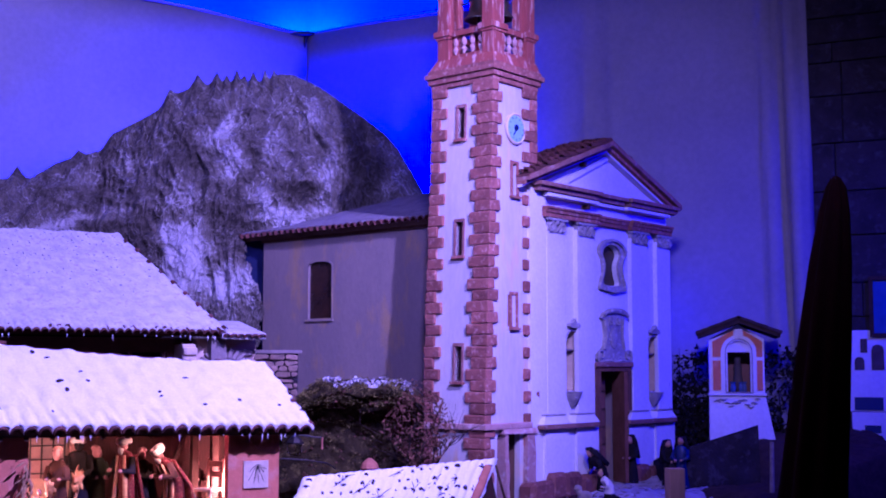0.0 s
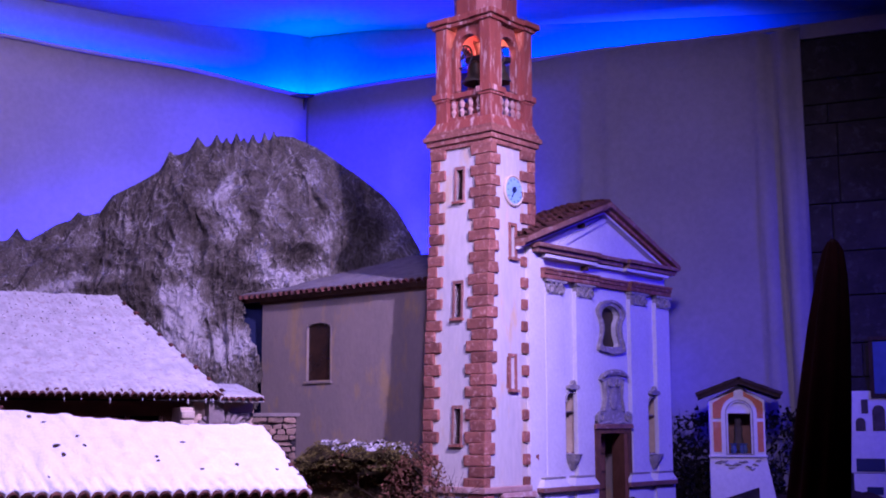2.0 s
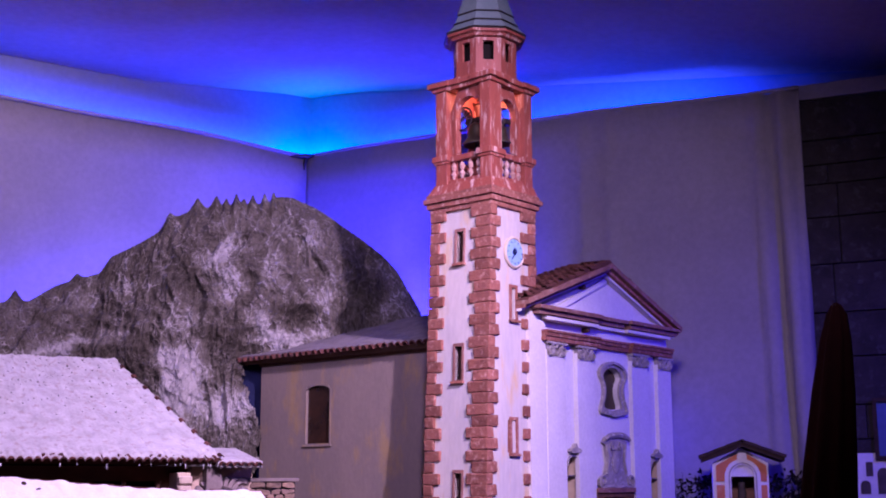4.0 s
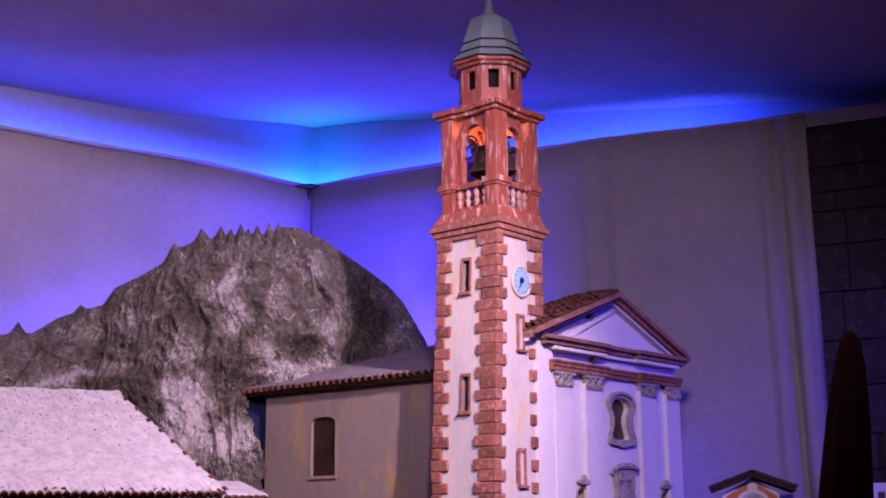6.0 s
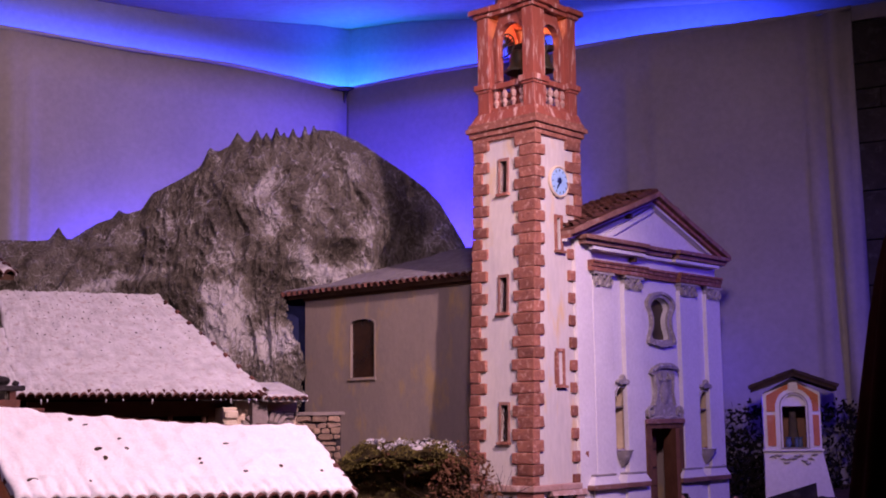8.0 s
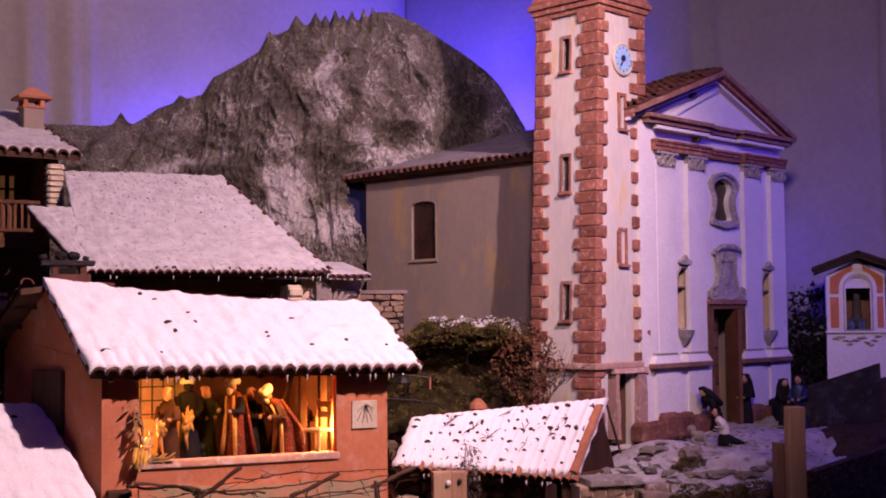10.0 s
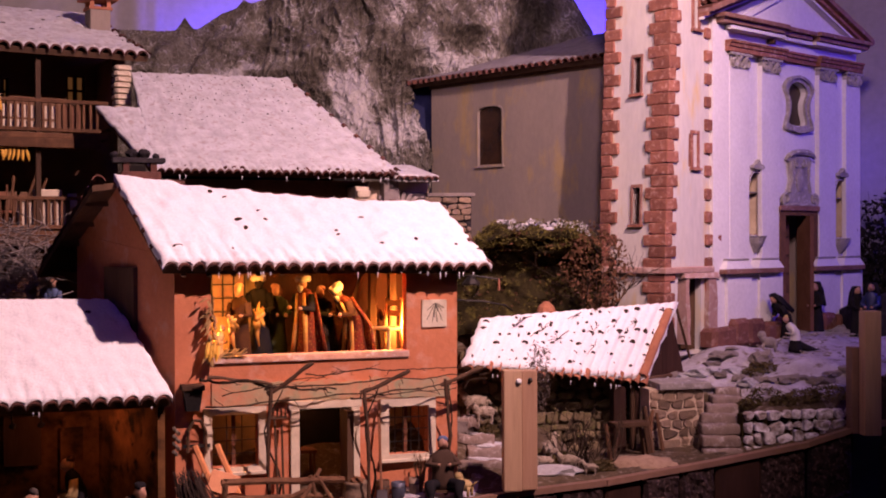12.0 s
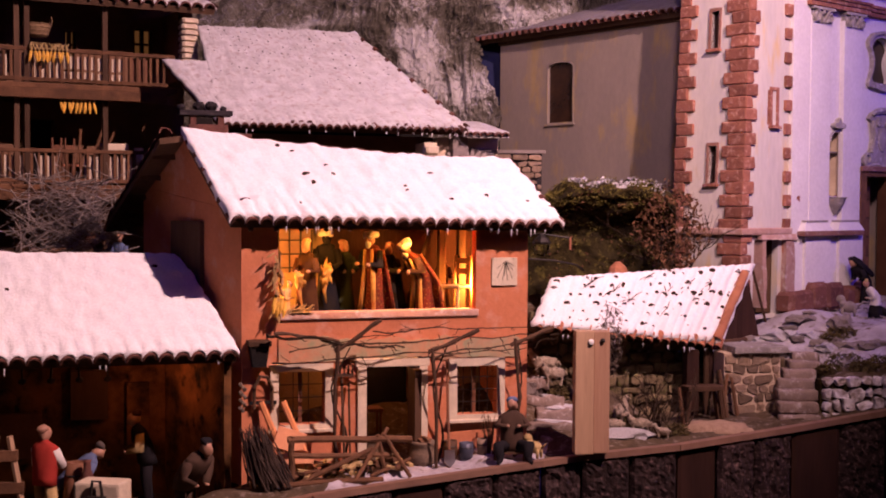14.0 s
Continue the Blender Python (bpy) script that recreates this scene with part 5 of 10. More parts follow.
lathe(bm, [(0.130, 2.9402), (0.129, 2.945), (0.105, 2.971), (0.104, 2.974), (0.107, 2.975), (0.092, 3.003), (0.091, 3.006), (0.094, 3.007), (0.083, 3.038), (0.075, 3.066), (0.064, 3.092), (0.042, 3.106), (0.020, 3.113), (0.014, 3.135), (0.011, 3.170), (0.016, 3.175), (0.016, 3.185), (0.008, 3.187), (0.002, 3.192)], 8, Matrix.Translation(AX), turn=OCT)
dome = part("dome", bm, M["copper"], tower, "weathered grey-green copper dome with a spike")
for r, z in ((0.106, 2.9745), (0.093, 3.0065), (0.1305, 2.942)):
    bm = B()
    tube(bm, [AX + Vector((r * math.cos(OCT + k * math.pi / 4), r * math.sin(OCT + k * math.pi / 4), z)) for k in range(9)], 0.0028, 5)
    part("seam", bm, M["iron"], dome)
lamp("belfry_lamp", "POINT", TW @ Matrix.Translation((0.11, 0.11, 2.745 - 1.18)), 0.9, ORANGE, 0.012)

# ---- sacristy ----
sac = thing("sacristy", pose(0.1542, 3.5294, 1.18, 0, 0, 50), "grey-beige plaster side building with an arched dark window", "building")
bm = B()
bl2 = B()
# local x runs along the wall, away from the tower
wall(bl2, 0.262, 1.086, 1.30, 2.004, 0, 0.03, [(0.752, 0.862, 1.722, 1.912)])
for w in bl2.verts:
    w.co = Vector((0.09 + w.co.y, w.co.x, w.co.z))
bl2.to_mesh(me)
bl2.free()
bm.from_mesh(me)
box(bm, 0.12, 0.62, 1.056, 1.086, 1.30, 2.004)
box(bm, 0.59, 0.62, 0.262, 1.056, 1.30, 2.004)
part("wall", bm, M["grey"], sac)
bm = B()
box(bm, 0.099, 0.103, 0.7525, 0.8615, 1.7225, 1.9115)
part("window_pane", bm, material("dark_window", (0.045, 0.022, 0.012), (0.02, 0.012, 0.01), 14, 0.25, 0.1), sac)
bm = B()
for y0, y1, z0, z1 in ((0.862, 0.867, 1.718, 1.897), (0.747, 0.752, 1.718, 1.897)):
    box(bm, 0.0885, 0.11, y0, y1, z0, z1)
n = 8
for i in range(n):
    a0, a1 = math.pi * i / n, math.pi * (i + 1) / n
    q = lambda a, r: (0.807 - (0.055 + r) * math.cos(a), 1.895 + (0.0165 + r) * math.sin(a))
    o = [q(a0, 0), q(a1, 0), q(a1, 0.005), q(a0, 0.005)]
    hexa(bm, [Vector((0.0885, y, z)) for y, z in o], [Vector((0.11, y, z)) for y, z in o])
part("window_frame", bm, M["grey"], sac)
for s2 in (-1, 1):
    bm = B()
    o = [(0.807 + s2 * 0.0548, 1.895)] + [(0.807 + s2 * 0.0548 * math.cos(k * math.pi / 12), 1.895 + 0.0165 * math.sin(k * math.pi / 12)) for k in range(1, 7)] + [(0.807, 1.9118), (0.807 + s2 * 0.0548, 1.9118)]
    hexa(bm, [Vector((0.092, y, z)) for y, z in o], [Vector((0.118, y, z)) for y, z in o])
    part("arch_filling", bm, M["grey"], sac)
bm = B()
box(bm, 0.084, 0.11, 0.742, 0.872, 1.711, 1.718, bev=0.002)
part("window_sill", bm, M["grey"], sac)
bm = B()
box(bm, 0.082, 0.0895, 0.30, 1.09, 1.990, 2.002)
part("eave_board", bm, M["wood"], sac)
# the roof's shade and grazing light are in its darker snow colour
roof(sac, [(0.064, 1.182, 2.013), (0.064, 0.262, 2.013), (0.52, 0.262, 2.172), (0.52, 0.85, 2.168)], 32, M["shaded_frost"], M["wood"], M["tile"], thick=0.003, amp=0.30, fade=1.2, seed=3, lump=0.003, rag=0.004, top=0.8)
roof(sac, [(0.52, 1.182, 2.013), (0.064, 1.182, 2.013), (0.52, 0.85, 2.168), (0.52, 0.87, 2.168)], 14, M["shaded_frost"], M["wood"], M["tile"], thick=0.003, amp=0.30, fade=1.2, seed=8, lump=0.003, rag=0.004, top=0.8)

# ---- the mountain ----
# broad shapes of the printed paper: centre x, z, half sizes, lean, amount
SNOW_SHAPES = [(-0.79, 2.424, 0.047, 0.066, 0.3, 0.17), (-0.77, 2.287, 0.043, 0.065, -0.2, 0.17), (-0.91, 2.164, 0.089, 0.031, 0, 0.13), (-0.91, 2.021, 0.068, 0.068, 0.1, 0.22), (-0.90, 1.895, 0.085, 0.084, 0.3, 0.26), (-0.62, 2.140, 0.034, 0.075, -0.5, 0.22), (-0.54, 2.087, 0.113, 0.040, 0.0, 0.19), (-0.49, 2.464, 0.060, 0.085, -0.5, 0.09),
               (-0.41, 2.224, 0.042, 0.079, 0.3, 0.14), (-0.60, 2.303, 0.045, 0.087, 0.0, 0.09), (-1.35, 2.067, 0.156, 0.022, 0.0, 0.19), (-1.13, 2.297, 0.087, 0.030, 0.0, 0.10), (-0.16, 2.200, 0.057, 0.057, 0.0, 0.09), (-1.15, 2.119, 0.071, 0.023, 0.0, 0.10), (-0.73, 1.85, 0.080, 0.07, 0.3, 0.28), (-1.29, 2.266, 0.058, 0.037, 0.0, 0.09)]
BARE_SHAPES = [(-0.28, 2.302, 0.049, 0.101, -0.2, -0.12), (-1.06, 2.044, 0.085, 0.071, 0.5, -0.10), (-0.75, 2.058, 0.078, 0.064, 0.0, -0.09), (-0.55, 2.193, 0.064, 0.034, 0.0, -0.12), (-0.80, 1.919, 0.045, 0.056, 0.2, -0.12), (-1.00, 1.941, 0.028, 0.070, -0.4, -0.12), (-0.91, 2.351, 0.052, 0.073, 0.0, -0.08), (-0.25, 2.430, 0.088, 0.044, 0.0, -0.06), (-0.675, 2.240, 0.026, 0.115, 0.0, -0.10), (-1.23, 2.195, 0.072, 0.036, 0.0, -0.07)]


def printed(x, z):
    total = 0.0
    wx = x + 0.05 * noise.noise(Vector((x * 9, z * 9, 1.0))) + 0.022 * noise.noise(Vector((x * 27, z * 20, 2.0)))
    wz = z + 0.05 * noise.noise(Vector((x * 9, z * 9, 5.0))) + 0.03 * noise.noise(Vector((x * 27, z * 20, 6.0)))
    for cx, cz, rx, rz, slant, amount in SNOW_SHAPES + BARE_SHAPES:
        dx, dz = wx - cx, wz - cz
        d = ((dx - slant * dz) / rx) ** 2 + (dz / rz) ** 2
        if d < 6:
            total += amount * math.exp(-0.8 * d)
    return total


def mountain():
    """Crumpled painted paper over a frame, in the corner of the room: a ridge with small peaks over folded flanks."""
    ridge = [(-2.5, 2.22), (-1.9, 2.27), (-1.713, 2.27), (-1.58, 2.285), (-1.497, 2.35), (-1.324, 2.40), (-1.282, 2.465), (-1.195, 2.505), (-1.109, 2.555), (-1.06, 2.61), (-0.957, 2.655), (-0.80, 2.665), (-0.69, 2.675), (-0.631, 2.70), (-0.58, 2.697), (-0.49, 2.655), (-0.40, 2.592), (-0.31, 2.53), (-0.223, 2.462), (-0.167, 2.40), (-0.123, 2.32), (-0.079, 2.24), (-0.05, 2.1)]
    xs, zs = [r[0] for r in ridge], [r[1] for r in ridge]
    nx, nv = 420, 210
    me = bpy.data.meshes.new("mountain")
    verts, faces, cut, tone = [], [], [], []
    for i in range(nx + 1):
        x = -2.5 + 2.45 * i / nx
        top = float(np.interp(x, xs, zs))
        spike = 0.0
        for px, ph, pw in ((-1.626, 0.04, 0.02), (-0.955, 0.035, 0.022), (-0.88, 0.04, 0.018), (-0.80, 0.045, 0.014), (-0.735, 0.035, 0.012), (-0.69, 0.04, 0.010), (-1.06, 0.025, 0.02), (-1.41, 0.02, 0.02), (-0.77, 0.025, 0.010), (-0.84, 0.03, 0.012), (-0.655, 0.03, 0.008)):
            spike += 1.25 * ph * max(0.0, 1 - abs(x - px) / (pw * 1.6)) ** 1.3
        for j in range(nv + 1):
            v = j / nv
            zz = 1.25 + (top - 1.25) * v + spike * max(0.0, (v - 0.88) / 0.12) ** 2
            back = 4.26 + 0.50 * v ** 1.25 - 0.08 * math.sin(math.pi * v) - 0.32 * max(0.0, min(1.0, (-1.5 - x) / 0.7))
            p = Vector((x * 1.6, zz * 2.0, 0.4))
            rid = 0.0
            amp, f = 1.0, 1.0
            for o in range(5):
                rid += amp * (1 - abs(noise.noise(p * f * 1.5 + Vector((x * 0.6 * o, 0, o * 3.0))))) ** 2
                amp *= 0.52
                f *= 2.1
            rid = (rid - 1.25) * 0.085
            q = Vector((x * 8.0 + 1.6 * noise.noise(Vector((x * 3, zz * 3, 1.0))), zz * 2.6, 6.0))
            k3 = Vector((x * 17 + zz * 4, zz * 9, 2.0))
            rid += 0.016 * ((1 - abs(noise.noise(k3))) ** 3 - 0.4) + 0.008 * ((1 - abs(noise.noise(k3 * 2.1))) ** 3 - 0.4)
            rid += 0.036 * ((1 - abs(noise.noise(q))) ** 3 - 0.4) + 0.020 * ((1 - abs(noise.noise(q * 2.3))) ** 3 - 0.4) + 0.011 * ((1 - abs(noise.noise(q * 5.1))) ** 3 - 0.4)
            fold = 0.05 * noise.noise(Vector((x * 3.0 + zz * 1.5, zz * 0.8, 7.0)))
            edge = min(1.0, (1 - v) * 9) * 0.9 + 0.1
            y = back - (rid * 0.62 + fold) * edge
            xx = x + 0.03 * noise.noise(Vector((x * 6, zz * 6, 2.0))) * edge
            zz += 0.02 * noise.noise(Vector((x * 9, zz * 9, 5.0))) * edge
            end = -0.640 - 0.070 * max(0.0, min(1.0, (zz - 1.80) / 0.16)) + 0.8 * max(0.0, min(1.0, (zz - 2.02) / 0.06))
            near = 1 - 0.05 * v
            cut.append(xx > end + 0.03 * noise.noise(Vector((zz * 14, 0, 8.0))))
            verts.append((xx * near, y * near, 1.56 + (zz - 1.56) * near))
            tone.append(printed(xx * near, 1.56 + (zz - 1.56) * near))
    for i in range(nx):
        for j in range(nv):
            a = i * (nv + 1) + j
            if not cut[a]:
                faces.append((a, a + nv + 1, a + nv + 2, a + 1))
    me.from_pydata(verts, [], faces)
    me.materials.append(M["rock"])
    me.attributes.new("snow_print", "FLOAT", "POINT").data.foreach_set("value", tone)
    ob = new("mountain", me)
    ob.modifiers.new("thick", "SOLIDIFY").thickness = 0.01
    return tagged(ob, "grey and white painted paper rock mountain with jagged crest", "mountain", kind="structure")


mountain()
# added dark blue panel for the shade in the gap behind the mountain's foot
bm = B()
rows = []
for i in range(13):
    x = -0.86 + 0.40 * i / 12
    rows.append([bm.verts.new((x, 4.36 + 0.02 * noise.noise(Vector((x * 9, j * 0.5, 3.0))), 1.45 + 0.62 * j / 8)) for j in range(9)])
for a, b in zip(rows, rows[1:]):
    for j in range(8):
        bm.faces.new((a[j], b[j], b[j + 1], a[j + 1]))
ob = tagged(part("backing_paper", bm, material("gap_shade_blue", (0.030, 0.036, 0.10), (0.02, 0.024, 0.07), 8, 0.9, 0.3, 60), smooth=True), "added dark blue panel for the shaded gap at the mountain's foot", "backdrop", kind="structure")
ob.modifiers.new("thick", "SOLIDIFY").thickness = 0.004
# ---- ground ----
PLANK = [(-1.75, 2.10, 0.80), (-1.05, 2.42, 0.83), (-0.771, 2.545, 0.88), (-0.63, 2.665, 0.885), (-0.336, 2.825, 0.91), (-0.253, 2.855, 0.92), (-0.046, 2.935, 0.935), (0.213, 3.10, 0.955), (0.447, 3.235, 0.98), (0.56, 3.255, 1.015), (0.66, 3.30, 1.03), (0.95, 3.62, 1.06), (1.5, 4.0, 1.1)]
HEIGHTS = [(-1.6, 2.4, 0.79), (-1.2, 2.6, 0.80), (-1.1, 2.75, 0.80), (-1.35, 2.8, 0.79), (-0.9, 2.57, 0.875), (-0.8, 2.7, 0.885), (-0.55, 2.75, 0.888), (-0.35, 2.88, 0.905), (-0.1, 2.97, 0.93), (0.15, 3.1, 0.945), (0.02, 3.15, 0.96), (-0.28, 3.05, 0.935), (-0.36, 3.2, 1.03), (-0.2, 3.35, 1.10), (0.05, 3.4, 1.10),
           (0.26, 3.28, 1.02), (0.36, 3.30, 1.06), (0.5, 3.36, 1.085), (0.34, 3.42, 1.115), (0.24, 3.46, 1.13), (0.5, 3.52, 1.16), (0.3, 3.6, 1.185), (0.6, 3.8, 1.19), (0.85, 4.0, 1.195), (0.75, 3.55, 1.14), (1.0, 4.1, 1.33), (0.9, 3.75, 1.2), (-0.3, 3.7, 1.36), (-0.6, 3.6, 1.42), (-1.0, 3.2, 1.1), (-1.6, 3.3, 1.05), (-0.7, 4.1, 1.4), (0.3, 4.6, 1.3), (1.3, 4.3, 1.35)]


def rail_y(x):
    return float(np.interp(x, [p[0] for p in PLANK], [p[1] for p in PLANK]))


def rail_z(x):
    return float(np.interp(x, [p[0] for p in PLANK], [p[2] for p in PLANK]))


def ground_z(x, y):
    w = [1.0 / ((x - a) ** 2 + (y - b) ** 2 + 0.0008) ** 1.6 for a, b, _ in HEIGHTS]
    z = sum(i * h[2] for i, h in zip(w, HEIGHTS)) / sum(w)
    if -0.28 < x < -0.12 and y < 3.40:
        z += min(0.0, rail_z(x) + 0.004 - z) * (x + 0.28) / 0.16
    elif -0.12 <= x < 0.62:
        # level strip behind the rail, up to the faces of the shelter, pier and dry wall
        face = 3.40 if x < 0.05 else (3.285 + 0.33 * (x - 0.09) if x < 0.19 else 3.225 + 0.36 * (x - 0.292))
        flat = rail_z(x) + 0.004
        if 0.19 <= x < 0.292:
            z = min(z, max(flat, 0.930 + 1.0 * (y - 3.20)))
        elif y < face:
            z = min(z, flat)
        elif x > 0.30:
            z = max(1.045, z)
    d = (y - rail_y(x)) / 0.06
    if d < 1:
        z = rail_z(x) - 0.004 + (z - rail_z(x)) * max(0.0, d)
    return z


bm = B()
nx, ny = 190, 120
grid = []
for i in range(nx + 1):
    x = -1.75 + 3.2 * i / nx
    y0 = rail_y(x) + 0.012
    line = []
    for j in range(ny + 1):
        y = y0 + (4.75 - y0) * (j / ny) ** 1.3
        near = min(1.0, (y - y0) / 0.05)
        z = ground_z(x, y) + near * (0.010 * noise.noise(Vector((x * 14, y * 14, 0))) + 0.005 * noise.noise(Vector((x * 40, y * 40, 3))))
        line.append(bm.verts.new((x, y, z)))
    grid.append(line)
for a, b in zip(grid, grid[1:]):
    for j in range(ny):
        f = bm.faces.new((a[j], b[j], b[j + 1], a[j + 1]))
        c = f.calc_center_median()
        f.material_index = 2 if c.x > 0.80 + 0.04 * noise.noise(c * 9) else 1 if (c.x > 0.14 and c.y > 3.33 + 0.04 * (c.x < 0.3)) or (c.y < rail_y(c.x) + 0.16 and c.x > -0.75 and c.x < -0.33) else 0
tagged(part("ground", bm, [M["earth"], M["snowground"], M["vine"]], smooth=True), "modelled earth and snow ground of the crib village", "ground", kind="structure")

# ---- the barrier before the village ----
fence = thing("barrier", pose(0, 0, 0), "dark bark-faced boards under a reddish wooden rail", "fence")
for (x0, y0, z0), (x1, y1, z1) in zip(PLANK[:10], PLANK[1:11]):
    a, b = Vector((x0, y0, z0)), Vector((x1, y1, z1))
    d = Vector((b.x - a.x, b.y - a.y, 0)).normalized()
    nrm = Vector((d.y, -d.x, 0))
    bm = B()
    hexa(bm, [p + nrm * o - Vector((0, 0, 0.013)) for p, o in ((a, 0.012), (b, 0.012), (b, -0.010), (a, -0.010))], [p + nrm * o for p, o in ((a, 0.012), (b, 0.012), (b, -0.010), (a, -0.010))])
    part("rail", bm, M["rail"], fence, "reddish planed wooden rail")
rng = random.Random(6)
total = []
for (x0, y0, z0), (x1, y1, z1) in zip(PLANK[:9], PLANK[1:10]):
    ln = math.hypot(x1 - x0, y1 - y0)
    n = max(1, round(ln / 0.115))
    for k in range(n):
        f0, f1 = k / n, (k + 1) / n
        a, b = Vector((x0 + (x1 - x0) * f0, y0 + (y1 - y0) * f0, z0 + (z1 - z0) * f0 - 0.0135)), Vector((x0 + (x1 - x0) * f1, y0 + (y1 - y0) * f1, z0 + (z1 - z0) * f1 - 0.0135))
        d = Vector((b.x - a.x, b.y - a.y, 0)).normalized()
        nrm = Vector((d.y, -d.x, 0))
        o = rng.uniform(0.0, 0.006)
        a, b = a + d * 0.002, b - d * 0.002
        bm = B()
        rough = rng.random() < 0.72
        lo = [Vector((p.x, p.y, 0)) + nrm * q for p, q in ((a, o - 0.006), (b, o - 0.006), (b, -0.018), (a, -0.018))]
        hi = [p + nrm * q for p, q in ((a, o - 0.006), (b, o - 0.006), (b, -0.018), (a, -0.018))]
        hexa(bm, lo, hi)
        # the bark, a lumpy skin on the board's face
        rows = []
        for j in range(41):
            line = []
            for i in range(15):
                p = a.lerp(b, i / 14) - Vector((0, 0, 0.32 * j / 40))
                q = Vector((p.x * 55, p.y * 55, p.z * 34))
                up = 0.008 * (1 - abs(noise.noise(q))) ** 2 + 0.004 * noise.noise(q * 2.3) if rough else 0.0006 * noise.noise(Vector((p.x * 300, p.y * 300, p.z * 12)))
                if i in (0, 14) or j in (0, 40):
                    up = -0.005
                line.append(bm.verts.new(p + nrm * (o - 0.001 + up)))
            rows.append(line)
        for r0, r1 in zip(rows, rows[1:]):
            for i in range(14):
                bm.faces.new((r0[i], r0[i + 1], r1[i + 1], r1[i]))
        part("board", bm, M["bark"] if rough else M["darkboard"], fence)
# higher dark panel at the far end
a, b = Vector((0.655, 3.28, 0)), Vector((1.02, 3.58, 0))
d = (b - a).normalized()
nrm = Vector((d.y, -d.x, 0))
bm = B()
hexa(bm, [a, b, b - nrm * 0.03, a - nrm * 0.03], [a + Vector((0, 0, 1.135)), b + Vector((0, 0, 1.20)), b - nrm * 0.03 + Vector((0, 0, 1.20)), a - nrm * 0.03 + Vector((0, 0, 1.135))])
part("end_panel", bm, M["bark"], fence, "tall dark end panel")


def barrier_post(x, y, z0, z1, ang, split):
    ob = thing("barrier_post", pose(x, y, z0 - 0.02, 0, 0, ang), "pale pine post of two battens with bolts", "post", "barrier posts")
    for x0, x1, y0, m in ((-0.041, -0.001, -0.012, "pine"), (0.001, 0.036, 0.0, "brownpine")) if split == 1 else ((-0.036, -0.012, 0.010, "rail"), (-0.020, 0.022, -0.028, "pine")):
        bm = B()
        top = z1 - (0.0 if m == "pine" else (0.002 if split == 1 else 0.09))
        box(bm, x0, x1, y0, y0 + 0.034, z0 - 0.02, top, bev=0.0025)
        part("batten", bm, M[m], ob)
    if split == 1:
        for bx, bz, sz in ((-0.008, z1 - 0.024, 0.0065), (0.020, z1 - 0.022, 0.005)):
            bm = B()
            lathe(bm, [(sz, 0), (sz, 0.003), (sz * 0.7, 0.006), (0.001, 0.007)], 12, pose(bx, -0.012 if bx < 0 else 0.0, bz, 90))
            part("bolt", bm, M["iron"] if bx > 0 else M["paper"], ob)
    return ob


barrier_post(-0.228, 2.835, 0.946, 1.192, 14, 1)
barrier_post(0.592, 3.235, 1.02, 1.302, 14, 2)

# ---- barn behind the house ----
barn = thing("barn", pose(-0.601, 3.386, 1.25, 0, 0, 28), "stone barn with a broad snow-covered tile roof", "barn")
bm = B()
wall(bm, -0.585, 0.0, 1.2, 1.64, 0.10, 0.13, [(-0.55, -0.12, 1.42, 1.60)])
part("front_wall", bm, M["brown"], barn)
# back wall coloured black for the shade inside the barn
bm = B()
box(bm, -0.60, 0.0, 0.3, 0.32, 1.2, 1.75)
part("back_wall", bm, M["black"], barn)
bm = B()
prism(bm, [(-0.02, 1.2), (0.02, 1.2), (0.02, 1.64), (-0.02, 1.64)], 0.02, 0.45)
part("side_wall", bm, M["stone"], barn)
for k in range(5):
    bm = B()
    box(bm, -0.50 + k * 0.09, -0.49 + k * 0.09, 0.08, 0.095, 1.45, 1.60)
    part("stake", bm, M["wood"], barn)
roof(barn, [(-0.625, 0.0, 1.655), (0.012, 0.0, 1.655), (-0.185, 0.45, 1.955), (-0.628, 0.45, 1.952)], 30, M["frost"], M["wood"], M["tile"], thick=0.006, amp=0.10, fade=0.08, tips=190, tip_size=0.42, tip_len=0.008, seed=21, verge="r", rag=0.004, ice=14, lump=0.004)
roof(barn, [(-0.630, 0.0, 1.655), (-0.6255, 0.0, 1.655), (-0.634, 0.27, 1.834), (-0.742, 0.27, 1.834)], 4, M["frost"], M["wood"], M["tile"], thick=0.006, amp=0.10, fade=0.08, seed=22, verge="l", rag=0.002, lump=0.003)
# low stone shed that joins the barn to the church, with an arched opening
bm = B()
box(bm, -0.101, -0.063, 0.02, 0.10, 1.50, 1.622, bev=0.004)
pillar = part("stone_pillar", bm, M["trim"], barn, "pale plastered stone pillar")
sm = stone_mesh("pillar_stone", 0.036, 0.02, 0.022, M["trim"], 5.0)
for k in range(4):
    piece("pillar_stone", sm, pillar, pose(-0.083 + 0.002 * (k % 2), 0.018, 1.526 + k * 0.0255, 0, 0, k * 2.0))
bm = B()
box(bm, -0.05, 0.12, 0.06, 0.10, 1.40, 1.638)
arch_wall = part("arch_wall", bm, M["mortar"], barn)
sm = stone_mesh("arch_stone", 0.013, 0.03, 0.034, M["stone"], 6.0)
for k in range(13):
    a = math.pi * (k + 0.5) / 13
    piece("arch_stone", sm, arch_wall, Matrix.Translation((0.025 - 0.062 * math.cos(a), 0.052, 1.545 + 0.052 * math.sin(a))) @ Matrix.Rotation(-(math.pi / 2 - a) if a < 10 else 0, 4, "Y"))
# black plate on the wall for the shade in the arch
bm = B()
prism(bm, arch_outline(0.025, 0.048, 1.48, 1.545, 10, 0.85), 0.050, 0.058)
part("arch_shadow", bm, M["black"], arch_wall)
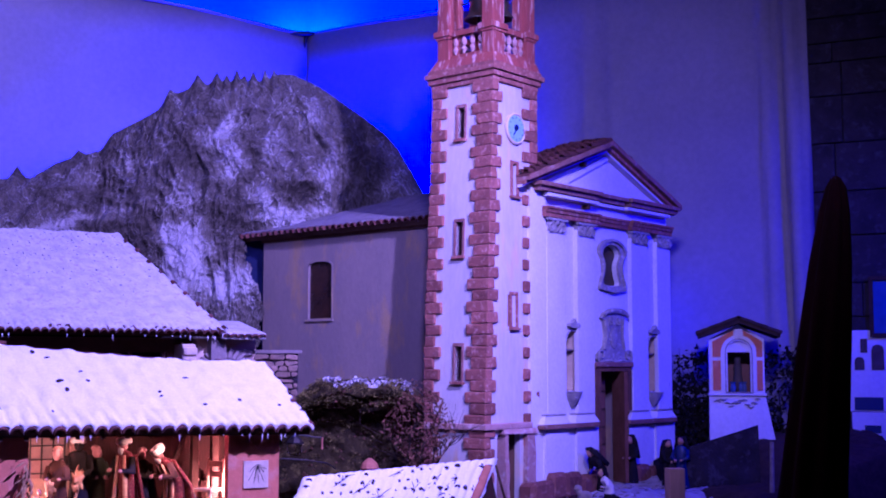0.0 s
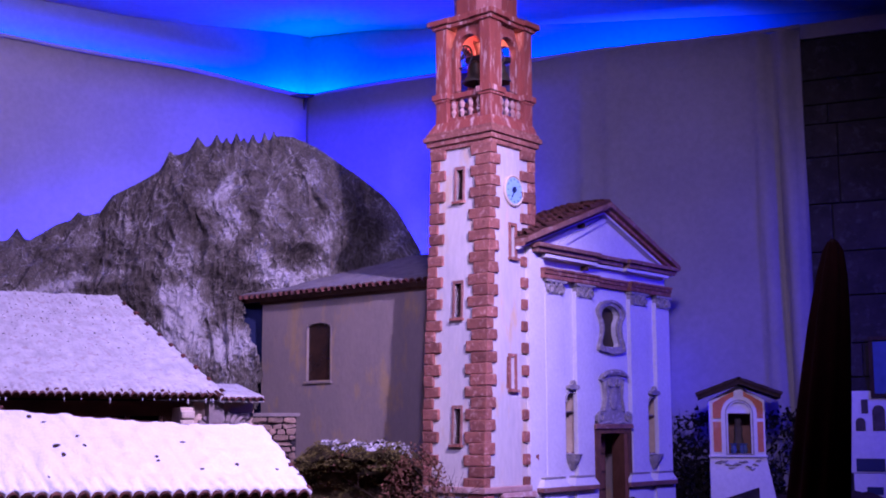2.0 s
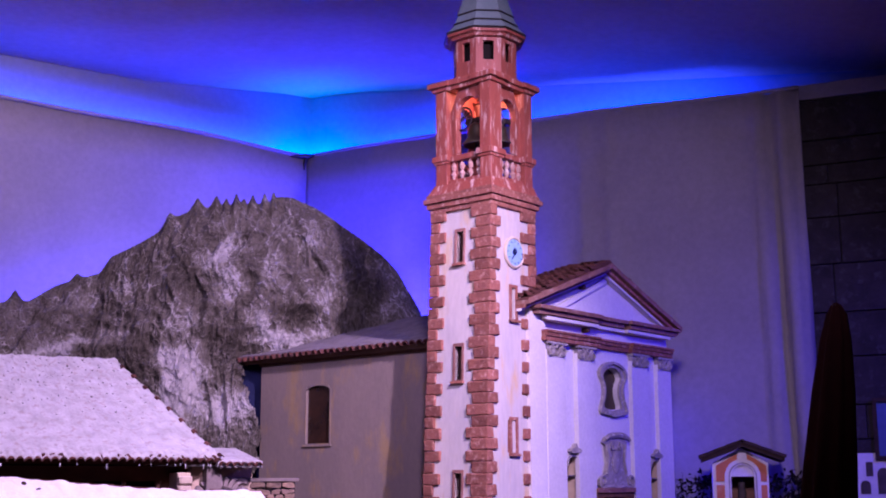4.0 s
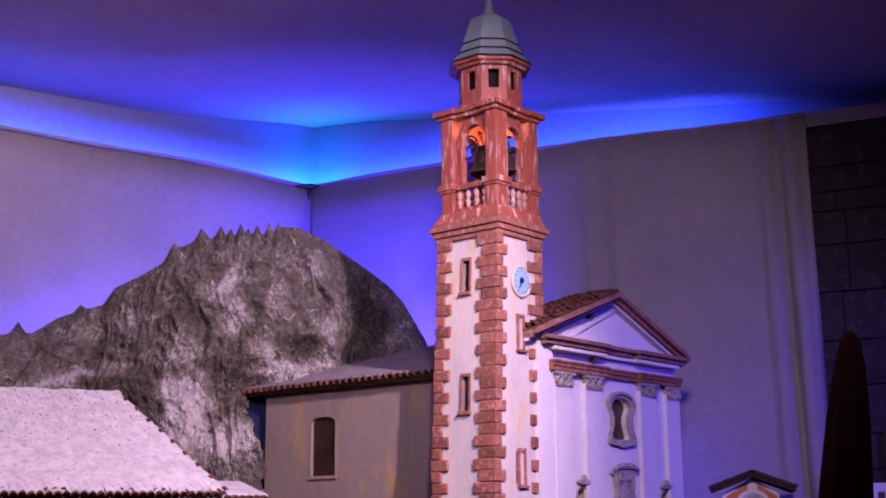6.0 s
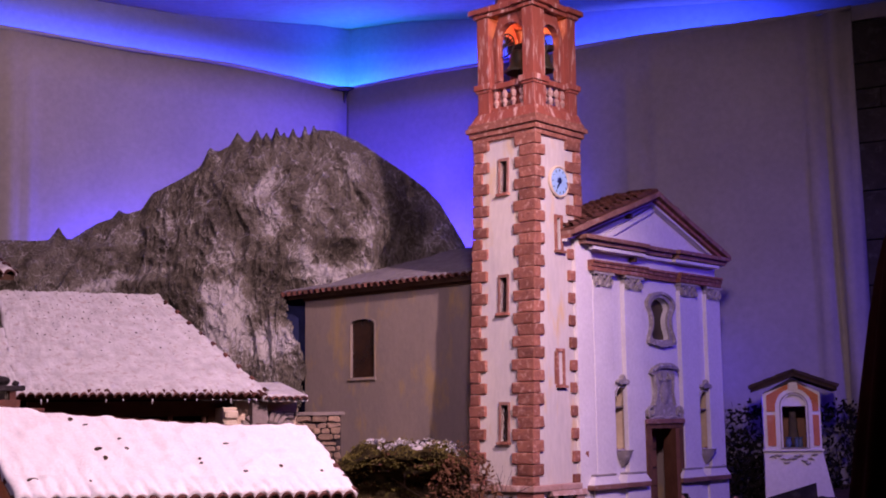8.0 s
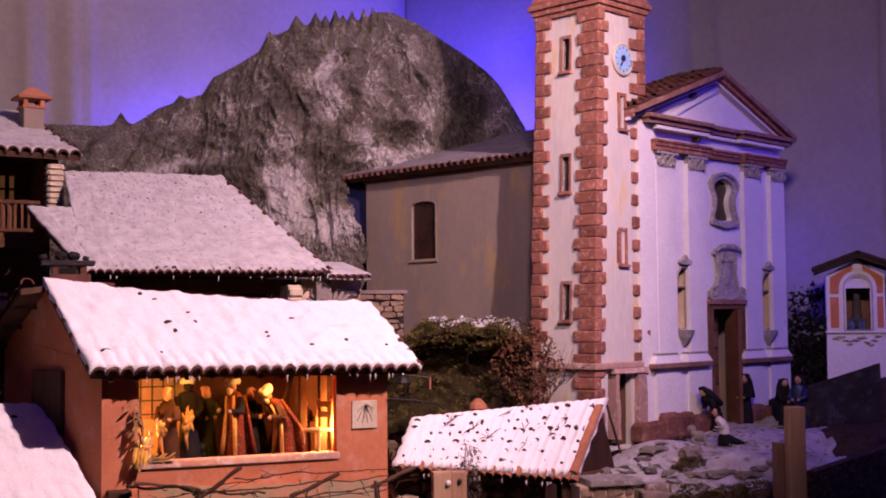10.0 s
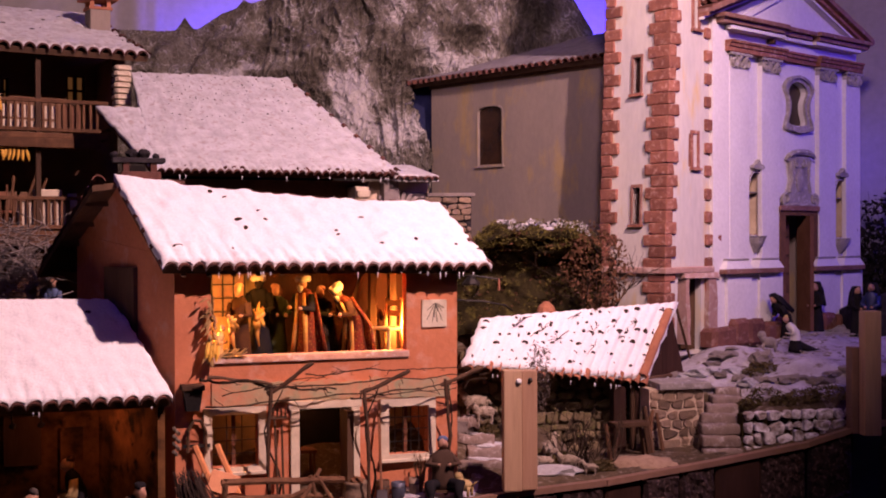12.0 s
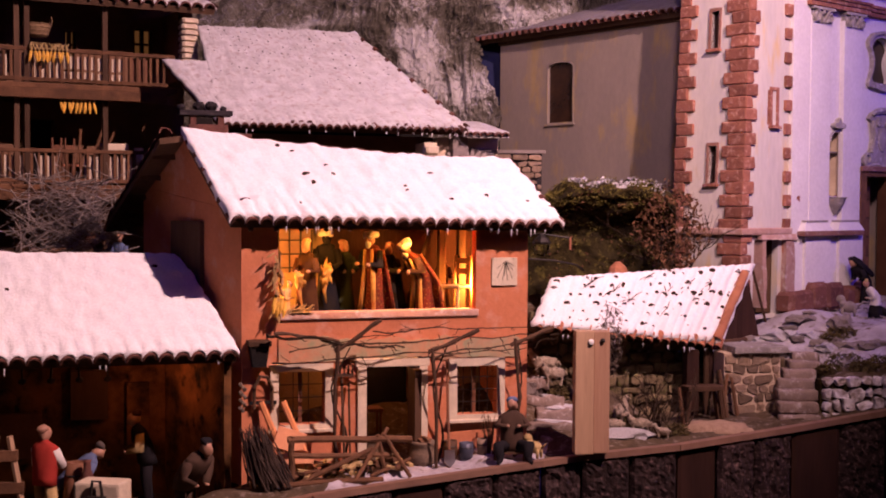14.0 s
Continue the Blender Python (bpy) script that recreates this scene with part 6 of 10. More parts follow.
sm2 = stone_mesh("rubble_stone", 0.034, 0.02, 0.02, M["stone"], 7.0)
for k in range(6):
    for i in range(3):
        if (k, i) not in ((1, 0), (2, 0)):
            piece("rubble_stone", sm2, arch_wall, pose(0.085 + 0.012 * (i % 2) + i * 0.012 - 0.02, 0.056, 1.47 + k * 0.026, 0, 0, i * 4))
bm = B()
hexa(bm, [(0.0, -0.01, 1.636), (0.125, -0.01, 1.636), (0.125, 0.22, 1.66), (0.0, 0.22, 1.66)], [(0.0, -0.01, 1.656), (0.125, -0.01, 1.652), (0.125, 0.22, 1.694), (0.0, 0.22, 1.694)])
part("lean_to_roof", bm, M["frost"], barn, "snow-dusted lean-to roof")
lt = tile_mesh("eave_tile", 0.0105, 0.05, M["tile"])
for k in range(6):
    piece("eave_tile", lt, barn, pose(0.012 + k * 0.02, -0.022, 1.640, 5))

# ---- the pink house ----
HM = pose(-0.70, 2.80, 0.885, 0, 0, 26)
house = thing("house", HM, "two-storey pink plaster house with open lit upper floor", "house")
bm = B()
wall(bm, -0.29, 0.352, 0.84, 1.415, 0.0, 0.03, [(-0.212, 0.230, 1.222, 1.405), (-0.212, -0.112, 0.986, 1.100), (-0.020, 0.098, 0.84, 1.105), (0.185, 0.280, 0.992, 1.102)])
for w in bm.verts:
    w.co.y += 0.003 * noise.noise(Vector((w.co.x * 9, 0, w.co.z * 9)))
part("front_wall", bm, M["pink"], house)
bm = B()
hexa(bm, [(-0.29, 0.0, 0.86), (-0.26, 0.03, 0.86), (-0.44, 0.46, 0.86), (-0.47, 0.46, 0.86)], [(-0.29, 0.0, 1.44), (-0.26, 0.03, 1.44), (-0.44, 0.46, 1.50), (-0.47, 0.46, 1.50)])
hexa(bm, [(-0.288, 0.004, 1.44), (-0.26, 0.03, 1.44), (-0.44, 0.46, 1.50), (-0.468, 0.456, 1.50)], [(-0.29, 0.0, 1.445), (-0.262, 0.03, 1.445), (-0.372, 0.25, 1.615), (-0.398, 0.25, 1.615)])
part("side_wall", bm, M["pink"], house, "shaded pink side wall")
bm = B()
hexa(bm, [(-0.362, 0.16, 0.88), (-0.346, 0.16, 0.88), (-0.404, 0.28, 0.88), (-0.418, 0.28, 0.88)], [(-0.362, 0.16, 1.42), (-0.346, 0.16, 1.42), (-0.404, 0.28, 1.42), (-0.418, 0.28, 1.42)])
part("side_door", bm, M["wood"], house, "tall dark wooden side door")
bm = B()
hexa(bm, [(0.322, 0.03, 0.86), (0.352, 0.03, 0.86), (0.352, 0.46, 0.86), (0.322, 0.46, 0.86)], [(0.322, 0.03, 1.432), (0.352, 0.03, 1.432), (0.352, 0.46, 1.43), (0.322, 0.46, 1.43)])
box(bm, -0.44, 0.352, 0.46, 0.49, 0.86, 1.44)
part("rear_walls", bm, M["pink"], house)
bm = B()
box(bm, -0.26, 0.322, 0.0305, 0.44, 1.196, 1.212)
part("upper_floor", bm, M["wood"], house)
bm = B()
box(bm, -0.07, 0.322, 0.21, 0.25, 1.2122, 1.44)
part("upper_room_wall", bm, M["darkboard"], house, "dark timber room wall")
bm = B()
box(bm, -0.30, -0.0702, 0.24, 0.25, 1.2122, 1.44)
part("plaster_wall", bm, M["ochre"], house, "ochre plaster room wall")
bm = B()
box(bm, -0.26, 0.322, 0.26, 0.27, 0.86, 1.19)
part("lower_room_wall", bm, M["ochre"], house)
bm = B()
box(bm, -0.222, 0.236, -0.006, 0.03, 1.212, 1.228, bev=0.003)
for w in bm.verts:
    w.co += noise.noise_vector(w.co * 40) * 0.002
part("upper_sill", bm, material("worn_pink_sill", (0.56, 0.36, 0.28), (0.48, 0.24, 0.16), 16, 0.9, 0.6, 100, third=(0.62, 0.52, 0.47)), house, "pale pink worn sill")
# faded green band over the ground floor
bm = B()
low = [(-0.212 + 0.546 * i / 40, 1.120 + 0.008 * noise.noise(Vector((i * 0.5, 0, 1.0)))) for i in range(41)]
high = [(-0.212 + 0.546 * i / 40, 1.172 + 0.014 * noise.noise(Vector((i * 0.35, 0, 7.0))) - 0.012 * (i / 40)) for i in range(41)]
prism(bm, low + high[::-1], -0.0042, -0.0008)
part("painted_band", bm, M["green"], house)
# inside window of the upper room, and timbers
bm = B()
box(bm, -0.205, -0.10, 0.232, 0.2395, 1.30, 1.42)
win = part("inner_window", bm, M["lamp"], house)
bm = B()
for k in range(5):
    box(bm, -0.205 + k * 0.026, -0.202 + k * 0.026, 0.226, 0.2315, 1.30, 1.42)
for k in range(4):
    box(bm, -0.205, -0.10, 0.227, 0.2318, 1.31 + k * 0.032, 1.313 + k * 0.032)
part("lattice", bm, M["iron"], win)
for x0, x1, z1 in ((0.165, 0.182, 1.405), (0.212, 0.229, 1.405)):
    bm = B()
    box(bm, x0, x1, 0.075, 0.095, 1.2125, z1, bev=0.002)
    part("inner_post", bm, M["wood"], house)
bm = B()
tube(bm, [(0.09, 0.10, 1.2125), (0.155, 0.11, 1.40)], 0.005, 6)
part("brace", bm, M["wood"], house)
# windows and door of the ground floor


def window_unit(parent, x0, x1, z0, z1, bars):
    bm = B()
    o, i = [(x0 - 0.018, z0 - 0.012), (x1 + 0.018, z0 - 0.012), (x1 + 0.018, z1 + 0.016), (x0 - 0.018, z1 + 0.016)], [(x0, z0), (x1, z0), (x1, z1), (x0, z1)]
    ring(bm, o, i, -0.008, 0.02)
    for w in bm.verts:
        w.co += noise.noise_vector(w.co * 30) * 0.002
    ob = part("window", bm, M["trim"], parent, "pale stone window frame with iron bars")
    bm = B()
    box(bm, x0, x1, 0.024, 0.0265, z0, z1)
    part("pane", bm, M["glass"], ob).visible_shadow = False
    bm = B()
    for k in range(1, bars):
        x = x0 + (x1 - x0) * k / bars
        box(bm, x - 0.0008, x + 0.0008, 0.008, 0.010, z0, z1)
    for k in range(1, 4):
        z = z0 + (z1 - z0) * k / 4
        box(bm, x0, x1, 0.0055, 0.0078, z - 0.0008, z + 0.0008)
    part("grille", bm, M["iron"], ob)
    bm = B()
    box(bm, x0 - 0.022, x1 + 0.022, -0.016, 0.004, z0 - 0.0165, z0 - 0.0095, bev=0.0015)
    part("sill", bm, M["trim"], ob)
    bm = B()
    box(bm, (x0 + x1) / 2 - 0.004, (x0 + x1) / 2 + 0.004, 0.018, 0.0235, z0, z1)
    part("mullion", bm, M["redwood"], ob)


M["glass"] = material("thin_old_glass", (0.9, 0.9, 0.85), (0.85, 0.86, 0.8), 20, 0.08, 0.0)
M["glass"].node_tree.nodes["Principled BSDF"].inputs["Transmission Weight"].default_value = 1.0
M["glass"].node_tree.nodes["Principled BSDF"].inputs["IOR"].default_value = 1.1
window_unit(house, -0.212, -0.112, 0.986, 1.100, 3)
window_unit(house, 0.185, 0.280, 0.992, 1.102, 5)
for x0, x1, z0, z1 in ((-0.040, -0.020, 0.885, 1.105), (0.098, 0.118, 0.885, 1.105), (-0.044, 0.122, 1.1052, 1.124)):
    bm = B()
    box(bm, x0, x1, -0.008, 0.03, z0, z1, bev=0.002)
    part("door_surround", bm, M["trim"], house, "pale stone door surround")
bm = B()
box(bm, 0.082, 0.098, -0.03, 0.034, 0.89, 1.10, bev=0.002)
part("door_leaf", bm, M["wood"], house, "dark wooden door standing open")
bm = B()
box(bm, -0.022, 0.048, 0.12, 0.17, 0.985, 0.992)
for x in (-0.018, 0.040):
    box(bm, x, x + 0.005, 0.124, 0.129, 0.885, 0.985)
    box(bm, x, x + 0.005, 0.160, 0.165, 0.885, 0.985)
tagged(part("table", bm, M["redwood"], house), "")
# black panel added for the darkness at the back of the room
part("inner_door", B_box(0.020, 0.135, 0.246, 0.2545, 0.885, 1.120, bev=0.001), M["black"], house, "black panel for the darkness at the back of the room")
bm = B()
box(bm, -0.26, 0.322, 0.0305, 0.26, 0.868, 0.884)
part("room_floor", bm, M["redwood"], house)
# roof
roof(house, [(-0.317, -0.045, 1.424), (0.414, -0.045, 1.415), (0.388, 0.25, 1.560), (-0.392, 0.25, 1.620)], 25, M["snow"], M["wood"], M["tile"], thick=0.015, amp=0.30, fade=0.22, tips=14, tip_size=0.9, seed=31, sag=0.014, verge="lr", rag=0.012, ice=18, lump=0.008)
bm = B()
hexa(bm, [(-0.392, 0.25, 1.606), (0.388, 0.25, 1.546), (0.42, 0.62, 1.40), (-0.50, 0.62, 1.40)], [(-0.392, 0.25, 1.622), (0.388, 0.25, 1.562), (0.42, 0.62, 1.416), (-0.50, 0.62, 1.416)])
part("rear_roof", bm, M["tile"], house)
for k in range(4):
    f = (k + 0.4) / 4
    c = Vector((-0.400 - 0.085 * f, 0.255 + 0.33 * f, 1.590 - 0.185 * f))
    part("purlin", B_box(c.x - 0.05, c.x + 0.02, c.y - 0.006, c.y + 0.006, c.z - 0.012, c.z, bev=0.0015), M["wood"], house)
bm = B()
hexa(bm, [(-0.445, 0.235, 1.592), (-0.385, 0.235, 1.600), (-0.49, 0.62, 1.392), (-0.56, 0.62, 1.386)], [(-0.445, 0.235, 1.606), (-0.385, 0.235, 1.614), (-0.49, 0.62, 1.406), (-0.56, 0.62, 1.400)])
part("verge_board", bm, M["wood"], house)
rt = tile_mesh("verge_tile", 0.016, 0.06, M["tile"])
for k in range(9):
    f = k / 9
    piece("verge_tile", rt, house, pose(-0.430 - 0.115 * f, 0.245 + 0.36 * f, 1.618 - 0.205 * f, -28, 0, 12))
for k in range(20):
    if k % 7 == 3:
        u = k / 20
        piece("ridge_tile", rt, house, pose(-0.38 + 0.76 * u, 0.252, 1.628 - 0.06 * u - 0.014 * math.sin(math.pi * u), 0, 4, -90 + (k * 7 % 9) - 4) @ Matrix.Diagonal((0.55, 0.5, 0.55, 1)))
# rafters under the eave
for k in range(13):
    x = -0.28 + k * 0.053
    bm = B()
    hexa(bm, [(x, -0.04, 1.402), (x + 0.01, -0.04, 1.402), (x + 0.01, 0.0, 1.424), (x, 0.0, 1.424)], [(x, -0.04, 1.407), (x + 0.01, -0.04, 1.407), (x + 0.01, 0.0, 1.430), (x, 0.0, 1.430)])
    part("rafter", bm, M["wood"], house)
# warm lamp of the upper room
def room_spot(name, x, y, z, tx, ty, tz, watts, cone):
    a, b = HM @ Vector((x, y, z - 0.885)), HM @ Vector((tx, ty, tz - 0.885))
    lamp(name, "SPOT", look(a, b), watts * 2.1, (1.0, 0.45, 0.045), 0.008, cone=cone, blend=0.5)


room_spot("upper_room_spot", 0.10, -0.040, 1.398, 0.02, 0.10, 1.25, 1.1, 115)
room_spot("upper_room_spot_two", -0.12, -0.040, 1.398, -0.10, 0.10, 1.25, 0.7, 115)
lamp("upper_room_lamp", "POINT", HM @ Matrix.Translation((0.246, 0.042, 1.285 - 0.885)), 6.5, (1.0, 0.45, 0.045), 0.010)
lamp("upper_room_lamp_two", "POINT", HM @ Matrix.Translation((-0.235, 0.05, 1.27 - 0.885)), 2.8, (1.0, 0.45, 0.045), 0.012)
lamp("lower_room_lamp", "POINT", HM @ Matrix.Translation((0.02, 0.18, 1.12 - 0.885)), 0.32, (1.0, 0.42, 0.10), 0.02)

# flat chimney with stones on the ridge
chim = thing("house_chimney", HM @ Matrix.Translation((-0.345, 0.262, 1.60 - 0.885)), "low brick chimney with a slab and loose stones", "chimney")
bm = B()
box(bm, -0.035, 0.055, -0.02, 0.03, 1.60, 1.640, bev=0.002)
part("chimney_foot", bm, M["tile"], chim)
# black block for the shade between the chimney piers
part("chimney_flue", B_box(-0.018, 0.020, -0.016, 0.022, 1.6402, 1.655), M["black"], chim)
for x in (-0.030, 0.032):
    part("chimney_pier", B_box(x, x + 0.014, -0.016, 0.022, 1.6402, 1.660), M["tile"], chim)
bm = B()
box(bm, -0.055, 0.065, -0.024, 0.034, 1.6602, 1.672, bev=0.003)
part("chimney_slab", bm, M["darkrock"], chim)
for k, (x, r) in enumerate(((-0.05, 0.010), (-0.01, 0.014), (0.018, 0.015), (0.045, 0.008))):
    bm = B()
    blob(bm, (x, 0.0, 1.672 + r * 0.7), (r, r, r * 0.8), 2, 0.3, 2, seed=k)
    part("loose_stone", bm, M["darkrock"], chim)

# ---- workshop ----
shop = thing("workshop", HM @ Matrix.Translation((0, 0, -0.09)), "low open workshop with a snow-covered tile roof", "workshop")
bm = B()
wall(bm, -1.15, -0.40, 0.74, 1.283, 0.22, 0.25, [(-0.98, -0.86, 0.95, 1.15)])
part("back_wall", bm, M["mottled"], shop)
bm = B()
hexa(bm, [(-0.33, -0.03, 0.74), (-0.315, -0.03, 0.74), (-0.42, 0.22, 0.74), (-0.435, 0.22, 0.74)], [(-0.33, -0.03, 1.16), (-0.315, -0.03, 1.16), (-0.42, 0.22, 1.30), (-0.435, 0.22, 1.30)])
part("side_wall", bm, M["mottled"], shop)
bm = B()
box(bm, -1.15, -0.31, -0.035, -0.010, 1.128, 1.150, bev=0.002)
part("lintel", bm, M["wood"], shop)
for x in (-0.92,):
    bm = B()
    box(bm, x, x + 0.02, -0.034, -0.012, 0.76, 1.128, bev=0.002)
    part("post", bm, M["wood"], shop)
for x0, x1, z0, z1, mt in ((-0.64, -0.56, 0.98, 1.09, "wood"), (-0.80, -0.70, 0.90, 1.0, "redwood"), (-0.52, -0.47, 0.92, 1.06, "mottled")):
    bm = B()
    box(bm, x0, x1, 0.205, 0.219, z0, z1, bev=0.002)
    part("plank_panel", bm, M[mt], shop)
roof(shop, [(-1.20, -0.055, 1.142), (-0.306, -0.055, 1.146), (-0.402, 0.27, 1.332), (-1.20, 0.27, 1.340)], 28, M["snow"], M["wood"], M["tile"], thick=0.016, amp=0.20, fade=0.16, tips=9, seed=41, rag=0.010, ice=8, lump=0.005)
lamp("workshop_lamp", "POINT", HM @ Matrix.Translation((-0.47, 0.08, 1.10 - 0.885)), 0.22, (1.0, 0.36, 0.08), 0.015)

# ---- house with the balconies ----
BM = pose(-1.425, 3.57, 1.0, 0, 0, 38)
bal = thing("balcony_house", BM, "tall dark farmhouse with two wooden balconies", "house")
bm = B()
wall(bm, -1.2, 0.0, 0.95, 2.02, 0.06, 0.10, [(-0.146, -0.093, 1.79, 1.958), (-0.340, -0.308, 1.79, 1.940), (-0.44, -0.37, 1.49, 1.69)])
part("front_wall", bm, M["brown"], bal)
bm = B()
box(bm, -0.06, -0.02, -0.09, 0.50, 1.80, 1.995)
box(bm, -0.03, 0.0, 0.1, 0.50, 0.95, 1.80)
part("side_wall", bm, M["brown"], bal)
sm = stone_mesh("pillar_stone", 0.047, 0.05, 0.0152, M["trim"], 9.0)
for k in range(8):
    piece("pillar_stone", sm, bal, pose(-0.040 + 0.002 * (k % 2), -0.115, 1.850 + k * 0.0162, 0, 0, k % 3 - 1))
for x0, x1, z0, z1 in ((-0.146, -0.093, 1.79, 1.958), (-0.340, -0.308, 1.79, 1.940)):
    bm = B()
    box(bm, x0, x1, 0.085, 0.089, z0, z1)
    pane = part("window", bm, M["lamp"], bal, "dim warm-lit small-paned window")
    bm = B()
    for f in (0.0, 0.5, 1.0):
        x = x0 + (x1 - x0) * f
        box(bm, x - 0.005, x + 0.005, 0.07, 0.084, z0, z1)
    for k in range(5):
        z = z0 + (z1 - z0) * k / 4
        box(bm, x0, x1, 0.072, 0.0835, z - 0.003, z + 0.003)
    part("glazing_bar", bm, M["wood"], pane)
# black sheet for the shade in the doorway
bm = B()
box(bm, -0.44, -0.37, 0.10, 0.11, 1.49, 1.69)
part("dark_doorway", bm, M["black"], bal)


def balcony(z, rail, x0, x1):
    ob = None
    bm = B()
    box(bm, x0 - 0.02, x1 + 0.02, -0.15, 0.058, z - 0.014, z, bev=0.002)
    ob = part("balcony", bm, M["oldwood"], bal, "weathered wooden balcony")
    bm = B()
    box(bm, x0 - 0.02, x1 - 0.01, -0.158, -0.138, z - 0.040, z - 0.0145, bev=0.002)
    part("beam", bm, M["oldwood"], ob)
    for zz in (rail, z + 0.012):
        bm = B()
        box(bm, x0, x1 + (0.02 if zz == rail else 0), -0.128, -0.114, zz - 0.006, zz + 0.004, bev=0.0015)
        part("handrail", bm, M["oldwood"], ob)
    n = int((x1 - x0) / 0.0185)
    bm = B()
    box(bm, -0.0036, 0.0036, -0.003, 0.003, 0, rail - z - 0.018, bev=0.001)
    slat = to_mesh("slat", bm, M["oldwood"])
    for k in range(n + 1):
        piece("slat", slat, ob, pose(x0 + 0.01 + (x1 - x0 - 0.02) * k / n, -0.121, z + 0.012, 0, 0, (k * 5 % 7) - 3))
    for k in range(4):
        x = x0 + (x1 - x0) * (k + 0.3) / 4
        bm = B()
        box(bm, x, x + 0.014, -0.10, 0.06, z - 0.034, z - 0.0142)
        part("joist", bm, M["wood"], ob)
    return ob


balcony(1.772, 1.862, -1.05, -0.10)
balcony(1.507, 1.598, -1.05, -0.18)
for x in (-0.80, -0.498, -0.472, -0.270):
    bm = B()
    box(bm, x - 0.007, x + 0.007, -0.127, -0.113, 0.98, 1.985, bev=0.0015)
    part("post", bm, M["wood"], bal)
# pale and reddish boards close behind the slats
for x0, x1, z0, z1, mt in ((-0.483, -0.449, 1.774, 1.850, "trim"), (-0.447, -0.415, 1.774, 1.849, "trim"), (-0.413, -0.381, 1.774, 1.850, "trim"), (-0.375, -0.296, 1.776, 1.808, "trim"), (-0.375, -0.296, 1.815, 1.849, "trim"), (-0.290, -0.214, 1.776, 1.806, "trim"), (-0.290, -0.214, 1.813, 1.848, "trim"),
                          (-0.205, -0.180, 1.774, 1.853, "redwood"), (-0.178, -0.150, 1.774, 1.853, "redwood"), (-0.60, -0.52, 1.776, 1.845, "trim"), (-0.322, -0.285, 1.512, 1.588, "trim"), (-0.283, -0.240, 1.512, 1.586, "trim"), (-0.236, -0.196, 1.512, 1.588, "trim"), (-0.44, -0.40, 1.512, 1.584, "trim"), (-0.54, -0.47, 1.512, 1.584, "trim")):
    part("stacked_board", B_box(x0, x1, -0.112, -0.106, z0, z1, bev=0.001), M[mt], bal)
roof(bal, [(-1.2, -0.16, 2.0), (0.022, -0.16, 1.996), (-0.03, 0.28, 2.175), (-1.2, 0.28, 2.165)], 36, M["frost"], M["wood"], M["tile"], thick=0.007, amp=0.24, fade=0.2, tips=26, seed=51, verge="r", rag=0.006, lump=0.005)
chim = thing("chimney", BM @ Matrix.Translation((-0.045, 0.10, 1.08)), "plastered chimney with a red tiled cap", "chimney")
bm = B()
box(bm, -0.030, 0.030, -0.03, 0.03, 2.07, 2.165, bev=0.003)
part("chimney_shaft", bm, M["grey"], chim)
for x in (-0.03, 0.018):
    for y in (-0.03, 0.018):
        bm = B()
        box(bm, x, x + 0.012, y, y + 0.012, 2.1652, 2.185)
        part("cap_pier", bm, M["tile_light"], chim)
bm = B()
box(bm, -0.05, 0.05, -0.045, 0.045, 2.1852, 2.194, bev=0.003)
box(bm, -0.034, 0.034, -0.034, 0.034, 2.158, 2.166)
part("cap_slab", bm, M["tile_light"], chim)
bm = B()
hexa(bm, [(-0.044, -0.04, 2.1942), (0.044, -0.04, 2.1942), (0.044, 0.04, 2.1942), (-0.044, 0.04, 2.1942)], [(-0.012, -0.01, 2.222), (0.012, -0.01, 2.222), (0.012, 0.01, 2.222), (-0.012, 0.01, 2.222)])
part("cap_roof", bm, M["tile_light"], chim)

# ---- open shelter ----
shed = thing("shelter", pose(0, 0, 0.95), "low stone shelter with a snowy terracotta tile roof", "shelter")
SB = [Vector(p) for p in ((-0.382, 3.067, 1.180), (0.060, 3.310, 1.120), (0.146, 3.440, 1.309), (-0.348, 3.190, 1.280))]
roof(shed, SB, 21, M["snow"], M["wood"], M["tile_light"], thick=0.005, amp=0.27, fade=2.0, tips=100, tip_size=0.85, tip_len=0.014, seed=61, verge="", rag=0.008, ice=16, holes=0.0, lump=0.007, top=0.9)
ex, ey, ez = roof_axes(*SB)
sw = Vector((ex.x, ex.y, 0)).normalized()
back = Vector((-sw.y, sw.x, 0))


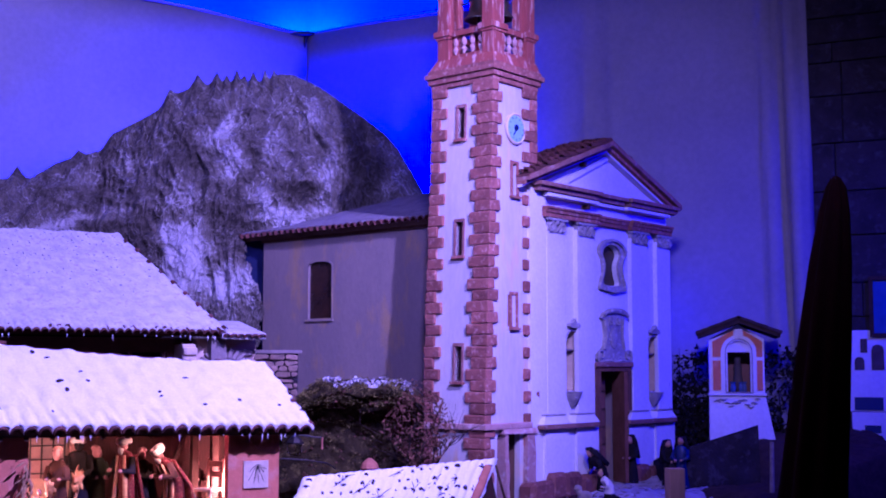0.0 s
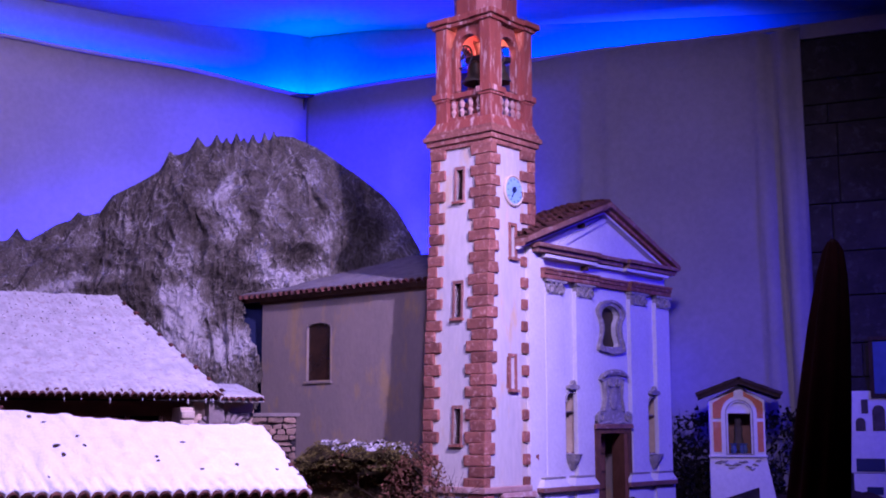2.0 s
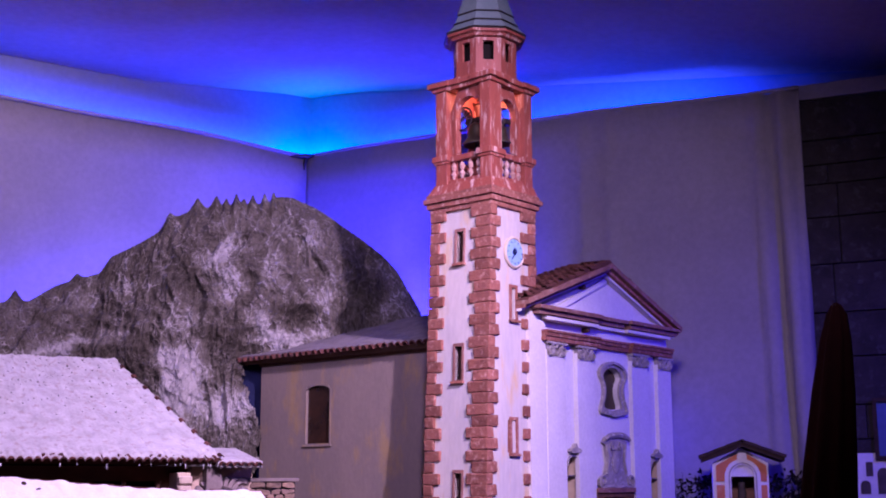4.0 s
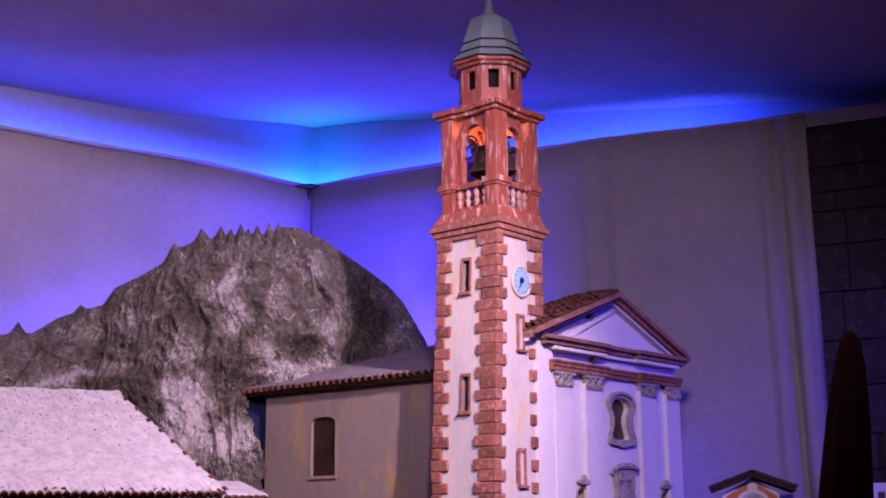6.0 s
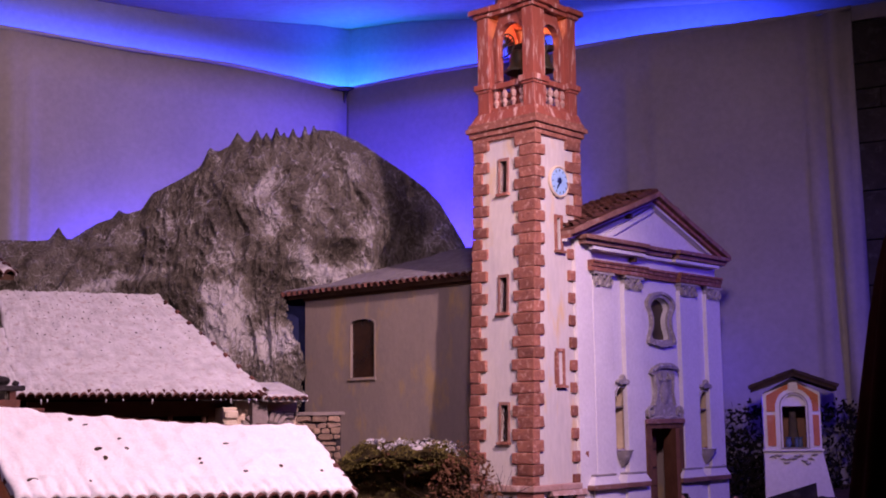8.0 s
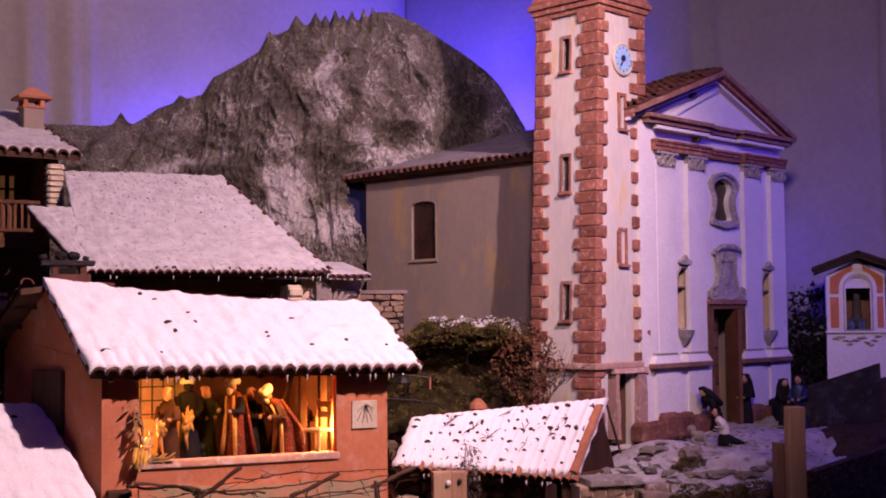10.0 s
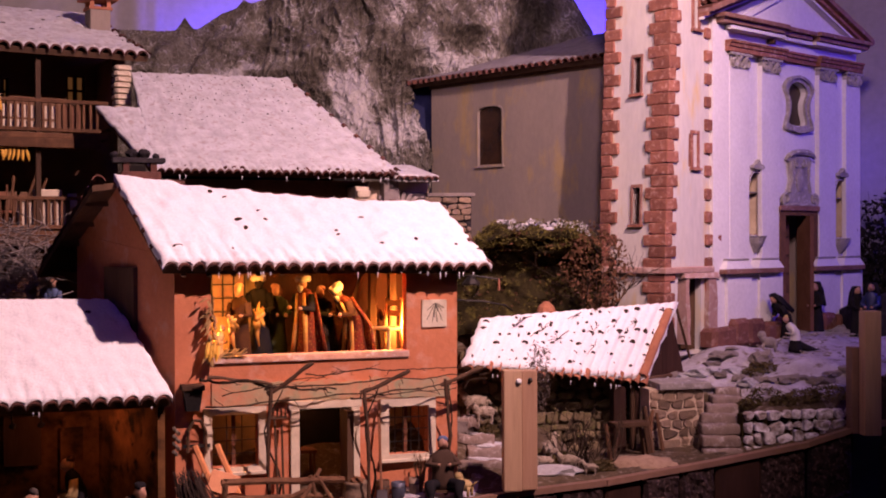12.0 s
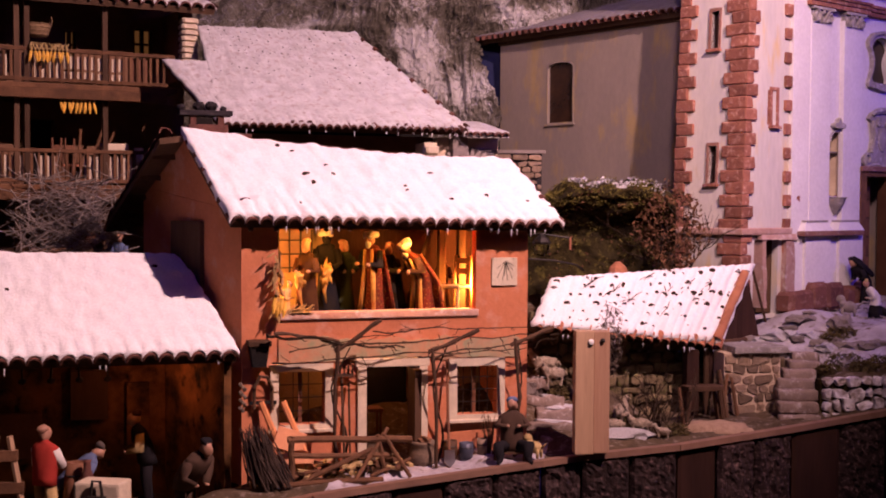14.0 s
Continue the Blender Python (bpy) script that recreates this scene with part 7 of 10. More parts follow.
def fitted(parent, origin, along, length, z1, course, rows, step, mat, seed, joint=0.0022, depth=0.011, floor=None, skip=None):
    """Stones of uneven size fitted into courses down from z1, each a part with a domed face."""
    rng = random.Random(seed)
    nrm = Vector((along.y, -along.x, 0))
    edges = [[z1 - course * k + 0.55 * course * noise.noise(Vector((j * length * 0.42 / step * 0.12, k * 2.3, seed))) * (0 < k) for j in range(81)] for k in range(rows + 1)]
    for k in range(rows):
        x = -step * rng.uniform(0.0, 0.5)
        while x < length - 0.004:
            w = step * rng.uniform(0.62, 1.45)
            x0, x1 = max(0.0, x), min(length, x + w)
            x += w
            if x1 - x0 < 0.35 * step:
                continue
            if length - x1 < 0.3 * step:
                x1 = x = length
            at = lambda q, i: edges[i][max(0, min(80, int(80 * q / length)))]
            mid, mz = (x0 + x1) / 2, (at((x0 + x1) / 2, k) + at((x0 + x1) / 2, k + 1)) / 2
            if (floor and mz < floor(mid)) or (skip and skip(mid, mz)):
                continue
            l, r = x0 + joint, x1 - joint
            c = min(r - l, course) * 0.24
            up, lo = lambda q: at(q, k) - joint, lambda q: at(q, k + 1) + joint
            j = lambda v: v * rng.uniform(0.25, 1.5)
            sk, sq = rng.uniform(-0.9, 0.9) * joint, rng.uniform(-0.9, 0.9) * joint
            ring8 = [(l + j(c) + sk, lo(l)), (r - j(c) + sq, lo(r)), (r + sq, lo(r) + j(c)), (r - sq, up(r) - j(c)), (r - j(c) - sq, up(r)), (l + j(c) - sk, up(l)), (l - sk, up(l) - j(c)), (l + sk, lo(l) + j(c))]
            tilt = rng.uniform(-0.06, 0.06)
            bm = B()
            loops = []
            for shrink, out in ((1.0, -0.004), (1.0, depth * 0.72), (0.90, depth * 0.95), (0.5, depth)):
                line = []
                for q, z in ring8:
                    q, z = mid + (q - mid) * shrink, mz + (z - mz) * shrink
                    line.append(bm.verts.new(origin + along * q + nrm * (out + tilt * (z - mz) + 0.4 * depth * noise.noise(Vector((q * 75, z * 75, seed + 5 * shrink)))) + Vector((0, 0, z))))
                loops.append(line)
            for a, b in zip(loops, loops[1:]):
                for i in range(8):
                    bm.faces.new((a[i], a[(i + 1) % 8], b[(i + 1) % 8], b[i]))
            bm.faces.new(loops[-1])
            part("stone", bm, mat, parent)


wall_at = SB[0] + sw * 0.02 + back * 0.082
wall_at.z = 0.0
bm = B()
box(bm, 0, 0.46, 0.0, 0.04, 0.93, 1.21, m=Matrix.Translation(wall_at) @ pose(0, 0, 0, 0, 0, math.degrees(math.atan2(sw.y, sw.x))))
back_wall = part("stone_wall", bm, M["earth"], shed, "mossy brown rubble wall")
fitted(back_wall, wall_at, sw, 0.46, 1.205, 0.0275, 10, 0.040, M["mossystone"], 4, skip=lambda x, z: 0.185 < x < 0.235 and 1.045 < z < 1.10)
# black plate painted in for a shaded recess, nothing is hollowed out
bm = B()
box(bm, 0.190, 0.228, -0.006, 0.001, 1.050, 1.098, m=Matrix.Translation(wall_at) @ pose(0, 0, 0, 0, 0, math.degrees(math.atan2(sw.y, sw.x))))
part("wall_recess", bm, M["black"], back_wall, "black plate for the shade in a square recess")
bm = B()
p = SB[1] - sw * 0.075 + back * 0.012
box(bm, -0.017, 0.017, -0.012, 0.012, 0.93, 1.105, m=Matrix.Translation((p.x, p.y, 0)) @ pose(0, 0, 0, 0, 0, 28), bev=0.002)
part("corner_pillar", bm, M["darkboard"], shed, "dark square corner pillar")
for p, top in ((SB[1] - sw * 0.03 + back * 0.015, 1.108), (SB[0] + sw * 0.12 + back * 0.02, 1.16)):
    bm = B()
    tube(bm, [(p.x, p.y, 0.93), (p.x, p.y, top)], 0.007, 7)
    part("post", bm, M["wood"], shed)
bm = B()
tube(bm, [SB[2] + Vector((0, 0, -0.015)), SB[2] + back * 0.03 + sw * 0.06 + Vector((0, 0, -0.15))], 0.0038, 6)
part("gable_timber", bm, M["wood"], shed)
# gable end behind the timbers, its shade put into the dark colour
ga, gb = SB[1] - sw * 0.012 + back * 0.012, SB[2] + back * 0.028 + sw * 0.040
for k in range(8):
    f0, f1 = k / 8, (k + 0.96) / 8
    p0, p1 = ga.lerp(gb, f0), ga.lerp(gb, f1)
    ridge = lambda f: SB[1].z - 0.020 + (SB[2].z - SB[1].z - 0.012) * min(f / 0.72, 1.0) - 0.16 * max(0.0, (f - 0.72) / 0.28)
    bm = B()
    side = [(p0, f0, Vector()), (p1, f1, Vector()), (p1, f1, -sw * 0.010), (p0, f0, -sw * 0.010)]
    hexa(bm, [Vector((p.x + o.x, p.y + o.y, 0.98)) for p, f, o in side], [Vector((p.x + o.x, p.y + o.y, ridge(f))) for p, f, o in side])
    part("gable_board", bm, M["darkboard"], shed)
# tie beam across the gable
p, q = ga + sw * 0.008, gb + sw * 0.004
bm = B()
tube(bm, [(p.x + 0.02, p.y + 0.03, 1.118), (q.x, q.y, 1.118)], 0.006, 7)
part("tie_beam", bm, M["wood"], shed)

# bare orange tiles along the verge
vt = tile_mesh("verge_tile", 0.0125, 0.048, M["tile_light"])
for k in range(5):
    p = spot_on(SB, 0.962, 0.02 + 0.165 * k) + ez * 0.012
    e2 = (spot_on(SB, 0.962, 1) - spot_on(SB, 0.962, 0)).normalized()
    piece("verge_tile", vt, shed, turn_of((ex - e2 * ex.dot(e2)).normalized(), e2, (ex - e2 * ex.dot(e2)).normalized().cross(e2), p) @ pose(0, 0, 0, 3, 0, (k % 3 - 1) * 2))

# stone pier at the shelter's right end, with a slab on top
pier = thing("stone_pier", pose(0, 0, 0.93), "mortared field-stone pier with a snowy slab", "wall")
P0 = Vector((0.066, 3.254, 0))
pw = Vector((0.95, 0.31, 0)).normalized()
bm = B()
box(bm, 0, 0.144, -0.0035, 0.09, 0.925, 1.101, m=Matrix.Translation((P0.x, P0.y, 0)) @ pose(0, 0, 0, 0, 0, 18))
pier_body = part("mortar_body", bm, M["mortar"], pier, "pale orange mortar")
fitted(pier_body, P0 + Vector((0, 0, 0)), pw, 0.143, 1.100, 0.0245, 7, 0.036, M["warmstone"], 12, joint=0.0017, depth=0.0075)
bm = B()
box(bm, 0.022, 0.158, -0.018, 0.10, 1.101, 1.118, m=Matrix.Translation((P0.x, P0.y, 0)) @ pose(0, 0, 0, 0, 0, 18), bev=0.003)
part("top_slab", bm, M["palestone"], pier)

# ---- wayside shrine ----
shrine = thing("shrine", pose(1.003, 4.215, 1.30, 0, 0, -11), "small red and white painted wayside shrine with tiled gable roof", "shrine")
bm = B()
wall(bm, -0.100, 0.082, 1.47, 1.655, 0, 0.02, [(-0.040, 0.036, 1.478, 1.612)])
box(bm, -0.100, -0.080, 0.02, 0.16, 1.47, 1.655)
box(bm, 0.062, 0.082, 0.02, 0.16, 1.47, 1.655)
box(bm, -0.080, 0.062, 0.14, 0.16, 1.47, 1.655)
prism(bm, [(-0.100, 1.6552), (0.082, 1.6552), (-0.003, 1.706)], 0.0, 0.16)
part("body", bm, M["white"], shrine)
# arch filling above the opening
bm = B()
arch = arch_outline(-0.002, 0.038, 1.478, 1.612, 12)[1:-1]
hexa(bm, [Vector((x, 0.001, z)) for x, z in arch + [(0.037, 1.6545), (-0.041, 1.6545)]], [Vector((x, 0.018, z)) for x, z in arch + [(0.037, 1.6545), (-0.041, 1.6545)]])
part("arch_filling", bm, M["white"], shrine)
# the foot flares out on one side
bm = B()
hexa(bm, [(-0.103, -0.010, 1.30), (0.116, -0.010, 1.30), (0.116, 0.17, 1.30), (-0.103, 0.17, 1.30)], [(-0.101, 0.0, 1.466), (0.083, 0.0, 1.466), (0.083, 0.16, 1.466), (-0.101, 0.16, 1.466)])
part("foot", bm, M["white"], shrine)
# red fields beside and over the arch
for o in ([(-0.088, 1.484), (-0.062, 1.484), (-0.062, 1.584), (-0.088, 1.584)], [(0.056, 1.484), (0.076, 1.484), (0.076, 1.584), (0.056, 1.584)],
          [(-0.088, 1.596), (-0.062, 1.596), (-0.060, 1.620), (-0.046, 1.650), (-0.018, 1.668), (-0.018, 1.686), (-0.088, 1.648)], [(0.056, 1.596), (0.076, 1.596), (0.076, 1.648), (0.014, 1.686), (0.014, 1.668), (0.042, 1.650), (0.054, 1.620)]):
    bm = B()
    prism(bm, o, -0.004, -0.0005)
    part("red_panel", bm, M["pink"], shrine, "faded red painted panel")
bm = B()
ring(bm, arch_outline(-0.002, 0.058, 1.474, 1.612, 12), arch_outline(-0.002, 0.0375, 1.478, 1.612, 12), -0.009, 0.012)
part("arch_surround", bm, M["white"], shrine)
bm = B()
ring(bm, arch_outline(-0.002, 0.046, 1.474, 1.612, 12), arch_outline(-0.002, 0.042, 1.478, 1.612, 12), -0.0115, -0.0092)
part("arch_groove", bm, M["capital"], shrine)
bm = B()
prism(bm, [(-0.012, 1.664), (0.008, 1.664), (0.012, 1.690), (-0.016, 1.690)], -0.012, 0.0)
part("keystone", bm, M["white"], shrine)
bm = B()
box(bm, -0.106, 0.088, -0.010, 0.0, 1.4662, 1.4738, bev=0.002)
part("ledge", bm, M["white"], shrine)
bm = B()
box(bm, -0.06, 0.06, 0.10, 0.104, 1.46, 1.66)
part("niche_back", bm, M["brown"], shrine)
bm = B()
lathe(bm, [(0.020, 1.479), (0.018, 1.51), (0.013, 1.54), (0.015, 1.56), (0.010, 1.575), (0.012, 1.59), (0.004, 1.603)], 12, Matrix.Translation((-0.004, 0.055, 0)))
part("figurine", bm, M["greycloth"], shrine, smooth=True)
for x, r in ((-0.022, 0.010), (0.016, 0.008), (0.004, 0.007)):
    bm = B()
    lathe(bm, [(r * 0.7, 1.479), (r, 1.49), (r * 0.7, 1.505), (r * 1.2, 1.512)], 8, Matrix.Translation((x, 0.022, 0)))
    part("flower_pot", bm, M["bluecloth"], shrine)
rngs = random.Random(2)
for k in range(13):
    bm = B()
    x, z = -0.075 + 0.011 * k, 1.443 + 0.012 * math.sin(k * 1.1) + rngs.uniform(-0.004, 0.004)
    tube(bm, [(x - 0.010, -0.004, z), (x, -0.006, z + rngs.uniform(-0.006, 0.006)), (x + 0.010, -0.004, z + rngs.uniform(-0.004, 0.004))], [0.002, 0.0035, 0.002], 6)
    part("stucco_relief", bm, M["capital"], shrine)
for s in (-1, 1):
    bm = B()
    e = 0.134
    hexa(bm, [(-0.001 + s * e, -0.05, 1.660), (-0.001, -0.05, 1.709), (-0.001, 0.19, 1.709), (-0.001 + s * e, 0.19, 1.660)], [(-0.001 + s * e, -0.05, 1.672), (-0.001, -0.05, 1.722), (-0.001, 0.19, 1.722), (-0.001 + s * e, 0.19, 1.672)])
    part("roof_slope", bm, M["vine"], shrine)
st = tile_mesh("roof_tile", 0.012, 0.05, M["vine"])
for s in (-1, 1):
    for k in range(9):
        for q in range(3):
            f = q / 3
            ang = math.degrees(math.atan2(0.05, 0.134))
            piece("roof_tile", st, shrine, pose(-0.001 + s * (0.138 - 0.134 * f), -0.045 + k * 0.027, 1.671 + 0.05 * f) @ pose(0, 0, 0, 0, 0, 90 if s > 0 else -90) @ pose(0, 0, 0, ang))
ridge = tile_mesh("ridge_tile", 0.013, 0.05, M["vine"])
for k in range(5):
    piece("ridge_tile", ridge, shrine, pose(-0.001, -0.056 + k * 0.047, 1.720, 2))

# ---- closed parasol at the side of the barrier ----
par = thing("parasol", pose(0.845, 2.60, 0.0), "tall closed parasol with dark red fabric", "parasol")
bm = B()
prof = [(0.10, 0.55), (0.095, 0.9), (0.070, 1.22), (0.063, 1.32), (0.058, 1.45), (0.050, 1.62), (0.040, 1.78), (0.030, 1.88), (0.020, 1.935), (0.010, 1.955), (0.003, 1.960)]
n = 40
rings = []
for r, z in prof:
    off = -0.013 - 0.105 * max(0, 1.93 - z)
    rings.append([bm.verts.new((off + (r * (1 + 0.13 * math.cos(8 * a))) * math.cos(a), (r * (1 + 0.13 * math.cos(8 * a))) * math.sin(a), z)) for a in (2 * math.pi * k / n for k in range(n))])
for a, b in zip(rings, rings[1:]):
    for k in range(n):
        bm.faces.new((a[k], a[(k + 1) % n], b[(k + 1) % n], b[k]))
part("canopy", bm, M["velvet"], par, smooth=True)
bm = B()
tube(bm, [(-0.21, 0, 0.05), (-0.120, 0, 0.9), (-0.013, 0, 1.955)], 0.010, 10)
part("pole", bm, M["iron"], par)
bm = B()
lathe(bm, [(0.24, 0.0), (0.24, 0.04), (0.06, 0.07), (0.03, 0.16)], 24, Matrix.Translation((-0.21, 0, 0)))
part("base", bm, M["block"], par)

# ---- notices on the block wall ----
WALL_AT = pose(wall_start.x, wall_start.y, 0, 0, 0, -25)


def notice(x0, x1, z0, z1, lean, pictures):
    """A white card on the wall with small dark pictures on it; one side leans."""
    ob = thing("notice_board", WALL_AT @ Matrix.Translation((0, -0.024, z0)), "white notice card with small dark pictures", "notice board", "cards on the wall")
    bm = B()
    prism(bm, [(x0 - lean, z0), (x1, z0), (x1, z1), (x0, z1)], -0.006, 0.0)
    part("card", bm, M["paper"], ob)
    for a, b, c, d, arched in pictures:
        bm = B()
        o = arch_outline((a + b) / 2, (b - a) / 2, c, d - (b - a) / 2, 8) if arched else [(a, c), (b, c), (b, d), (a, d)]
        prism(bm, o, -0.0085, -0.0065)
        part("picture", bm, M["greycloth"] if b - a < 0.05 else M["navy"], ob)
    return ob


notice(0.194, 0.50, 1.408, 1.691, 0.028, ((0.225, 0.248, 1.612, 1.661, False), (0.204, 0.237, 1.552, 1.598, True), (0.261, 0.303, 1.552, 1.641, True), (0.200, 0.296, 1.412, 1.457, False)))
notice(0.190, 0.50, 1.298, 1.4055, 0.0, ((0.232, 0.286, 1.333, 1.360, False), (0.222, 0.290, 1.314, 1.318, False)))
pic = thing("framed_picture", WALL_AT @ Matrix.Translation((0.260, -0.024, 1.667)), "dark framed picture on the block wall", "picture")
bm = B()
ring(bm, [(0, 1.667), (0.2, 1.667), (0.2, 1.879), (0, 1.879)], [(0.013, 1.680), (0.187, 1.680), (0.187, 1.866), (0.013, 1.866)], -0.018, 0.0)
part("frame", bm, M["vine"], pic)
bm = B()
box(bm, 0.013, 0.187, -0.008, -0.002, 1.680, 1.866)
part("print", bm, M["bluecloth"], pic)

# ---- steps, dry wall and stones before the church ----
slab_meshes = []
for k in range(3):
    bm = B()
    box(bm, -0.048, 0.048, -0.024, 0.024, -0.0138, 0.0138, bev=0.0062)
    bmesh.ops.subdivide_edges(bm, edges=[e for e in bm.edges if abs(e.verts[0].co.x - e.verts[1].co.x) > 0.05], cuts=7)
    for w in bm.verts:
        w.co += noise.noise_vector(w.co * 38 + Vector((k * 7.0, 0, 0))) * 0.0026
    slab_meshes.append(to_mesh("step_stone", bm, M["stepstone"], True))
steps = thing("stone_steps", pose(0, 0, 0.93), "worn brown-grey stone steps with rounded edges", "steps")
for k, (x, y, top, w) in enumerate(((0.240, 3.206, 0.965, 1.0), (0.238, 3.231, 0.993, 1.0), (0.239, 3.256, 1.020, 1.0), (0.240, 3.282, 1.041, 0.96), (0.248, 3.310, 1.061, 0.84), (0.262, 3.338, 1.079, 0.80), (0.268, 3.372, 1.096, 0.66))):
    piece("step", slab_meshes[k % 3], steps, pose(x, y, top - 0.0138, (k % 3 - 1) * 1.5, (k % 2) * 1.2 - 0.6, 2 + (k % 3) * 2) @ Matrix.Diagonal((w, 1.1, 1.0, 1)))

dry = thing("dry_stone_wall", pose(0, 0, 0.96), "low dry wall of squared snow-dusted field stones", "wall")
d0, d1 = Vector((0.292, 3.222, 0)), Vector((0.575, 3.325, 0))
da = (d1 - d0).normalized()
dl = (d1 - d0).length
bm = B()
box(bm, 0, dl, 0.002, 0.03, 0.94, 1.046, m=Matrix.Translation(d0) @ pose(0, 0, 0, 0, 0, math.degrees(math.atan2(da.y, da.x))))
core = part("earth_core", bm, M["brownmoss"], dry)
fitted(core, d0, da, dl, 1.056, 0.0285, 4, 0.034, M["snowystone"], 33, joint=0.0030, depth=0.014, floor=lambda q: rail_z(d0.x + da.x * q) - 0.012)
# loose flat stones and boulders on the slope
rocks = []
for k in range(5):
    bm = B()
    blob(bm, (0, 0, 0), (0.55, 0.55, 0.5), 2, 0.8, 1.7, seed=120.0 + k * 2.7)
    rocks.append(to_mesh("boulder", bm, M["frost" if k % 2 else "stone"]))


def boulder(x, y, sx, sy, sz, k, label="grey field stone half under snow", turn=0.0, dz=0.0):
    ob = tagged(new("boulder", rocks[k % 5]), label, "stone", "stones on the slope")
    ob.matrix_basis = pose(x, y, ground_z(x, y) + sz * 0.25 + dz, 0, 0, turn) @ Matrix.Diagonal((sx, sy, sz, 1))
    return ob


rng = random.Random(33)
for x, y, s, k, flat in ((0.278, 3.537, 0.062, 0, 0.38), (0.247, 3.520, 0.034, 2, 0.4), (0.30, 3.555, 0.03, 4, 0.4), (0.366, 3.392, 0.036, 0, 0.5), (0.427, 3.416, 0.060, 2, 0.45), (0.470, 3.432, 0.030, 4, 0.5), (0.508, 3.422, 0.052, 0, 0.5), (0.550, 3.440, 0.036, 2, 0.5), (0.590, 3.450, 0.044, 4, 0.6), (0.545, 3.40, 0.028, 1, 0.5),
                         (0.135, 3.44, 0.042, 0, 0.7), (0.165, 3.42, 0.034, 1, 0.6), (0.202, 3.422, 0.044, 3, 0.6), (0.215, 3.375, 0.034, 4, 0.55), (0.240, 3.43, 0.04, 1, 0.6), (0.256, 3.41, 0.030, 2, 0.6), (0.318, 3.376, 0.034, 3, 0.7), (0.333, 3.46, 0.040, 1, 0.6), (0.290, 3.455, 0.042, 3, 0.5), (0.346, 3.42, 0.030, 0, 0.7), (0.40, 3.35, 0.026, 1, 0.5), (0.112, 3.40, 0.030, 3, 0.8), (0.325, 3.33, 0.026, 3, 0.7), (0.305, 3.40, 0.03, 0, 0.7)):
    boulder(x, y, s * rng.uniform(1.0, 1.4), s * 0.7, s * flat, k, turn=rng.uniform(-20, 40))
# shards of slate and leaves trodden into the snow
bm = B()
for _ in range(70):
    x, y = rng.uniform(0.36, 0.74), rng.uniform(3.50, 3.86)
    a = rng.uniform(0, 6.3)
    p = Vector((x, y, ground_z(x, y) + 0.009))
    u, v = Vector((math.cos(a), math.sin(a) * 0.6, 0)) * rng.uniform(0.004, 0.013), Vector((-math.sin(a), math.cos(a), 0.3)) * rng.uniform(0.002, 0.005)
    hexa(bm, [p - u, p - v, p + u, p + v], [p - u * 0.8 + Vector((0, 0, 0.003)), p - v * 0.8 + Vector((0, 0, 0.003)), p + u * 0.8 + Vector((0, 0, 0.004)), p + v * 0.8 + Vector((0, 0, 0.003))])
tagged(part("stone_chips", bm, M["stone"]), "dark stone chips and dead leaves in the trodden snow", "stones", kind="stuff")

# broad stone stairs between the house and the sheep
path = thing("garden_steps", pose(0, 0, 0.9), "broad irregular stone slabs climbing beside the house", "steps")
pm = []
for k in range(3):
    bm = B()
    box(bm, -0.064, 0.064, -0.036, 0.036, -0.013, 0.013, bev=0.005)
    bmesh.ops.subdivide_edges(bm, edges=[e for e in bm.edges if abs(e.verts[0].co.x - e.verts[1].co.x) > 0.05], cuts=8)
    for w in bm.verts:
        w.co += noise.noise_vector(w.co * 24 + Vector((0, k * 5.0, 0))) * 0.007
    pm.append(to_mesh("path_slab", bm, M["stepstone"], True))
for k, (x, y, z, w) in enumerate(((-0.303, 3.008, 0.917, 0.82), (-0.331, 3.058, 0.942, 1.02), (-0.322, 3.100, 0.968, 0.86), (-0.358, 3.128, 0.991, 0.72), (-0.379, 3.142, 1.032, 0.42))):
    slab = piece("path_slab", pm[k % 3], path, pose(x, y, z, (k % 3 - 1) * 3, (k % 2) * 3, 6 + (k % 3) * 4) @ Matrix.Diagonal((w, 1, 1, 1)))
    bm = B()
    blob(bm, (0.008, 0.0, 0.0125), (0.046, 0.024, 0.0045), 3, 0.8, 2.4, seed=k + 3.0)
    part("snow_patch", bm, M["frost"], None, "thin patch of snow", smooth=True).parent = slab
boulder(-0.165, 2.985, 0.10, 0.05, 0.035, 1, "flat grey stone dusted with snow at the rail", 8)
boulder(-0.390, 3.118, 0.055, 0.03, 0.05, 2, "bluish grey stone beside the steps", 10, 0.005)

# gravel heap before the pier
bm = B()
blob(bm, (0.045, 3.10, 0.935), (0.09, 0.055, 0.026), 3, 0.25, 3)
tagged(part("gravel_heap", bm, M["gravel"], smooth=True), "low heap of reddish gravel", "gravel", kind="stuff")

# ---- bushes and plants ----


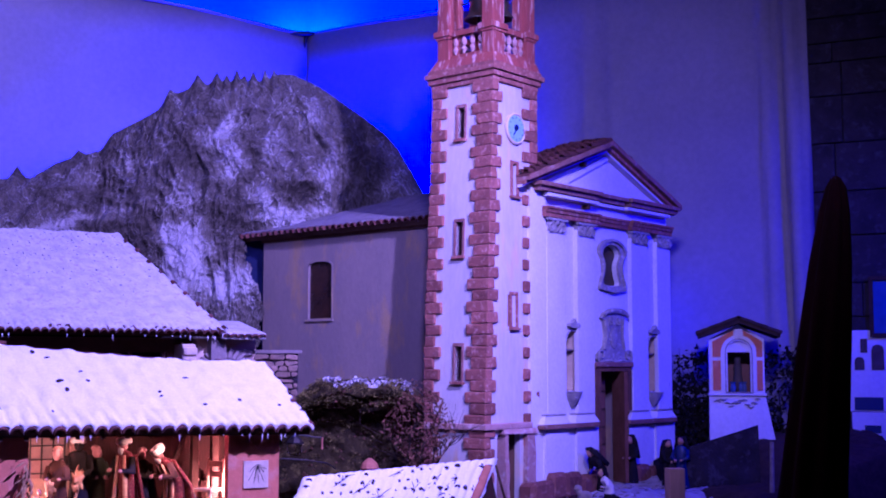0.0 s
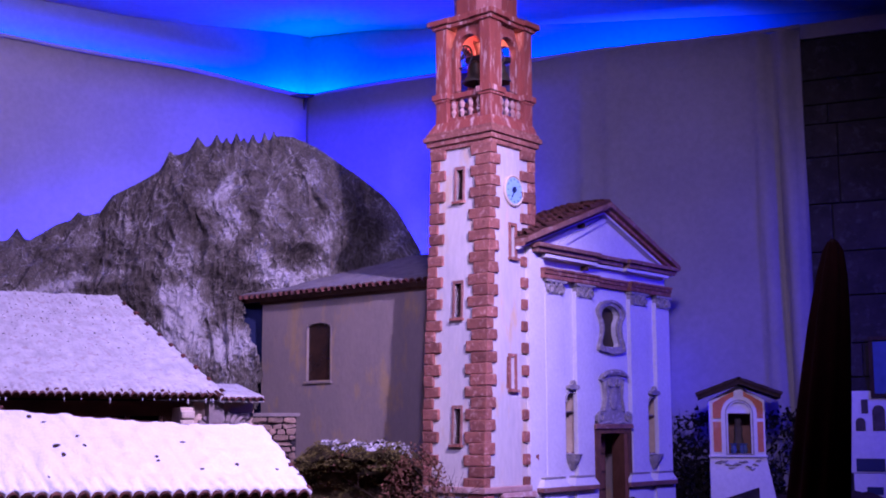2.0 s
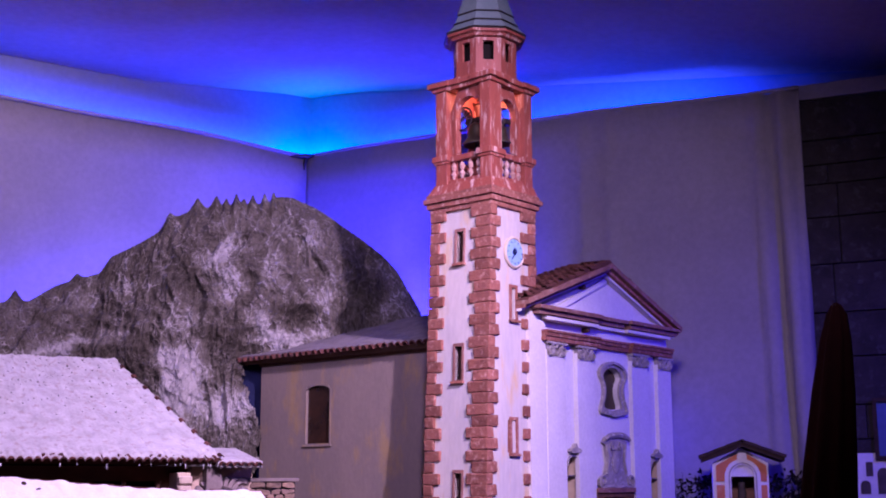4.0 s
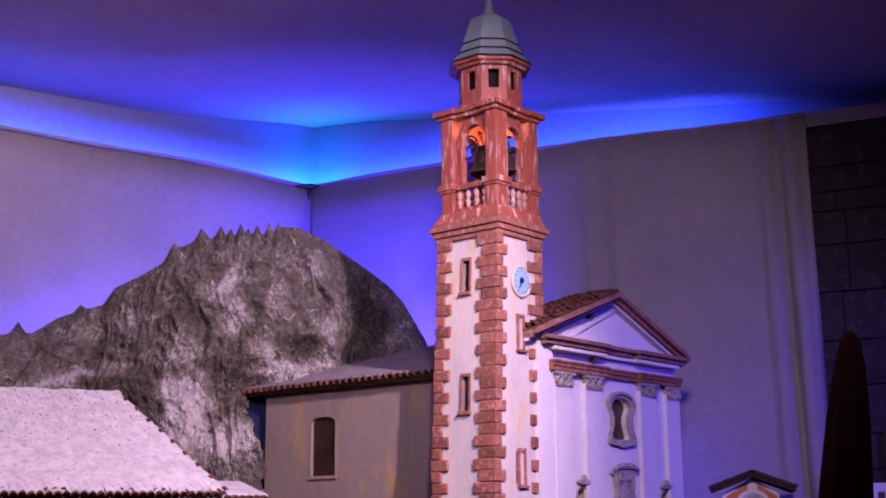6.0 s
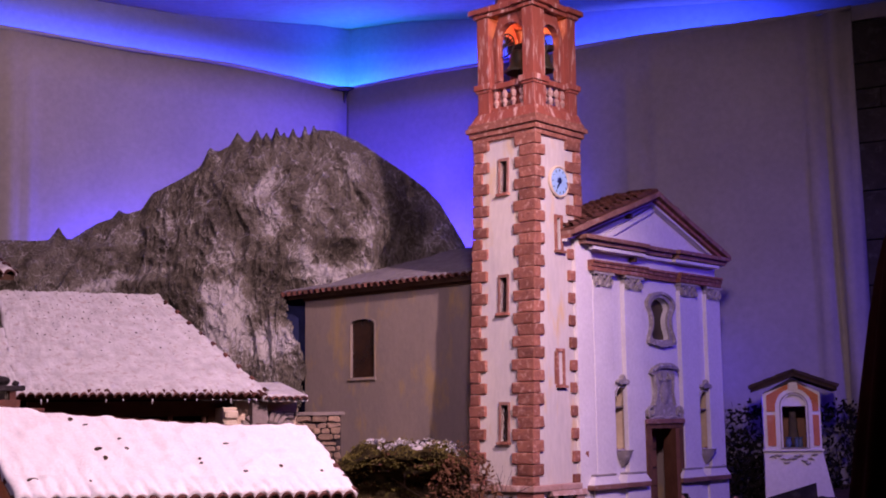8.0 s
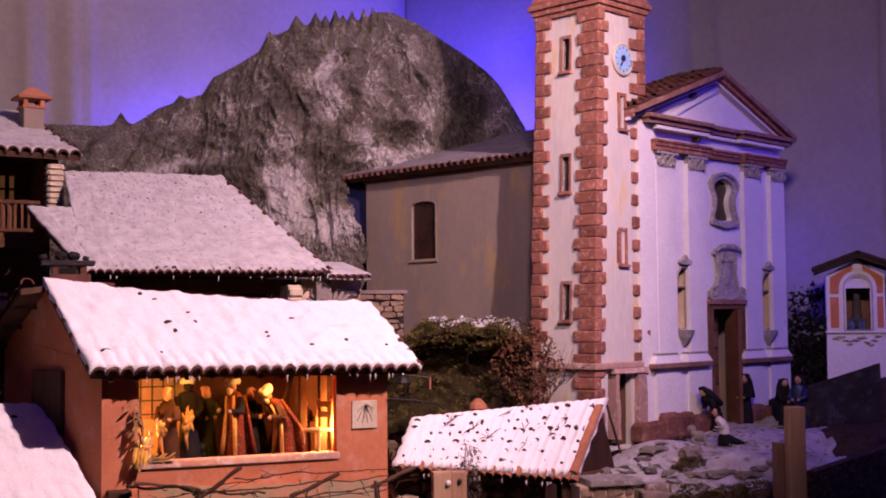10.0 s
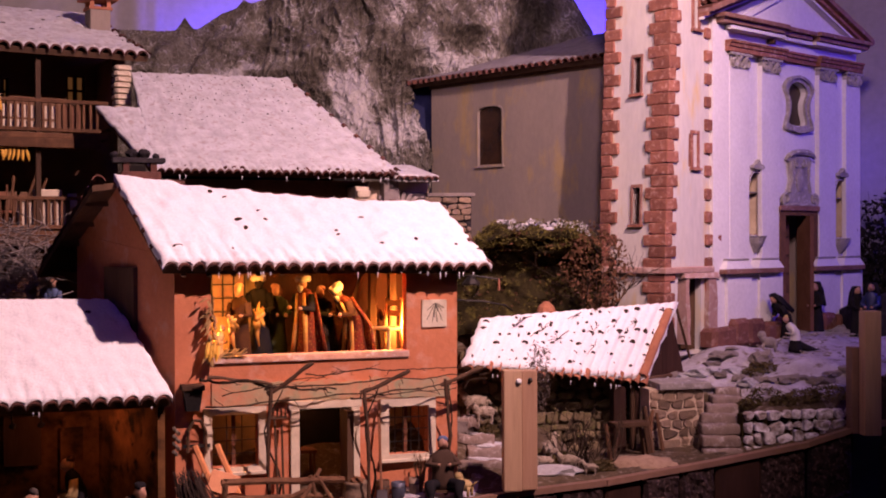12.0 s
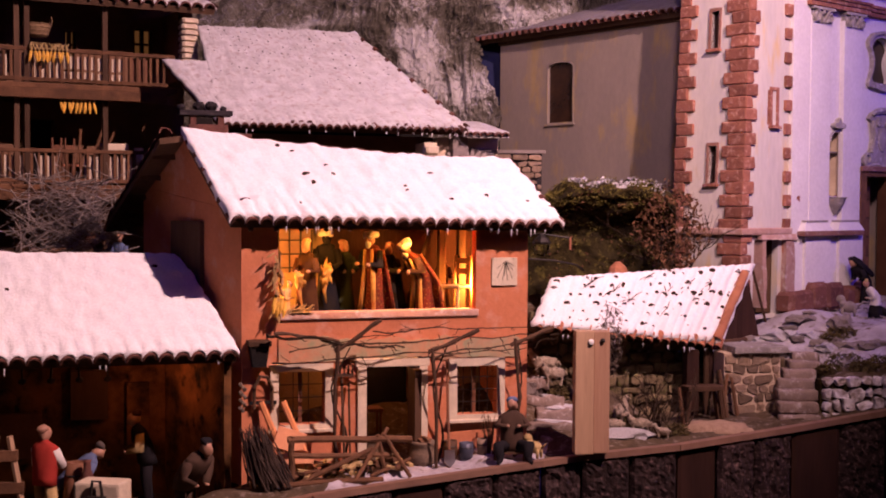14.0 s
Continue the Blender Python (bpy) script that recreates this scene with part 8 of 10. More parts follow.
def twiggy(name, base, height, spread, n, seed, mat, label, category, thick=0.003, droop=0.0):
    """A bare bush: stems that fork twice."""
    rng = random.Random(seed)
    bm = B()

    def grow(p, d, ln, r, depth):
        pts = [p]
        for k in range(3):
            d = (d + Vector((rng.uniform(-0.4, 0.4), rng.uniform(-0.4, 0.4), rng.uniform(-0.15, 0.25) - droop))).normalized()
            pts.append(pts[-1] + d * ln / 3)
        tube(bm, pts, [r, r * 0.85, r * 0.7, r * 0.5], 5)
        if depth:
            for _ in range(3):
                grow(pts[rng.randrange(1, 4)], (d + Vector((rng.uniform(-0.8, 0.8), rng.uniform(-0.8, 0.8), rng.uniform(-0.3, 0.6)))).normalized(), ln * 0.62, r * 0.55, depth - 1)

    for _ in range(n):
        p = Vector(base) + Vector((rng.uniform(-spread, spread), rng.uniform(-spread, spread) * 0.5, 0))
        grow(p, Vector((rng.uniform(-0.5, 0.5), rng.uniform(-0.5, 0.5), 1)).normalized(), height * 0.55, thick, 2)
    return tagged(part(name, bm, mat), label, category)


def leafy(parent, name, centre, size, n, leaf, seed, mat, flat=0.4):
    """A crown of many small leaves on a lumpy outline with gaps."""
    rng = random.Random(seed)
    bm = B()
    for _ in range(n):
        d = Vector((rng.gauss(0, 1), rng.gauss(0, 1), rng.gauss(0, 1))).normalized()
        k = (1 + 0.4 * noise.noise(d * 2.2 + Vector((seed, 0, 0)))) * rng.uniform(0.72, 1.0)
        p = Vector(centre) + Vector((d.x * size[0], d.y * size[1], d.z * size[2])) * k
        a = Vector((rng.gauss(0, 1), rng.gauss(0, 1), rng.gauss(0, 1))).normalized() * leaf * rng.uniform(0.6, 1.4)
        b = a.cross(Vector((rng.gauss(0, 1), rng.gauss(0, 1), rng.gauss(0, 1)))).normalized() * leaf * flat
        vs = [bm.verts.new(q) for q in (p - a, p + b, p + a, p - b)]
        bm.faces.new(vs)
    return part(name, bm, mat, parent, kind="stuff" if parent is not None else "")


hedge = thing("mossy_bank", pose(-0.25, 3.40, 1.2), "mossy earth bank with a hollow under its snowy lip", "bank")
BANK = [(0.20, 1.49), (0.13, 1.515), (0.06, 1.522), (0.012, 1.512), (-0.012, 1.490), (-0.010, 1.468), (0.012, 1.448), (0.050, 1.425), (0.066, 1.39), (0.060, 1.34), (0.044, 1.29), (0.030, 1.22)]


def bank_at(x, k):
    """A point of the bank: x along it, k along its outline from the back of the top to the foot."""
    i = min(len(BANK) - 2, int(k))
    f = k - i
    y, z = (BANK[i][j] * (1 - f) + BANK[i + 1][j] * f for j in (0, 1))
    end = max(0.0, (-0.07 - x) / 0.09)
    z -= (0.050 * end ** 1.5 + 0.03 * max(0.0, (x - 0.13) / 0.05) ** 2) * max(0.0, (z - 1.22) / 0.3)
    w = Vector((x * 12, k * 0.9, 3.0))
    return Vector((x, y + 0.030 * noise.noise(w) + 0.010 * noise.noise(w * 3.1), z + 0.016 * noise.noise(w * 1.3 + Vector((7, 0, 0))) + 0.007 * noise.noise(w * 4.0)))


bm = B()
rows = [[bm.verts.new(bank_at(-0.20 + 0.40 * i / 90, (len(BANK) - 1) * j / 60)) for j in range(61)] for i in range(91)]
for i in range(90):
    for j in range(60):
        f = bm.faces.new((rows[i][j], rows[i + 1][j], rows[i + 1][j + 1], rows[i][j + 1]))
part("earth_mound", bm, M["brownmoss"], hedge, smooth=True)


def tuft_layer(name, n, leaf, k0, k1, x0, x1, mat, seed, lift, flat=0.4, patchy=-1.0):
    """Small leaves scattered over a stretch of the bank's outline, thinned by a patchy noise."""
    rng = random.Random(seed)
    bm = B()
    for _ in range(n):
        x, k = rng.uniform(x0, x1), rng.uniform(k0, k1)
        if noise.noise(Vector((x * 22, k * 1.6, seed))) < patchy:
            continue
        p = bank_at(x, k) + Vector((0, rng.uniform(-lift, 0.0), rng.uniform(-0.2, 1.0) * lift))
        a = Vector((rng.gauss(0, 1), rng.gauss(0, 1), rng.gauss(0, 0.7))).normalized() * leaf * rng.uniform(0.6, 1.4)
        b = a.cross(Vector((rng.gauss(0, 1), rng.gauss(0, 1), rng.gauss(0, 1)))).normalized() * leaf * flat
        bm.faces.new([bm.verts.new(q) for q in (p - a, p + b, p + a, p - b)])
    return part(name, bm, mat, hedge, kind="stuff")


tuft_layer("moss", 4200, 0.0046, 1.6, 6.0, -0.20, 0.17, M["moss"], 5, 0.009, 0.35, -0.05)
tuft_layer("low_moss", 1500, 0.0050, 6.0, 10.5, -0.20, 0.19, M["moss"], 8, 0.008, 0.35, 0.12)
tuft_layer("dead_leaf_litter", 900, 0.0055, 3.0, 10.8, -0.20, 0.19, M["leaf"], 6, 0.008, 0.5, 0.1)
tuft_layer("snow_cap", 1900, 0.0046, 0.6, 3.4, -0.08, 0.17, M["frost"], 9, 0.007, 0.8, -0.05)

shrub = thing("brown_shrub", pose(-0.06, 3.36, 1.28), "leafless brown shrub with dry reddish leaves", "shrub")
twig = twiggy("stem", (-0.06, 3.36, 1.28), 0.215, 0.045, 9, 8, M["vine"], "", "", 0.0022)
twig.parent = shrub
twig.matrix_basis = pose(0.06, -3.36, -1.28)
leafy(shrub, "dry_leaves", (0.0, 0.0, 1.40), (0.085, 0.06, 0.115), 1300, 0.0062, 12, M["leaf"], 0.5)

for x, y, h, sp, n, sd, lab in ((-0.115, 3.07, 0.17, 0.045, 9, 3, "bare thorny bush with dark twigs"), (-0.06, 3.07, 0.15, 0.03, 7, 4, "bare thorny bush with dark twigs")):
    twiggy("bare_bush", (x, y, ground_z(x, y) - 0.01), h, sp, n, sd, M["vine"], lab, "bush", 0.0022)
ivy = leafy(None, "ivy", (-0.20, 3.055, 1.15), (0.028, 0.02, 0.085), 620, 0.0062, 21, M["twig"], 0.22)
tagged(ivy, "dark dry ivy hanging from the shelter roof", "ivy", kind="stuff")
for x, y, r in ((0.362, 3.349, 0.05), (0.40, 3.292, 0.035), (0.449, 3.300, 0.045), (0.518, 3.310, 0.055), (0.32, 3.30, 0.03), (-0.265, 3.11, 0.04), (-0.235, 3.06, 0.04), (-0.20, 3.12, 0.04), (-0.15, 3.13, 0.04), (-0.145, 3.08, 0.03), (-0.05, 3.03, 0.03), (0.376, 3.495, 0.04), (0.34, 3.43, 0.03), (-0.33, 3.135, 0.03)):
    g = leafy(None, "grass_tuft", (x, y, ground_z(x, y) + 0.006), (r, r * 0.7, 0.018), 500, 0.008, int(x * 100) + 400, M["drygrass"], 0.16)
    tagged(g, "mossy grass tuft with some frost", "grass", kind="stuff")
# dark thicket behind the shrine and beside the church
for x, y, z, s, sd in ((0.92, 4.42, 1.45, 0.20, 31), (1.19, 4.36, 1.47, 0.17, 32), (0.86, 4.33, 1.40, 0.13, 33)):
    t = thing("dark_thicket", pose(x, y, z - s), "dark bare thicket behind the church", "shrub")
    tw = twiggy("stem", (x, y, z - s), s * 1.9, s * 0.5, 8, sd, M["darkleaf"], "", "", 0.003)
    tw.parent = t
    tw.matrix_basis = pose(-x, -y, -(z - s))
    leafy(t, "dark_leaves", (0, 0, z), (s * 0.9, s * 0.5, s), 900, 0.012, sd, M["darkleaf"], 0.5)
# dark ramp wall before the shrine
ramp = thing("ramp_wall", pose(0, 0, 1.0), "dark grey rock ramp rising to the shrine", "bank")
bm = B()
rows = []
for i in range(25):
    f = i / 24
    top = 1.285 + 0.098 * f ** 0.85
    line = []
    for j in range(13):
        z = 1.02 + (top - 1.02) * j / 12
        y = 3.84 + 0.03 * (j / 12) + 0.012 * noise.noise(Vector((f * 4, z * 9, 2.0)))
        line.append(bm.verts.new((0.700 + 0.275 * f, y, z)))
    line.append(bm.verts.new((0.700 + 0.30 * f, 4.20, top - 0.035)))
    line.append(bm.verts.new((0.700 + 0.30 * f, 4.20, 1.02)))
    rows.append(line)
for a, b in zip(rows, rows[1:]):
    for j in range(14):
        bm.faces.new((a[j], b[j], b[j + 1], a[j + 1]))
for line in (rows[0], rows[-1]):
    bm.faces.new(line)
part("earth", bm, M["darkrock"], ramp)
for x, y, z0, z1 in ((0.972, 3.72, 1.15, 1.34),):
    pole = thing("thin_post", pose(x, y, z0), "thin pale post beside the shrine ramp", "post")
    bm = B()
    tube(bm, [(0, 0, z0), (0.004, 0, z1)], [0.008, 0.006], 7)
    part("shaft", bm, M["palewood"], pole)
# brushwood heap before the balconies
bm = B()
rng = random.Random(77)
for _ in range(240):
    p = Vector((-1.60 + rng.uniform(-0.12, 0.14), 3.16 + rng.uniform(-0.05, 0.05), 1.40 + rng.uniform(-0.07, 0.12)))
    d = Vector((rng.uniform(-1, 1), rng.uniform(-0.3, 0.3), rng.uniform(-0.5, 0.5))).normalized() * rng.uniform(0.05, 0.11)
    tube(bm, [p - d, p + Vector((0, 0, rng.uniform(-0.02, 0.02))), p + d + Vector((0, 0, rng.uniform(-0.03, 0.03)))], [0.0016, 0.0012, 0.0006], 4)
tagged(part("brushwood_heap", bm, M["palewood"]), "tangled heap of grey brushwood", "brushwood", kind="stuff")
# low wall beside the sacristy
lw = thing("garden_wall", pose(0, 0, 1.4), "low rubble wall with a snowy coping slab", "wall")
ga, gd = Vector((-0.53, 3.50, 0)), Vector((0.985, 0.17, 0)).normalized()
bm = B()
box(bm, 0, 0.125, 0.0, 0.04, 1.40, 1.598, m=Matrix.Translation(ga) @ pose(0, 0, 0, 0, 0, 9.8))
lw_core = part("earth_core", bm, M["darkrock"], lw)
fitted(lw_core, ga, gd, 0.125, 1.597, 0.0165, 12, 0.034, M["warmstone"], 8, joint=0.0015, depth=0.010)
bm = B()
box(bm, -0.01, 0.135, -0.012, 0.05, 1.598, 1.608, m=Matrix.Translation((-0.53, 3.50, 0)) @ pose(0, 0, 0, 0, 0, 10), bev=0.002)
part("coping", bm, M["stone"], lw)

# ---- pergola and vine on the house ----
perg = thing("pergola", HM, "rough pole pergola with a bare vine on the house front", "pergola")
for pts, r in (([(-0.231, -0.07, 1.191), (-0.094, -0.07, 1.173)], 0.0036), ([(-0.105, -0.066, 1.150), (-0.003, -0.078, 1.214)], 0.0048), ([(0.105, -0.066, 1.142), (0.212, -0.08, 1.188)], 0.0048), ([(0.29, -0.066, 1.150), (0.388, -0.08, 1.192)], 0.0048),
               ([(-0.10, -0.068, 0.885), (-0.102, -0.07, 1.05), (-0.097, -0.07, 1.168)], 0.0042), ([(0.122, -0.066, 0.89), (0.12, -0.07, 1.03), (0.112, -0.07, 1.150)], 0.0040), ([(0.30, -0.066, 0.893), (0.308, -0.07, 1.04), (0.300, -0.07, 1.165)], 0.0042)):
    bm = B()
    pp = [Vector(p) for p in pts]
    full = [pp[0].lerp(pp[-1], k / 8) if len(pp) == 2 else (pp[0].lerp(pp[1], k / 4) if k < 4 else pp[1].lerp(pp[2], k / 4 - 1)) for k in range(9)]
    full = [p + noise.noise_vector(p * 22) * 0.004 for p in full]
    tube(bm, full, [r * (1 + 0.2 * math.sin(k * 2.1)) for k in range(9)], 7)
    part("pole", bm, M["wood"], perg)
rng = random.Random(5)
for k, (x0, x1, z0, z1, r) in enumerate(((-0.245, 0.05, 1.186, 1.150, 0.0030), (-0.11, 0.40, 1.160, 1.178, 0.0018), (-0.235, 0.33, 1.128, 1.146, 0.0016), (-0.02, 0.41, 1.190, 1.192, 0.0014), (-0.20, 0.12, 1.150, 1.200, 0.0013), (0.08, 0.40, 1.132, 1.165, 0.0018))):
    n = 30
    pts = [Vector((x0 + (x1 - x0) * i / n, -0.066 + 0.020 * noise.noise(Vector((i * 0.18, k * 2.0, 0))), z0 + (z1 - z0) * i / n + 0.012 * noise.noise(Vector((i * 0.16, k * 3.0, 4.0))) + 0.003 * noise.noise(Vector((i * 0.7, k * 3.0, 9.0))))) for i in range(n + 1)]
    bm = B()
    tube(bm, pts, [r * (1.15 - 0.55 * i / n) * (1 + 0.25 * (i % 5 == 0)) for i in range(n + 1)], 6)
    for i in range(2, n - 1, 4):
        d = Vector((rng.uniform(-0.03, 0.03), rng.uniform(-0.015, 0.01), rng.uniform(-0.026, 0.022)))
        bend = Vector((rng.uniform(-0.006, 0.006), 0, rng.uniform(-0.006, 0.006)))
        tube(bm, [pts[i], pts[i] + d * 0.35 + bend, pts[i] + d * 0.7 - bend * 0.5, pts[i] + d], [r * 0.7, r * 0.6, r * 0.45, 0.0004], 5)
    part("vine_shoot", bm, M["vine"], perg)
for x, dx in ((-0.085, 0.02), (0.135, 0.014), (0.315, -0.01)):
    bm = B()
    pts = [Vector((x + dx * math.sin(k * 0.8), -0.02 - 0.045 * (k / 9) ** 2, 0.887 + 0.03 * k)) for k in range(10)]
    tube(bm, pts, [0.0032 - 0.0002 * k for k in range(10)], 6)
    part("vine_stem", bm, M["vine"], perg)

# ---- things on the house wall ----
sund = thing("sundial", HM @ Matrix.Translation((0.296, 0, 1.31 - 0.885)), "cream painted sundial with dark hour lines", "sundial")
ZERO[sund.name] = 0.885 + 0.425
bm = B()
box(bm, -0.030, 0.030, -0.004, 0.0, 1.279, 1.342, bev=0.001)
part("plate", bm, M["trim"], sund)
bm = B()
for a in (-60, -40, -22, -6, 10, 28, 48):
    box(bm, -0.00045, 0.00045, -0.0052, -0.0042, -0.044, -0.006, m=Matrix.Translation((0.002, 0, 1.335)) @ Matrix.Rotation(radians(a), 4, "Y") @ Matrix.Diagonal((1, 1, 0.6 if abs(a) > 30 else 1.0, 1)))
tube(bm, [(0.002, -0.003, 1.335), (0.004, -0.018, 1.315)], 0.001, 5)
part("hour_lines", bm, M["iron"], sund)
lan = thing("mail_lantern", HM @ Matrix.Translation((-0.256, 0, 1.145 - 0.885)), "dark wrought iron wall lantern", "lantern")
bm = B()
hexa(bm, [(-0.014, -0.034, 1.116), (0.014, -0.034, 1.116), (0.014, -0.006, 1.116), (-0.014, -0.006, 1.116)], [(-0.020, -0.040, 1.160), (0.020, -0.040, 1.160), (0.020, -0.001, 1.160), (-0.020, -0.001, 1.160)])
part("case", bm, M["iron"], lan)
bm = B()
box(bm, -0.024, 0.024, -0.044, -0.001, 1.1602, 1.172, bev=0.002)
part("lid", bm, M["wood"], lan)
saw = thing("bow_saw", HM @ Matrix.Translation((-0.245, 0, 1.05 - 0.885)), "old wooden bow saw hung on the wall", "saw")
bm = B()
tube(bm, [(-0.020, -0.012, 1.025), (-0.019, -0.012, 1.07), (-0.008, -0.012, 1.094), (0.008, -0.012, 1.092), (0.018, -0.012, 1.07), (0.018, -0.012, 1.022)], 0.004, 6)
part("bow", bm, M["wood"], saw)
bm = B()
box(bm, -0.03, 0.028, -0.0125, -0.0105, 1.034, 1.042)
part("blade", bm, M["iron"], saw)
gar = thing("garlic_string", HM @ Matrix.Translation((-0.285, 0, 1.05 - 0.885)), "string of pale garlic bulbs hung on the corner", "garlic")
for k in range(11):
    bm = B()
    blob(bm, (-0.004 + 0.005 * (k % 3 - 1), -0.010 - 0.003 * (k % 2), 1.078 - k * 0.0055), (0.0042, 0.004, 0.0048), 2, 0.5, 3, seed=k)
    part("bulb", bm, M["twig"], gar)
rake = thing("hay_fork", HM @ Matrix.Translation((-0.075, -0.02, 0)), "long wooden hay fork leaning on the wall", "fork")
bm = B()
tube(bm, [(0.0, -0.02, 0.89), (-0.002, 0.008, 1.09)], 0.003, 6)
tube(bm, [(0.012, -0.02, 0.89), (0.014, 0.008, 1.075)], 0.0025, 6)
part("handle", bm, M["wood"], rake)
bm = B()
box(bm, -0.018, 0.024, 0.002, 0.010, 1.088, 1.094)
for k in range(5):
    box(bm, -0.016 + k * 0.009, -0.013 + k * 0.009, 0.003, 0.007, 1.094, 1.112)
part("tines", bm, M["wood"], rake)
shov = thing("shovel", HM @ Matrix.Translation((0.155, -0.05, 0)), "iron shovel with a long wooden handle", "shovel")
bm = B()
tube(bm, [(-0.002, -0.006, 0.925), (0.005, 0.04, 1.115)], 0.003, 6)
part("handle", bm, M["redwood"], shov)
bm = B()
prism(bm, [(-0.012, 0.925), (0.010, 0.925), (0.012, 0.900), (0.0, 0.887), (-0.014, 0.900)], -0.008, -0.005)
part("blade", bm, material("bright_steel", (0.45, 0.45, 0.47), (0.35, 0.35, 0.38), 20, 0.3, 0.1, metal=1.0), shov)
# maize husks hung beside the opening
mz = thing("maize_bundle", HM @ Matrix.Translation((-0.218, -0.015, 1.30 - 0.885)), "dried maize bundle hung beside the upper opening", "maize")
ZERO[mz.name] = 0.885 + 0.415
rng = random.Random(9)
bm = B()
for k in range(34):
    z = 1.36 - 0.125 * k / 34
    d = Vector((rng.uniform(-0.02, 0.016), rng.uniform(-0.02, 0.0), rng.uniform(-0.035, -0.008)))
    p = Vector((rng.uniform(-0.006, 0.01), -0.004, z))
    tube(bm, [p, p + d * 0.6, p + d], [0.0022, 0.005, 0.0008], 5, flat=0.4)
part("husk", bm, material("dry_brown_husk", (0.46, 0.29, 0.11), (0.22, 0.12, 0.05), 40, 0.9, 0.3, 120), mz, kind="stuff")
for k in range(4):
    bm = B()
    p = Vector((-0.004 + 0.007 * k, -0.014, 1.262 - 0.008 * (k % 2)))
    tube(bm, [p, p + Vector((-0.004, -0.004, -0.02)), p + Vector((-0.006, -0.006, -0.034))], [0.004, 0.0055, 0.002], 7)
    part("cob", bm, M["corn"], mz)

# ---- yard before the house ----
# sack, buckets and pots
sack = thing("grain_sack", pose(-0.598, 2.826, 0.889), "filled brown grain sack with rolled rim", "sack")
bm = B()
lathe(bm, [(0.024, 0.887), (0.030, 0.90), (0.030, 0.918), (0.024, 0.932), (0.028, 0.936), (0.026, 0.942), (0.014, 0.940)], 14)
part("bag", bm, M["warmstone"], sack, smooth=True)
bm = B()
blob(bm, (0, 0, 0.942), (0.019, 0.019, 0.010), 2, 0.4, 6)
part("grain", bm, M["oldwood"], sack)
for x, y, z, r, h, mt, lab in ((-0.540, 2.846, 0.899, 0.016, 0.042, "wood", "dark wooden bucket by the wall"), (-0.507, 2.860, 0.899, 0.017, 0.036, "bluegrey", "blue-grey metal tub by the wall"), (-0.473, 2.872, 0.899, 0.012, 0.044, "warmstone", "brown clay jar by the wall")):
    pot = thing("bucket", pose(x, y, z), lab, "bucket", "pots by the wall")
    bm = B()
    lathe(bm, [(r * 0.8, z), (r, z + h * 0.55), (r * 0.95, z + h), (r * 0.85, z + h), (r * 0.85, z + h * 0.6), (0.001, z + h * 0.5)], 14)
    part("body", bm, M[mt], pot, smooth=True)
    bm = B()
    tube(bm, [(r * 0.96 * math.cos(a), r * 0.96 * math.sin(a), z + h * 0.7) for a in (2 * math.pi * k / 14 for k in range(15))], 0.0012, 5)
    part("hoop", bm, M["iron"], pot)
# dry potted plant beside the man's bench
rng = random.Random(58)
bm = B()
for k in range(26):
    p = Vector((-0.458, 2.874, 0.900))
    q = p + Vector((rng.uniform(-0.016, 0.016), rng.uniform(-0.008, 0.008), rng.uniform(0.06, 0.105)))
    tube(bm, [p, p.lerp(q, 0.5) + Vector((rng.uniform(-0.004, 0.004), 0, 0)), q], [0.0016, 0.0012, 0.0005], 4)
    if k % 2:
        tube(bm, [q - Vector((0.005, 0, 0.012)), q], [0.0005, 0.003], 5, flat=0.4)
tagged(part("dry_plant", bm, M["leaf"]), "dry brown potted stems against the wall", "plant")
# brushwood bundle
bun = thing("faggot", pose(-0.882, 2.592, 0.88), "tied bundle of dark brushwood standing by the corner", "firewood")
rng = random.Random(41)
bm = B()
for k in range(120):
    a, r = rng.uniform(0, 6.28), 0.033 * math.sqrt(rng.random())
    top = Vector((r * 0.9 * math.cos(a) - 0.022 + rng.uniform(-0.008, 0.006), r * 0.8 * math.sin(a), 1.0 - rng.uniform(0, 0.05)))
    low = Vector((r * 1.35 * math.cos(a) + 0.014 + rng.uniform(-0.01, 0.01), r * math.sin(a), 0.88 + rng.choice((0, 0, 0.004, 0.012))))
    mid = low.lerp(top, rng.uniform(0.4, 0.6)) + Vector((rng.uniform(-0.007, 0.007), rng.uniform(-0.004, 0.004), 0))
    end = top + Vector((rng.uniform(-0.010, 0.008), 0, rng.uniform(0.004, 0.014)))
    tube(bm, [low, mid, top, end], [0.0021, 0.0017, 0.0012, 0.0005], 5)
part("brushwood", bm, material("dark_brushwood", (0.075, 0.050, 0.038), (0.028, 0.019, 0.016), 40, 0.9, 0.3, 120), bun, kind="stuff")
bm = B()
tube(bm, [(0.027 * math.cos(a) - 0.004, 0.025 * math.sin(a), 0.935 + 0.01 * math.cos(a)) for a in (2 * math.pi * k / 12 for k in range(13))], 0.0016, 5)
part("tie", bm, M["vine"], bun)
